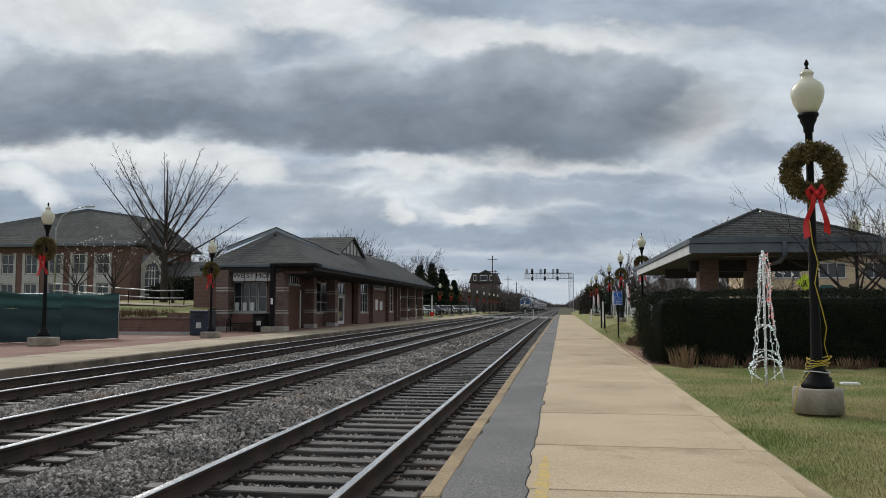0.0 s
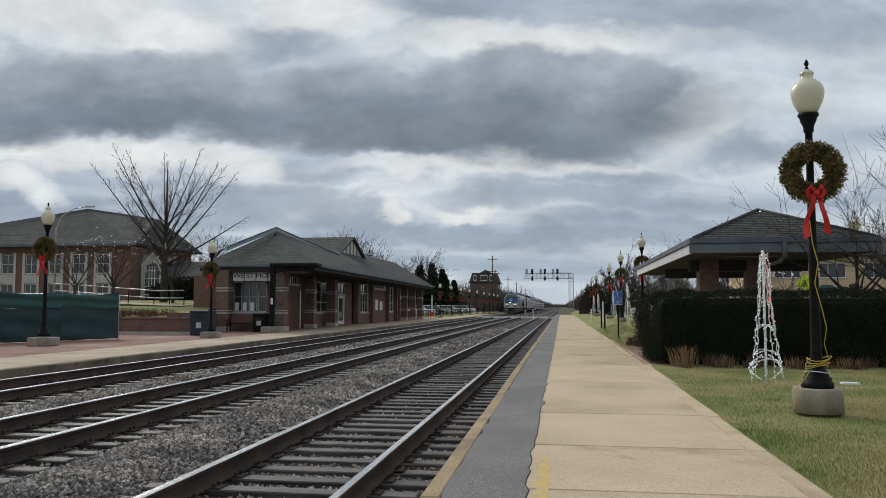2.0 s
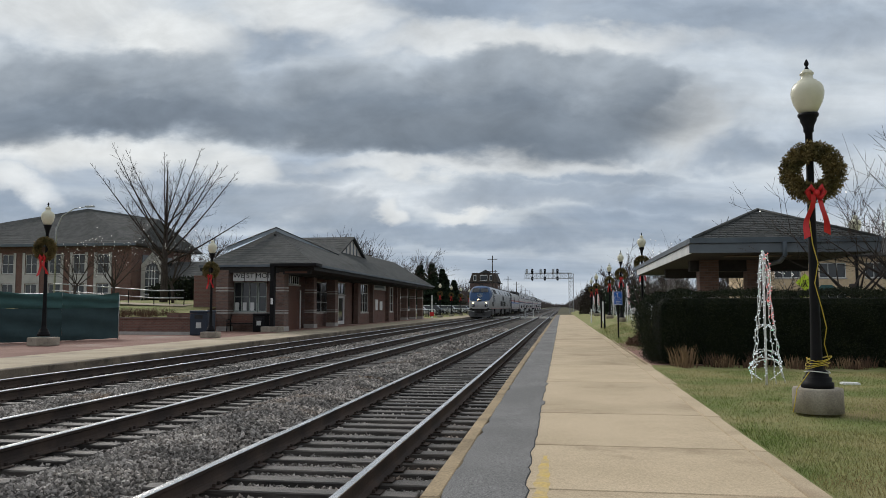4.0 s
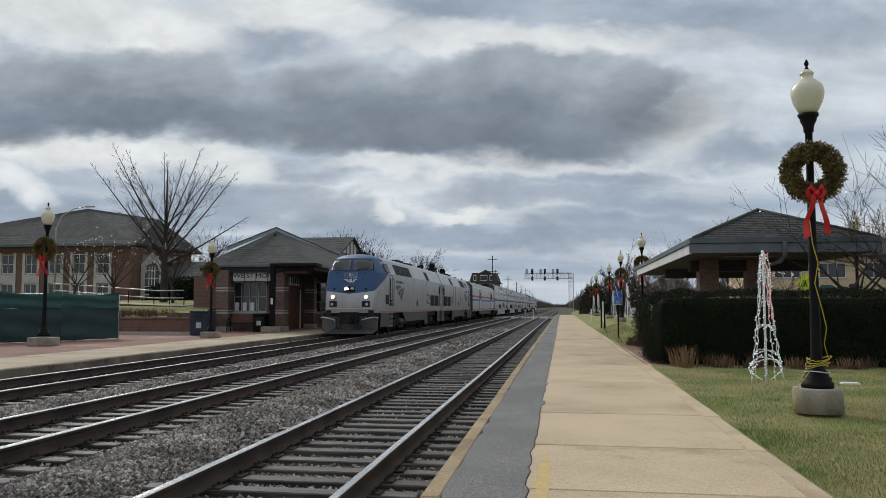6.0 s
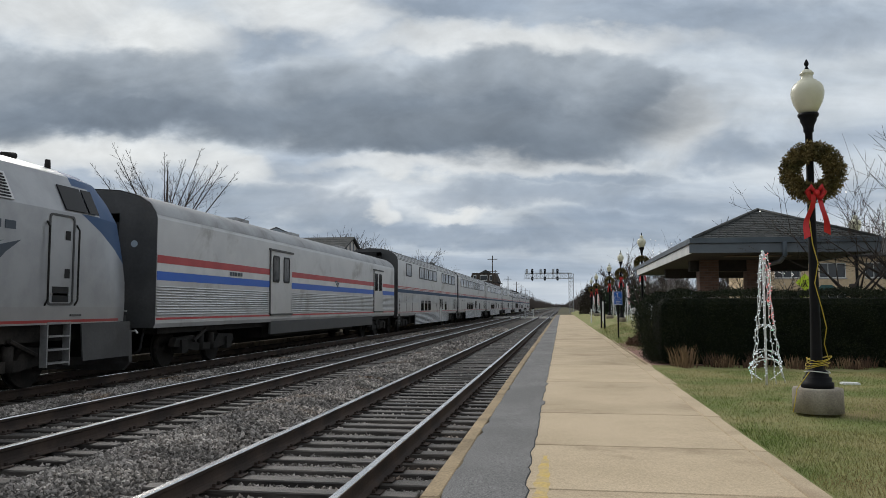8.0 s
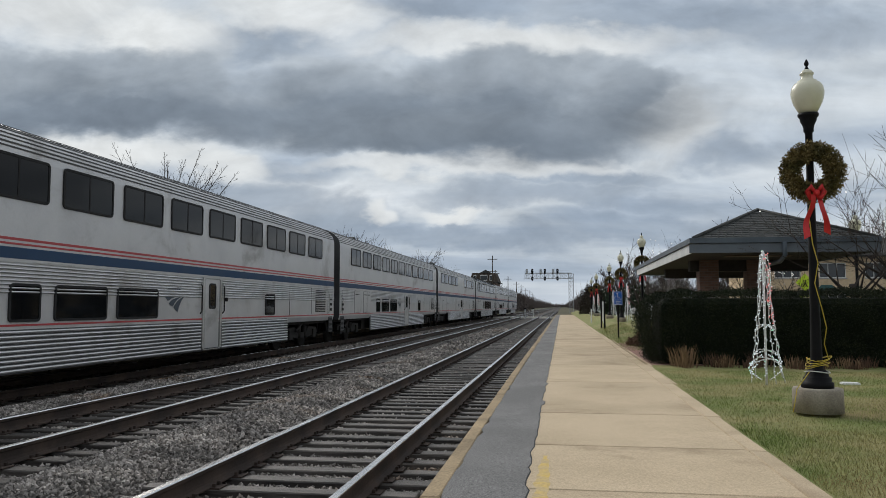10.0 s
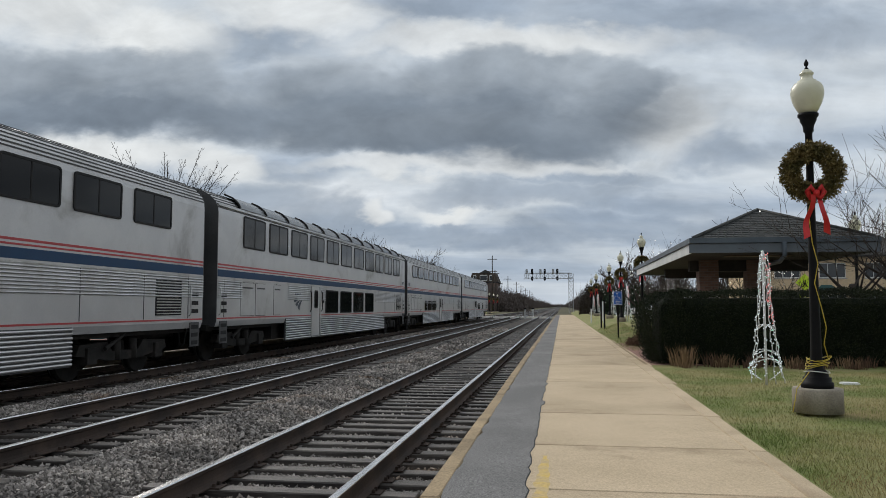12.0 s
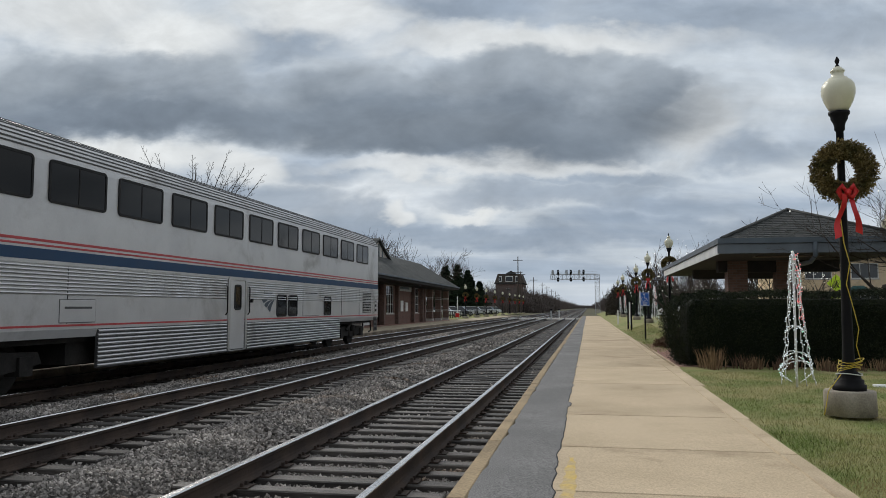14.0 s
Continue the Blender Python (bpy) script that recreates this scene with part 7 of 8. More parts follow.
def make_lawn_tree(at, height, seed):
    """A broad bare tree: one straight leader and long rising limbs set with short twigs."""
    rng = random.Random(seed)
    tree = thing("bare_tree", "large bare tree with long rising limbs on the lawn", "tree", at)
    wood, twigs = bmesh.new(), bmesh.new()
    bent(wood, [(0, 0, -0.2), (0.02, 0, 1.2), (0, 0, 3.2), (0.06, 0, 5.6), (0.02, 0.05, height * 0.93)], [0.27, 0.22, 0.19, 0.09, 0.012], 9)

    def shoots(pts, count, reach):
        """Side twigs along a limb, longest in its middle, each with a few finer ones."""
        for k in range(count):
            t = 0.16 + 0.82 * (k + rng.random() * 0.7) / count
            f_seg = t * (len(pts) - 1)
            j = min(int(f_seg), len(pts) - 2)
            base = pts[j].lerp(pts[j + 1], f_seg - j)
            run = (pts[j + 1] - pts[j]).normalized()
            side = run.cross(Vector((rng.uniform(-1, 1), rng.uniform(-1, 1), rng.uniform(-1, 1)))).normalized()
            way = (run * 0.8 + side * 0.7).normalized()
            size = reach * (1.15 - 0.98 * t) * rng.uniform(0.45, 1.15)
            mid = base + way * size * 0.5
            tip = mid + (way + Vector((0, 0, 0.2))).normalized() * size * 0.5
            bent(twigs, [base, mid, tip], [0.009, 0.0075, 0.005], 4)
            for q in range(rng.randint(2, 4)):
                root = base.lerp(tip, rng.uniform(0.25, 0.9))
                off = way.cross(Vector((rng.uniform(-1, 1), rng.uniform(-1, 1), rng.uniform(-1, 1)))).normalized()
                end = root + (way + off * 0.9 + Vector((0, 0, 0.2))).normalized() * size * rng.uniform(0.25, 0.5)
                bent(twigs, [root, root.lerp(end, 0.5) + Vector((0, 0, 0.02)), end], [0.006, 0.005, 0.004], 3)

    shoots([Vector((0, 0, 4.0)), Vector((0.06, 0, 5.6)), Vector((0.02, 0.05, height * 0.93))], 26, 1.7)
    for k in range(19):
        t = k / 18
        a = 2.4 * k + rng.uniform(-0.3, 0.3)
        out = Vector((math.cos(a), math.sin(a), 0))
        z0 = 2.5 + 2.9 * t
        reach = (5.6 - 2.9 * t) * rng.uniform(0.85, 1.1)
        rise = (height - z0) * rng.uniform(0.72, 0.98) if k > 2 else 2.6 + rng.uniform(0, 1.2)
        start = Vector((0, 0, z0))
        wob = out.cross(Vector((0, 0, 1))) * rng.uniform(-0.35, 0.35)
        pts = [start, start + out * reach * 0.29 + Vector((0, 0, rise * 0.25)), start + out * reach * 0.56 + wob * 0.7 + Vector((0, 0, rise * 0.53)), start + out * reach * 0.79 + wob + Vector((0, 0, rise * 0.78)), start + out * reach + wob + Vector((0, 0, rise))]
        r = 0.075 - 0.03 * t
        bent(wood, pts, [r, r * 0.78, r * 0.55, r * 0.34, 0.009], 6)
        shoots(pts, 24, 1.6)
    part("trunk", wood, M["bark"], tree)
    part("crown", twigs, M["twig"], tree, "bare leafless crown")


make_lawn_tree((-25.75, 48.0, 1.7), 10.2, 21)
make_tree((-26.6, 43.5, 1.4), 4.6, 5, "small bare tree wrapped with white string lights", limbs=8, trunk=0.08, clear=0.35, spread=42, depth=3, lean=1.0, lights=60)
make_tree((-30.5, 45.5, 1.6), 4.2, 6, "small bare tree hung with string lights", limbs=8, trunk=0.07, clear=0.3, spread=44, depth=3, lean=1.1, lights=40)
make_tree((-24.6, 47.0, 1.7), 5.6, 7, "bare tree hung with loops of white lights", limbs=9, trunk=0.09, clear=0.25, spread=44, depth=3, lean=1.0, lights=60)


def make_bush(name, at, size, seed, key, label, count=5000, leaf=0.12, category="bush"):
    rng = np.random.default_rng(seed)
    d = rng.normal(size=(count, 3))
    d /= np.linalg.norm(d, axis=1)[:, None]
    d[:, 2] = np.abs(d[:, 2]) * 1.0
    lump = np.array([1 + 0.35 * noise.noise((p[0] * 2.3 + seed, p[1] * 2.3, p[2] * 2.3)) for p in d])
    pts = d * np.array(size) * (lump * rng.uniform(0.72, 1.02, count))[:, None]
    v, f = leaf_cloud(pts, d, leaf, rng)
    ob = raw(name, v.tolist(), f.tolist(), M[key])
    ob.location = at
    return tagged(ob, label, category, kind="stuff")


make_bush("evergreen_bush", (-26.6, 52.5, 1.7), (3.0, 1.5, 1.7), 3, "hedge_leaf", "row of dark evergreen bushes on the lawn", 9000, 0.22)
box_sign = thing("wall_sign", "white box sign on a pole beside the fence", "sign", (-30.5, 34.0, 0))
part("pole", tube(bmesh.new(), (0.5, 0, 0), (0.5, 0, 4.2), 0.07, n=8), M["black_iron"], box_sign)
part("panel", soft_box(-0.6, 0.55, -0.1, 0.1, 3.1, 3.9, 0.03), M["sign_white"], box_sign)
cobra = thing("road_lamp", "tall grey road lamp with a curved arm", "street lamp", (-42.0, 60.0, 1.5))
bm_c = bmesh.new()
bent(bm_c, [(0, 0, 0), (0, 0, 6.5), (0.5, 0, 7.6), (1.6, 0, 8.2), (2.8, 0, 8.35)], [0.09, 0.07, 0.05, 0.04, 0.03])
part("pole", bm_c, M["galv"], cobra)
part("head", soft_box(2.6, 3.4, -0.14, 0.14, 8.28, 8.42, 0.04), M["galv"], cobra)


# ---- platform side with the shelter ----
def make_lawn():
    xs = [1.78, 2.3, 3, 4, 6, 9, 14, 25, 60]
    ys = [-12, 0, 6, 10, 14, 18, 24, 30, 38, 46, 60, 80, 110, 170]
    verts = []
    for y in ys:
        for x in xs:
            rise = 0.155 + 0.02 * noise.noise((x, y * 0.5, 0)) + (0.38 * min(max((y - 30) / 14, 0), 1) * min(max((x - 1.9) / 1.2, 0), 1))
            verts.append((x, y, rise))
    n = len(xs)
    faces = [(j * n + k, j * n + k + 1, (j + 1) * n + k + 1, (j + 1) * n + k) for j in range(len(ys) - 1) for k in range(n - 1)]
    return tagged(raw("lawn", verts, faces, M["grass"]), "worn green and straw winter grass beside the platform", "lawn", kind="structure")


make_lawn()


def make_blades():
    rng = np.random.default_rng(12)
    at = []
    for y0, y1, x1, count in ((5.0, 9.0, 4.6, 26000), (9.0, 17.0, 7.5, 42000), (24, 45, 3.4, 9000)):
        at.append(np.stack([rng.uniform(1.87, x1, count), rng.uniform(y0, y1, count)], 1))
    at = np.concatenate(at)
    c = len(at)
    h = rng.uniform(0.015, 0.05, c) * (1 + (at[:, 1] > 20) * 1.2)
    z = np.where(at[:, 1] > 24, 0.155 + 0.38 * np.clip((at[:, 1] - 30) / 14, 0, 1) * np.clip((at[:, 0] - 1.9) / 1.2, 0, 1), 0.152)
    a = rng.uniform(0, 6.283, c)
    w = 0.004
    tip = np.stack([at[:, 0] + np.cos(a + 1) * h * 0.7, at[:, 1] + np.sin(a + 1) * h * 0.7, z + h], 1)
    p = np.stack([at[:, 0] - np.cos(a) * w, at[:, 1] - np.sin(a) * w, z - 0.01], 1)
    q = np.stack([at[:, 0] + np.cos(a) * w, at[:, 1] + np.sin(a) * w, z - 0.01], 1)
    verts = np.stack([p, q, tip], 1).reshape(-1, 3)
    return tagged(raw("grass_blades", verts.tolist(), np.arange(3 * c).reshape(-1, 3).tolist(), M["blade"]), "short mixed green and straw grass blades", "grass", kind="stuff")


make_blades()
make_hedge()
rng_t = random.Random(2)
for k_t in range(20):
    x_t = 2.45 + 0.38 * k_t + rng_t.uniform(-0.2, 0.2)
    tall = 0.5 if k_t in (0, 1) else rng_t.uniform(0.16, 0.40)
    make_tuft((x_t, 17.95 + rng_t.uniform(-0.3, 0.3), 0.14), tall, 70, 100 + k_t, "dry_grass" if k_t % 3 == 0 or k_t < 2 else "shrub", "tuft of dry russet ornamental grass beside the hedge", 0.55)
make_bush("winter_shrub", (3.0, 27.2, 0.12), (0.75, 1.2, 0.62), 11, "shrub", "brown twiggy winter shrub beside the hedge", 4000, 0.10, "shrub")
make_lamp((3.1, 10.3, 0.19), cord=True, seed=3, scale=0.985)
for y_l, x_l in ((38, 3.78), (50, 3.68), (64, 3.8), (82, 3.55), (97, 3.6)):
    make_lamp((x_l, y_l, 0.5), seed=4)
plug = solid("ground_spotlight", soft_box(4.72, 5.0, 14.3, 14.5, 0.13, 0.19, 0.02, 2), M["sign_white"], "small white ground spotlight lying on the grass", "light")
pav = thing("pavement", "red brick pavers beside the platform", "pavement", kind="structure")
paver_me = mesh_of("paver", soft_box(-0.1, 0.1, -0.05, 0.05, -0.06, 0.0, 0.006), M["paver"])
rng_p = random.Random(5)
for j in range(26):
    for i in range(6):
        piece("paver", paver_me, pav, (2.02 + 0.205 * i, 18.6 + 0.42 * j, 0.168 + rng_p.uniform(-0.004, 0.004)), 0, (1, 4.0, 1))
pav_edge = part("edging", box(bmesh.new(), 1.86, 1.91, 18.4, 29.5, 0.0, 0.185), M["edge"], pav)


def make_light_tree():
    """A wire frame of hanging LED strands on a pole."""
    deco = thing("light_sculpture", "white wire holiday frame strung with small led lights", "holiday decoration", (3.43, 14.1, 0.13))
    part("pole", tube(bmesh.new(), (0, 0, 0), (0, 0, 2.3), 0.02, n=8), M["sign_white"], deco)
    rng = random.Random(7)
    strands = []
    for s, reach in ((-1, 0.27), (1, 0.31), (-1, 0.18), (1, 0.20), (-1, 0.06), (1, 0.1)):
        dy = rng.uniform(-0.22, 0.22)
        foot = rng.uniform(0.0, 0.25)
        pts = []
        for k in range(28):
            t = k / 27
            out = reach * (0.22 + 0.78 * t ** 1.6) * min(1, t * 7 + 0.1)
            pts.append((s * out + 0.012 * math.sin(k * 1.7), dy * t + 0.01 * math.cos(k * 2.1), 2.3 - (2.25 - foot) * t + 0.02 * math.sin(k * 2.3)))
        strands.append(pts)
    for z, r in ((1.05, 0.14), (0.62, 0.2), (0.48, 0.22)):
        strands.append([(r * math.cos(a * 0.45) * 1.0, r * math.sin(a * 0.45), z - 0.10 * abs(math.cos(a * 0.45)) ** 2) for a in range(15)])
    for s in (-1, 1):
        strands.append([(s * (0.06 + 0.20 * math.sin(3.14 * k / 13)), 0.05, 0.52 - 0.42 * k / 13) for k in range(14)])
        strands.append([(s * (0.05 + 0.05 * math.sin(3.14 * k / 13)), -0.06, 2.25 - 0.9 * k / 13) for k in range(14)])
    for pts in strands:
        wire = bmesh.new()
        bent(wire, pts, 0.008, 5)
        st = part("strand", wire, M["white_cord"], deco)
        groups = {"bulb_cool": bmesh.new(), "bulb_red": bmesh.new(), "bulb_green": bmesh.new()}
        for p, q in zip(pts, pts[1:]):
            for t in (0.0, 0.5):
                if rng.random() < 0.3:
                    continue
                c = Vector(p).lerp(Vector(q), t) + Vector((rng.uniform(-0.02, 0.02), rng.uniform(-0.02, 0.02), rng.uniform(-0.01, 0.01)))
                key = "bulb_red" if p[2] > 1.1 and p[0] > 0 and rng.random() < 0.5 else ("bulb_green" if rng.random() < 0.06 else "bulb_cool")
                bmesh.ops.create_icosphere(groups[key], subdivisions=1, radius=0.0115, matrix=Matrix.Translation(c))
        for key, bm in groups.items():
            if len(bm.verts):
                tagged(part("led_light", bm, M[key], st), kind="stuff")
            else:
                bm.free()
    return deco


light_frame = make_light_tree()
for x_d, y_d in ((4.1, 50.5), (4.15, 65.0), (3.75, 83.0), (3.9, 98.0)):
    copy_thing(light_frame, pose(x_d, y_d, 0.5))


def make_shelter():
    sh = thing("platform_shelter", "open platform shelter with a grey shingle hip roof on brick pillars", "shelter", (0, 0, 0))
    x0, x1, y0, y1, ze, zr = 3.50, 8.03, 21.6, 36.9, 3.28, 4.32
    xm, r0, r1 = 5.78, 24.2, 34.3
    shingled(sh, [(x0, y0, ze), (x1, y0, ze), (xm + 0.02, r0, zr), (xm - 0.02, r0, zr)], 16, tab=0.2)
    shingled(sh, [(x0, y1, ze), (x0, y0, ze), (xm, r0, zr), (xm, r1, zr)], 12)
    shingled(sh, [(x1, y0, ze), (x1, y1, ze), (xm, r1, zr), (xm, r0, zr)], 6)
    shingled(sh, [(x1, y1, ze), (x0, y1, ze), (xm - 0.02, r1, zr), (xm + 0.02, r1, zr)], 4)
    for a, b in (((x0, y0), (xm, r0)), ((x1, y0), (xm, r0))):
        cap = bmesh.new()
        bent(cap, [(a[0], a[1], ze + 0.03), (b[0], b[1], zr + 0.03)], 0.05, 5)
        part("hip_cap", cap, M["shingle"], sh)
    for name, q in (("gutter", 0), ("fascia", 1)):
        for (xa, xb, ya, yb) in ((x0 - 0.12, x1 + 0.12, y0 - 0.12, y0), (x0 - 0.12, x1 + 0.12, y1, y1 + 0.12), (x0 - 0.12, x0, y0, y1), (x1, x1 + 0.12, y0, y1)):
            d = 0.05 if q else 0.0
            lo, hi = (ze - 0.38, ze - 0.13) if q else (ze - 0.12, ze + 0.02)
            bm = box(bmesh.new(), xa + d * (xb - xa < 1), xb - d * (xb - xa < 1), ya + d * (yb - ya < 1), yb - d * (yb - ya < 1), lo, hi)
            part(name, bm, M["fascia" if not q else ("fascia_white" if xa < 4 and yb - ya > 2 else "fascia_light")], sh, "blue-grey metal eaves")
    part("soffit", box(bmesh.new(), x0 + 0.01, x1 - 0.01, y0 + 0.01, y1 - 0.01, ze - 0.36, ze - 0.30), M["soffit"], sh, "timber soffit coloured dark for shade")
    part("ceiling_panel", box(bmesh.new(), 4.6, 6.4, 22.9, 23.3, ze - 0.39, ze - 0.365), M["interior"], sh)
    for px, py in ((4.55, 25.6), (5.98, 25.6), (5.60, 31.5)):
        pil = part("pillar", box(bmesh.new(), px - 0.29, px + 0.29, py - 0.29, py + 0.29, 0.1, ze - 0.36), M["brick"], sh, "brick pillar")
        part("stone_band", box(bmesh.new(), px - 0.31, px + 0.31, py - 0.31, py + 0.31, 1.75, 1.84), M["limestone"], pil)
    part("beam", box(bmesh.new(), 4.0, 7.5, 25.4, 25.8, 2.58, ze - 0.362), M["soffit"], sh)
    part("beam", box(bmesh.new(), 4.0, 7.5, 31.3, 31.7, 2.58, ze - 0.362), M["soffit"], sh)
    pipe = bmesh.new()
    bent(pipe, [(5.78, 21.5, ze - 0.1), (5.78, 21.48, ze - 0.45), (5.74, 21.8, ze - 0.6), (5.55, 22.7, ze - 0.66)], 0.06, 8)
    part("downpipe", pipe, M["fascia"], sh)
    part("floor_slab", box(bmesh.new(), 3.4, 8.2, 21.4, 37.0, 0.0, 0.17), M["concrete"], sh)
    return sh


make_shelter()


def make_access_sign():
    s = thing("parking_sign", "blue accessible parking sign on a dark post", "sign", (2.3, 33.1, 0.13))
    part("post", box(bmesh.new(), -0.03, 0.03, -0.02, 0.02, 0, 1.98), M["black_iron"], s)
    plate = part("plate", soft_box(-0.18, 0.18, -0.035, -0.022, 1.42, 1.97, 0.004), M["sign_blue"], s)
    part("border", ring_x(rounded(-0.17, 0.17, 1.43, 1.96, 0.03), rounded(-0.155, 0.155, 1.445, 1.945, 0.025), -0.001, 0.001), M["sign_white"], plate).matrix_basis = pose(0, -0.038, 0, 0, 0, 90)
    sym = bmesh.new()
    bmesh.ops.create_icosphere(sym, subdivisions=1, radius=0.03, matrix=Matrix.Translation((-0.03, -0.04, 1.89)) @ Matrix.Diagonal((1, 0.2, 1, 1)))
    bent(sym, [(-0.03, -0.04, 1.85), (-0.02, -0.04, 1.74), (0.06, -0.04, 1.73), (0.09, -0.04, 1.64), (0.12, -0.04, 1.65)], 0.012, 4)
    bent(sym, [(-0.05 + 0.085 * math.cos(radians(a)), -0.04, 1.70 + 0.085 * math.sin(radians(a))) for a in range(110, 350, 20)], 0.011, 4)
    part("wheelchair_symbol", sym, M["sign_white"], plate)
    part("writing_bar", box(bmesh.new(), -0.1, 0.1, -0.04, -0.035, 1.53, 1.56), M["sign_white"], plate)
    part("writing_bar", box(bmesh.new(), -0.07, 0.07, -0.04, -0.035, 1.48, 1.505), M["sign_white"], plate)
    return s


make_access_sign()
for x_p, y_p, h_p, key_p in ((2.25, 46, 1.9, "black_iron"), (2.3, 43.5, 1.7, "black_iron"), (2.2, 60, 1.15, "sign_white"), (2.7, 52, 1.6, "sign_white"), (2.9, 57, 1.7, "sign_white")):
    post = thing("marker_post", "slim %s post in the grass" % ("dark metal" if key_p == "black_iron" else "white"), "post", (x_p, y_p, 0.15))
    part("post", soft_box(-0.045, 0.045, -0.03, 0.03, -0.05, h_p, 0.01), M[key_p], post)


def make_car(at, key, turn, label, tall=1.45, pickup=False):
    car = thing("parked_car", label, "car", at, "parked cars", turn=turn)
    L, W = (5.4, 1.9) if pickup else (4.5, 1.8)
    body = [(-L / 2, 0.35), (-L / 2, 0.75), (-L / 2 + 0.2, 0.95), (L / 2 - 1.3, 0.95), (L / 2 - 0.15, 0.82), (L / 2, 0.6), (L / 2, 0.35)]
    bm = along_x(body, -W / 2, W / 2)
    bmesh.ops.bevel(bm, geom=bm.edges[:], offset=0.06, segments=2, affect="EDGES")
    part("body", bm, M[key], car)
    cab = [(-L / 2 + (2.0 if pickup else 0.25), 0.94), (-L / 2 + (2.15 if pickup else 0.8), tall), (L / 2 - 2.2, tall), (L / 2 - 1.35, 0.94)]
    bm = along_x(cab, -W / 2 + 0.12, W / 2 - 0.12)
    for v in bm.verts:
        if v.co.z > 1.2:
            v.co.x *= 0.86
    part("windows", bm, M["pane"], car)
    top = [(-L / 2 + (2.15 if pickup else 0.8), tall - 0.02), (-L / 2 + (2.3 if pickup else 1.0), tall + 0.05), (L / 2 - 2.35, tall + 0.05), (L / 2 - 2.2, tall - 0.02)]
    part("roof", along_x(top, -W / 2 + 0.22, W / 2 - 0.22), M[key], car)
    for sx in (-1, 1):
        for y in (-L / 2 + 0.85, L / 2 - 0.85):
            wheel = part("wheel", tube(bmesh.new(), (sx * (W / 2 - 0.2), y, 0.32), (sx * (W / 2 + 0.01), y, 0.32), 0.32, n=18), M["rubber"], car)
            part("rim", tube(bmesh.new(), (sx * (W / 2 - 0.1), y, 0.32), (sx * (W / 2 + 0.02), y, 0.32), 0.2, n=12), M["galv"], wheel)
        part("headlight", box(bmesh.new(), sx * W / 2 * 0.72 - 0.18, sx * W / 2 * 0.72 + 0.18, L / 2 - 0.08, L / 2 + 0.005, 0.6, 0.74), M["sign_white"], car)
    return car


lot = tagged(raw("road", [(6, 44, 0.56), (60, 44, 0.56), (60, 64, 0.58), (6, 64, 0.58)], [(0, 1, 2, 3)], M["asphalt_road"]), "grey asphalt parking lot behind the shelter", "parking lot", kind="structure")
make_car((6.8, 50, 0.58), "car_white", 1.57, "white car parked behind the shelter")
make_car((12.1, 49, 0.58), "car_grey", 0.4, "grey pickup truck parked by the road", 1.72, True)
make_car((8.2, 54, 0.58), "car_red", 1.5, "dark red car parked in the lot")
make_car((7.6, 62, 0.58), "car_white", 1.6, "white car parked at the far end")


def make_apartments():
    ap = thing("apartment_building", "two-storey tan brick apartment building with white windows", "building", (0, 0, 0))
    x0, x1, y0, z0, ze = 15.8, 52.0, 66.0, 0.5, 5.5
    bays = [16.9 + 3.4 * k for k in range(10)]
    hi = [(b, b + 2.0, 3.75, 4.95) for b in bays]
    lo = [(b, b + 2.0, 1.15, 2.45) for b in bays]
    part("wall", pierced(bmesh.new(), "x", y0, 0.35, x0, x1, 3.1, ze, hi), M["brick_tan"], ap)
    part("wall", pierced(bmesh.new(), "x", y0, 0.35, x0, x1, z0, 3.1, lo), M["brick_tan"], ap)
    for a, b, l, h in hi + lo:
        glazed(ap, "x", y0, a, b, l, h, 3, 1, "frame_white")
    part("wall", box(bmesh.new(), x0, x0 + 0.35, y0 + 0.35, y0 + 12, z0, ze), M["brick_tan"], ap)
    part("wall", box(bmesh.new(), x0 + 0.4, x1, y0 + 3, y0 + 3.2, z0, ze), M["interior"], ap)
    shingled(ap, [(x0 - 0.6, y0 - 0.7, ze), (x1, y0 - 0.7, ze), (x1, y0 + 6, 7.4), (x0 + 4, y0 + 6, 7.4)], 8)
    shingled(ap, [(x0 - 0.6, y0 + 12.7, ze), (x0 - 0.6, y0 - 0.7, ze), (x0 + 4, y0 + 6, 7.4), (x0 + 4, y0 + 6.01, 7.4)], 5)
    aw = bmesh.new()
    bent(aw, [(19.9, 65.4, 2.55), (20.3, 65.3, 2.95), (20.9, 65.3, 2.95), (21.3, 65.4, 2.55)], 0.25, 6)
    part("awning", aw, M["screen_green"], ap, "small green door awning")
    return ap


make_apartments()
ped = thing("crossing_sign", "yellow-green diamond pedestrian sign on a post", "sign", (12.35, 42.5, 0.4))
part("post", box(bmesh.new(), -0.03, 0.03, -0.03, 0.03, 0, 2.75), M["galv"], ped)
dia = part("plate", slab(bmesh.new(), [(0, -0.05, 1.85), (0.46, -0.05, 2.31), (0, -0.05, 2.77), (-0.46, -0.05, 2.31)], 0.01), M["sign_yellow"], ped)
walker = bmesh.new()
bent(walker, [(0.02, -0.06, 2.45), (0.0, -0.06, 2.28), (-0.12, -0.06, 2.08)], 0.035, 4)
bent(walker, [(0.0, -0.06, 2.28), (0.12, -0.06, 2.08)], 0.03, 4)
part("black_mark", walker, M["black_iron"], dia)
part("arrow_plate", slab(bmesh.new(), [(-0.3, -0.05, 1.55), (0.3, -0.05, 1.55), (0.3, -0.05, 1.83), (-0.3, -0.05, 1.83)], 0.01), M["sign_yellow"], ped)
make_lamp((11.2, 32.0, 0.2), wreath=False, scale=1.1, label="black iron street lamp with a milky globe by the parking lot")
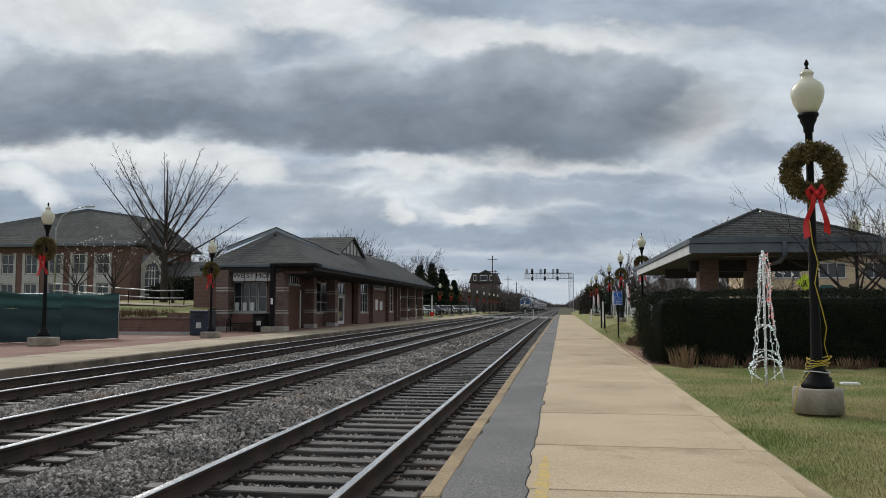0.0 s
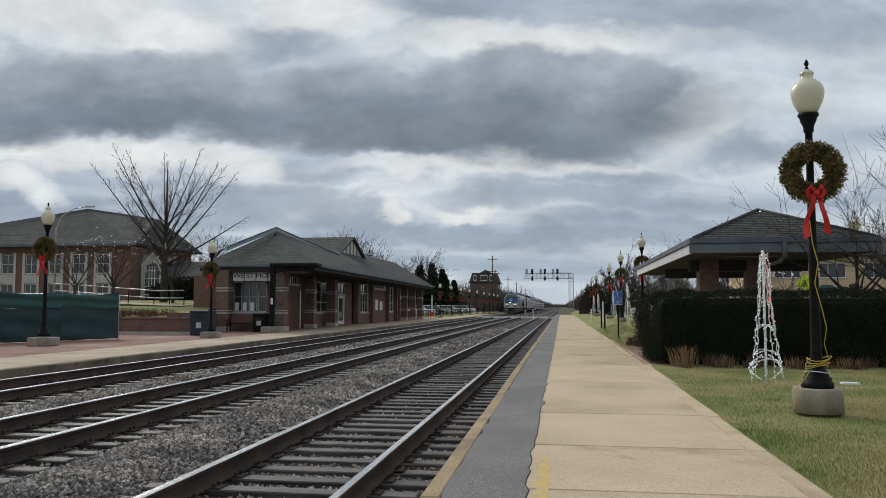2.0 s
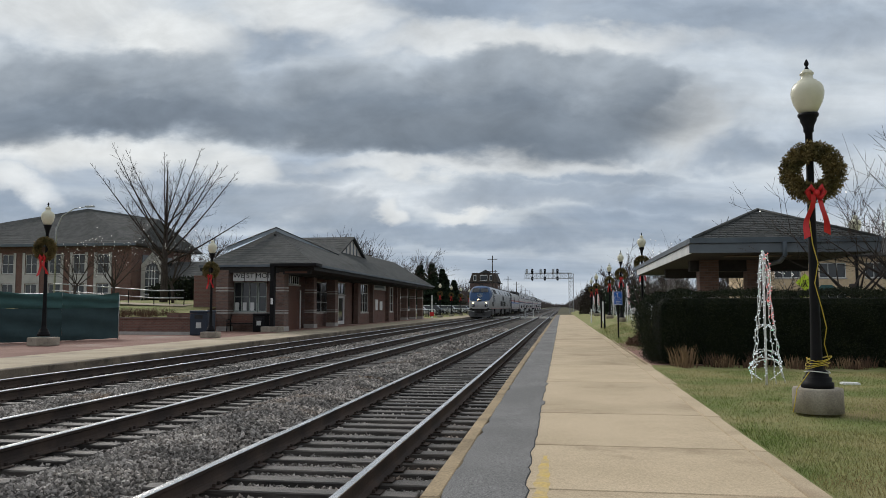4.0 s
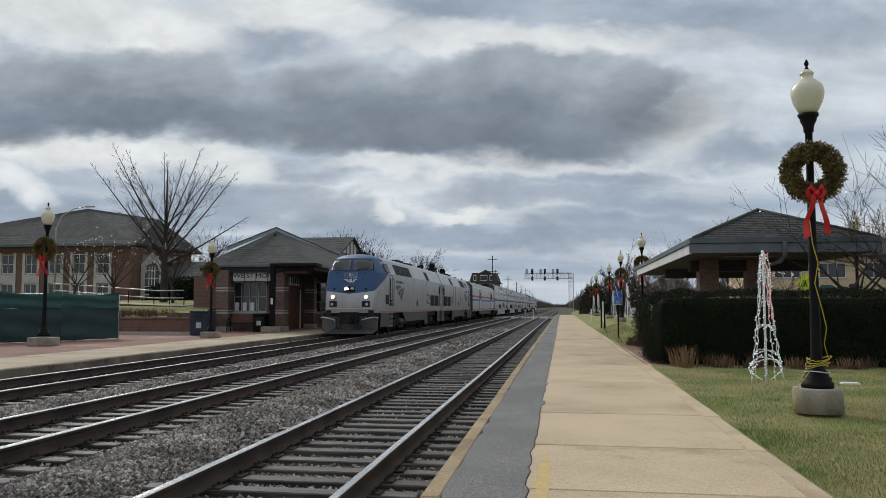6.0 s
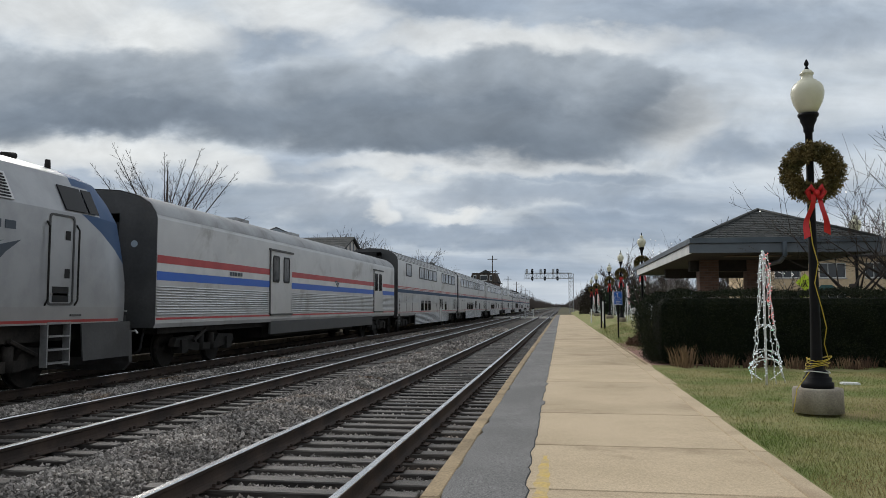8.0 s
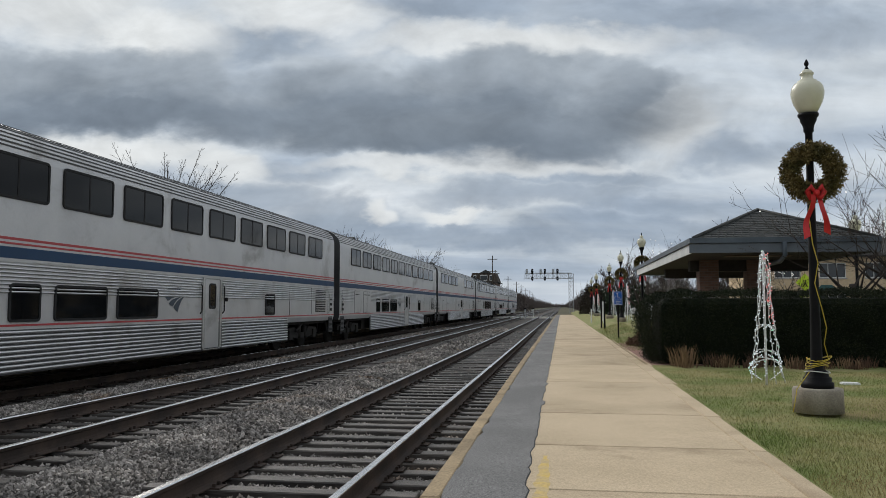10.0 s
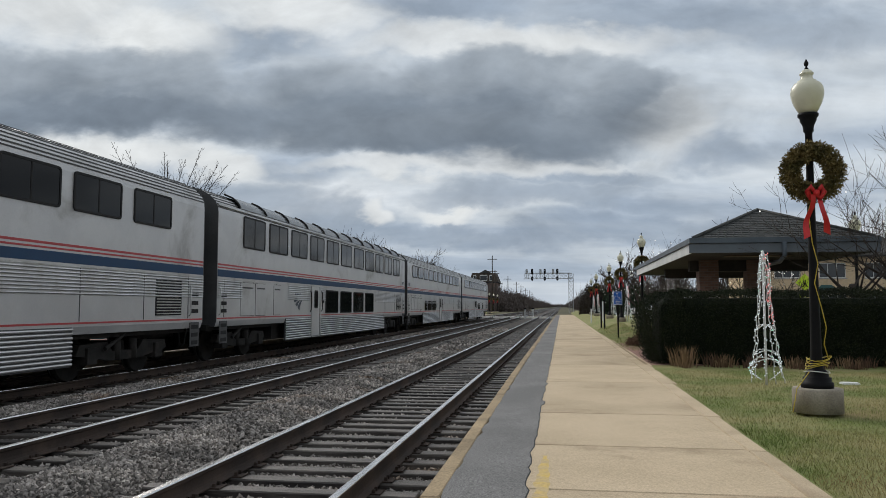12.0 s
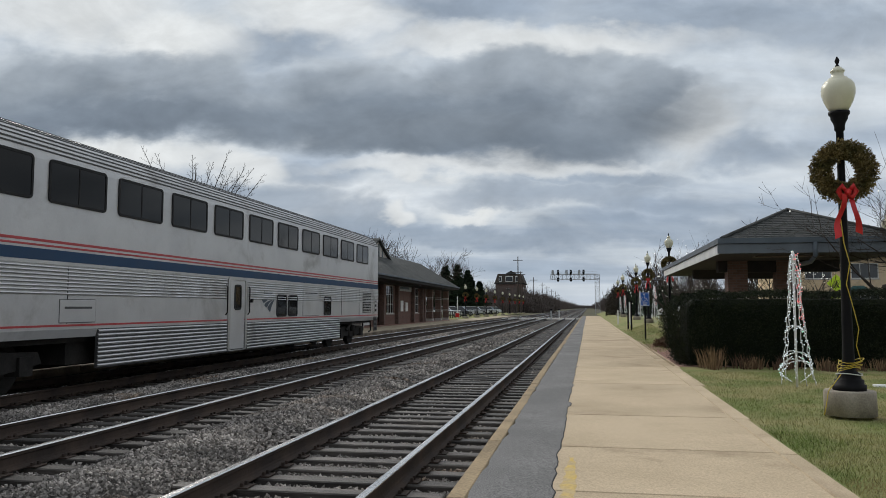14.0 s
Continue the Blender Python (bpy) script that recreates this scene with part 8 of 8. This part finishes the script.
for k_t, (x_t, y_t, h_t, lit) in enumerate(((8.9, 20.9, 5.6, 0), (10.6, 18.9, 8.0, 0), (9.4, 43.5, 5.2, 60), (7.4, 41.0, 4.0, 60), (10.6, 40.5, 4.2, 50), (5.6, 42.0, 3.7, 50), (6.0, 46.0, 5.0, 70), (4.6, 47.5, 4.6, 70), (16.5, 40, 6.0, 20))):
    make_tree((x_t, y_t, 0.15 if y_t < 25 else 0.5), h_t, 40 + k_t, "small bare tree with spreading dark branches" + (" and string lights" if lit else ""), limbs=9 if y_t > 25 else 7, trunk=0.1, clear=0.22, spread=46, depth=3 if y_t > 25 else 4, lean=1.3 if y_t > 25 else 2.2, lights=lit, group="bare trees", kids=(2, 4) if y_t < 25 else (3, 4))

make_tree((8.6, 21.1, 0.15), 4.0, 97, "low bare tree with tangled dark twigs and bulbs behind the hedge", limbs=8, trunk=0.09, clear=0.5, spread=44, depth=4, lean=3.0, lights=8, group="bare trees", kids=(3, 4), limb=0.4)
make_tree((7.3, 21.0, 0.15), 4.2, 90, "low bare tree with wide dark branches behind the hedge", limbs=6, trunk=0.09, clear=0.45, spread=38, depth=4, lean=2.6, lights=0, group="bare trees", kids=(2, 3), limb=0.4)

# ---- the far end of the line ----
def make_gantry():
    g = thing("signal_gantry", "grey lattice signal bridge over the tracks", "signal gantry", (0, 190, 0))
    def lattice(name, a, b, w, bays):
        bm = bmesh.new()
        a, b = Vector(a), Vector(b)
        d = (b - a).normalized()
        s1 = Vector((0, 1, 0))
        s2 = d.cross(s1).normalized()
        corner = [s1 * w + s2 * w, s1 * w - s2 * w, -s1 * w - s2 * w, -s1 * w + s2 * w]
        for c in corner:
            tube(bm, a + c, b + c, 0.07, n=4)
        for k in range(bays):
            p, q = a.lerp(b, k / bays), a.lerp(b, (k + 1) / bays)
            for i in range(4):
                tube(bm, p + corner[i], q + corner[(i + 1) % 4], 0.04, n=4)
                tube(bm, p + corner[i], p + corner[(i + 1) % 4], 0.04, n=4)
        return part(name, bm, M["signal_alu"], g)
    lattice("truss", (-8.7, 0, 8.8), (2.6, 0, 8.8), 0.62, 12)
    lattice("tower", (2.3, 0, 0), (2.3, 0, 9.4), 0.55, 10)
    for k, x in enumerate((-8.2, -6.9, -4.9, -3.9, -1.9, -0.9)):
        head = part("signal_head", soft_box(x - 0.26, x + 0.26, -0.95, -0.75, 9.3, 10.5, 0.2, 2), M["black_iron" if k % 2 else "signal_alu"], g, "oval signal head")
        if k % 2:
            low = part("signal_head", soft_box(x - 0.26, x + 0.26, -0.95, -0.75, 7.7, 8.7, 0.2, 2), M["black_iron"], g, "oval signal head")
            part("lens", tube(bmesh.new(), (x, -0.95, 8.2), (x, -1.0, 8.2), 0.09, n=10), M["lens_dim"], low)
        part("lens", tube(bmesh.new(), (x, -0.95, 10.1), (x, -1.0, 10.1), 0.09, n=10), M["lens_dim"], head)
        part("bracket", box(bmesh.new(), x - 0.05, x + 0.05, -0.8, -0.6, 8.1, 9.4), M["signal_alu"], g)
    box_bm = bmesh.new()
    box(box_bm, -9.0, 2.9, -0.9, -0.55, 8.08, 8.14)
    part("walkway", box_bm, M["signal_alu"], g)
    rail = bmesh.new()
    for z in (9.6, 10.0):
        tube(rail, (-8.9, -0.9, z), (2.2, -0.9, z), 0.03, n=4)
    part("handrail", rail, M["signal_alu"], g)
    return g


make_gantry()
for k_l, y_l in enumerate((100, 110.5, 121, 132.5, 145, 158, 170, 181, 192)):
    make_lamp((-15.5, y_l, 0.12), seed=4, base="square")


def make_inn():
    """A four-storey brick building with a mansard top."""
    inn = thing("inn", "tall dark brick building with a mansard roof and dormers", "building", (0, 0, 0))
    x0, x1, y0, y1 = -29.0, -20.2, 250, 262
    bays = [(x0 + 1.0 + 2.4 * k, x0 + 2.2 + 2.4 * k) for k in range(3)]
    holes = [(a, b, lo, lo + 1.5) for lo in (2.0,) for a, b in bays]
    part("wall", pierced(bmesh.new(), "x", y0, 0.3, x0, x1, 0, 5.0, holes), M["brick"], inn)
    part("wall", pierced(bmesh.new(), "x", y0, 0.3, x0, x1, 5.0, 9.0, [(a, b, 6.2, 7.7) for a, b in bays[1:2]]), M["brick"], inn)
    for a, b in bays:
        glazed(inn, "x", y0, a, b, 2.0, 3.5, 2, 2, "frame_white")
    glazed(inn, "x", y0, bays[1][0], bays[1][1], 6.2, 7.7, 2, 2, "frame_white")
    part("wall", box(bmesh.new(), x1 - 0.3, x1, y0 + 0.3, y1, 0, 9.0), M["brick"], inn)
    for k in range(3):
        part("side_window", box(bmesh.new(), x1 - 0.02, x1 + 0.04, y0 + 2 + 3.4 * k, y0 + 3.4 + 3.4 * k, 6.0, 8.0), M["pane"], inn)
    part("cornice", soft_box(x0 - 0.5, x1 + 0.5, y0 - 0.5, y1, 9.0, 9.4, 0.08), M["soffit"], inn)
    man = bmesh.new()
    b = [(x0 - 0.3, y0 - 0.3), (x1 + 0.3, y0 - 0.3), (x1 + 0.3, y1), (x0 - 0.3, y1)]
    t = [(x0 + 0.6, y0 + 0.7), (x1 - 0.8, y0 + 0.7), (x1 - 0.8, y1 - 1), (x0 + 0.6, y1 - 1)]
    lo, hi = [man.verts.new((*p, 9.4)) for p in b], [man.verts.new((*p, 12.3)) for p in t]
    for k in range(4):
        man.faces.new((lo[k], lo[(k + 1) % 4], hi[(k + 1) % 4], hi[k]))
    man.faces.new(hi)
    part("mansard_roof", man, M["pole_wood"], inn)
    for a, w in ((x0 + 1.1, 0.9), (x0 + 3.2, 2.4), (x0 + 6.3, 1.0)):
        d = part("dormer", soft_box(a, a + w, y0 - 0.25, y0 + 1.0, 9.7, 11.6, 0.06), M["frame_white"], inn)
        part("pane", box(bmesh.new(), a + 0.15, a + w - 0.15, y0 - 0.28, y0 - 0.2, 9.95, 11.35), M["pane"], d)
    part("gable", slab(bmesh.new(), [(x0 + 2.9, y0 + 0.4, 12.2), (x0 + 7.0, y0 + 0.4, 12.2), (x0 + 4.9, y0 + 0.4, 13.3)], 1.5), M["shingle"], inn)
    return inn


make_inn()


def make_pole(at, h, label="tall wooden utility pole with crossarms", arms=2):
    p = thing("utility_pole", label, "utility pole", at, "utility poles")
    part("pole", tube(bmesh.new(), (0, 0, 0), (0, 0, h), 0.17, 0.11, n=8), M["pole_wood"], p)
    for k in range(arms):
        part("crossarm", box(bmesh.new(), -1.2, 1.2, -0.07, 0.07, h - 1.0 - 3.0 * k, h - 0.85 - 3.0 * k), M["pole_wood"], p)
    return p


make_pole((-17.0, 195, 0), 14.2)
for y_u, x_u, h_u in ((215, -18.0, 11.5), (260, -17.5, 11.5), (300, -17.0, 11), (345, -17.5, 11), (390, -17.5, 10.5), (440, -17.5, 10.5), (490, -18, 10)):
    make_pole((x_u, y_u, 0), h_u, "thin wooden utility pole beside the railway", 1)


def make_conifer(at, h, seed):
    rng = np.random.default_rng(seed)
    tree = thing("conifer", "dark pointed spruce tree beyond the station", "tree", at, "conifers")
    part("trunk", tube(bmesh.new(), (0, 0, 0), (0, 0, h * 0.95), 0.2, 0.03, n=7), M["bark"], tree)
    c = 5200
    t = rng.uniform(0.06, 1, c) ** 0.8
    layer = np.floor(t * 14) / 14
    r = h * 0.36 * (1.02 - layer) * (0.25 + 0.85 * rng.uniform(0, 1, c) ** 0.6) * (0.8 + 0.4 * np.sin(layer * 40))
    a = rng.uniform(0, 6.283, c)
    r *= 1 + 0.25 * np.sin(a * 3 + layer * 17)
    pts = np.stack([r * np.cos(a), r * np.sin(a), h * (layer + 0.05) - r * 0.25], 1)
    nor = np.stack([np.cos(a), np.sin(a), -0.2 * np.ones(c)], 1)
    v, f = leaf_cloud(pts, nor, 0.5, rng)
    ob = raw("crown", v.tolist(), f.tolist(), M["conifer"])
    ob.parent = tree
    return tree


for k_c, (x_c, y_c, h_c) in enumerate(((-30.4, 168, 10.4), (-28.8, 174, 11.0), (-27.6, 166, 8.8), (-26.8, 176, 9.8), (-25.2, 170, 8.0), (-24.4, 178, 7.2), (-32.5, 178, 10.6), (-31.5, 164, 8.2))):
    make_conifer((x_c, y_c, 0), h_c, 70 + k_c)
for k_b, (x_b, y_b, h_b) in enumerate(((-33, 125, 13), (-37, 128, 14), (-28, 140, 11.0), (-36, 205, 14), (-64, 110, 11), (-50, 105, 11), (17, 86, 8.5), (24, 90, 9), (34, 84, 11), (12.5, 95, 8.0), (40, 95, 12), (9, 112, 8))):
    make_tree((x_b, y_b, 0), h_b, 200 + k_b, "bare round-crowned tree in the distance", limbs=10, trunk=0.25, clear=0.25, spread=40, depth=4, lean=0.95, group="far bare trees", kids=(3, 4), thin=0.022)


def make_woods(name, x0, x1, y0, y1, count, h, seed, key, label):
    """Far trackside woods: thin upright sprays of twigs with an uneven top."""
    rng = np.random.default_rng(seed)
    x, y = rng.uniform(x0, x1, count), rng.uniform(y0, y1, count)
    hh = h * (0.55 + 0.3 * np.sin(y * 0.11 + seed) * np.sin(y * 0.037) + 0.35 * rng.uniform(0, 1, count))
    verts, faces = [], []
    for k in range(count):
        for j in range(7):
            a = rng.uniform(0, 6.283)
            o = rng.uniform(0.1, 0.3) * hh[k]
            t0 = rng.uniform(0, 0.45)
            w = 0.05 + 0.07 * rng.uniform()
            b = len(verts)
            bx, by = x[k], y[k]
            verts += [(bx - w, by, hh[k] * t0), (bx + w, by, hh[k] * t0), (bx + o * math.cos(a), by + o * math.sin(a), hh[k] * rng.uniform(t0 + 0.2, 1))]
            faces.append((b, b + 1, b + 2))
    ob = raw(name, verts, faces, M[key])
    return tagged(ob, label, "woods", kind="stuff")


make_woods("far_woods", -32, -17.5, 205, 520, 3400, 9.5, 1, "far_wood", "bare grey winter woods beside the railway")
make_woods("far_woods", -60, -17, 520, 1400, 3600, 10, 2, "far_wood", "hazy bare woods along the far railway")
make_woods("far_woods", 6, 34, 120, 420, 2600, 7.5, 3, "far_wood", "bare grey winter woods beyond the platform")
make_woods("far_woods", -90, 90, 1420, 1700, 2600, 9, 6, "far_wood", "pale hazy woods across the end of the line")
make_woods("far_woods", 8, 40, 420, 1400, 3000, 10, 4, "far_wood", "hazy bare woods at the end of the line")
make_woods("far_woods", -120, -50, 110, 260, 1600, 9, 5, "far_wood", "bare grey woods behind the buildings")
for k_h, (x_h, y_h, sx, sz) in enumerate(((7.0, 108, 2.6, 3.6), (7.8, 118, 3.2, 3.9), (6.4, 98, 1.8, 2.6), (8.2, 92, 2.4, 3.0))):
    make_bush("evergreen_bush", (x_h, y_h, 0.3), (sx, 5, sz), 30 + k_h, "conifer", "dark trimmed evergreen bush along the platform", 4500, 0.32)
for y_h, w_h, z_h in ((106, 1.5, 3.6), (112, 1.9, 4.2), (119, 1.8, 4.0)):
    make_bush("trackside_bush", (4.4, y_h, 0.25), (w_h, 4.0, z_h), 80 + y_h, "dark_shrub", "dense dark brown rounded bush beside the platform", 5000, 0.22)
make_bush("winter_thicket", (-16.5, 228, 0), (3.5, 8, 4.6), 50, "far_wood", "brown bare thicket by the far platform", 5000, 0.5)
make_bush("winter_thicket", (-14.5, 260, 0), (4, 12, 5.0), 51, "far_wood", "brown bare thicket by the railway", 5000, 0.5)

# crossing boards, posts, far lawn and parked cars along the station
cross = thing("pedestrian_crossing", "pale concrete pedestrian crossing over the tracks", "crossing", (0, 0, 0))
for x_a, x_b in ((-14.5, -11.42), (-11.18, -9.92), (-9.68, -7.5), (-7.25, -6.0), (-5.75, -3.4), (-3.17, -1.9), (-1.66, -0.9)):
    part("panel", soft_box(x_a, x_b, 111.5, 116.5, -0.3, 0.0, 0.02), M["white_crossing"], cross)
for x_q, y_q in ((-4.75, 104), (-4.2, 118)):
    q_post = thing("crossing_post", "pale crossing post with a small lamp between the tracks", "post", (x_q, y_q, -0.2))
    part("post", box(bmesh.new(), -0.1, 0.1, -0.1, 0.1, 0, 1.3), M["galv"], q_post)
    part("cap", soft_box(-0.16, 0.16, -0.14, 0.14, 1.3, 1.5, 0.04), M["black_iron"], q_post)
far_lawn = tagged(raw("lawn", [(-40, 91, 0.105), (-15.05, 91, 0.105), (-15.05, 200, 0.11), (-40, 200, 0.4)], [(0, 1, 2, 3)], M["grass"]), "green winter lawn beyond the station", "lawn", kind="structure")
for k_v, (x_v, y_v, key_v) in enumerate(((-20.8, 108, "car_white"), (-20.6, 114, "car_white"), (-20.6, 121, "car_grey"), (-20.4, 128, "car_white"), (-20.4, 136, "car_white"), (-20.4, 145, "car_white"), (-20.3, 155, "car_white"), (-20.3, 166, "car_white"))):
    make_car((x_v, y_v, 0.18), key_v, 1.57 + 0.1 * (k_v % 2), "white car parked beyond the station" if key_v == "car_white" else "grey car parked beyond the station")


def make_picket():
    fence = thing("picket_fence", "low dark picket fence round the far lawn", "fence", (0, 0, 0))
    for k in range(46):
        y = 94 + 1.5 * k
        part("post", box(bmesh.new(), -17.66 - 0.02 * k, -17.58 - 0.02 * k, y - 0.04, y + 0.04, 0.1, 1.05), M["black_iron"], fence)
    for z in (0.45, 0.95):
        part("rail", slab(bmesh.new(), [(-17.6, 94, z), (-18.5, 161.5, z), (-18.5, 161.5, z + 0.06), (-17.6, 94, z + 0.06)], 0.04), M["black_iron"], fence)
    return fence


make_picket()
red_sign = thing("marker_sign", "small orange and white marker by the far lawn", "sign", (-15.9, 96, 0.1))
part("post", box(bmesh.new(), -0.06, 0.06, -0.04, 0.04, 0, 2.8), M["sign_white"], red_sign)
part("panel", soft_box(-0.25, 0.25, -0.06, -0.04, 0.2, 0.7, 0.01), M["ribbon"], red_sign)


# ---- what moves ----
def motions():
    """The train runs through at an even speed; the clouds drift."""
    times = [0.0, 1.5, 3.0, 4.5, 6.0, 7.5, 9.0, 10.5, 12.0, 14.0]
    for carriage, offset, turn in CONSIST:
        walk(carriage, [(t, pose(TRAIN_X, NOSE_Y + SPEED * (6.5 - t) + offset, 0, 0, 0, turn)) for t in times])
    walk(clouds, [(t, pose(0, 0, 0, 0, 0, 8.6 + 0.135 * t)) for t in times])


motions()
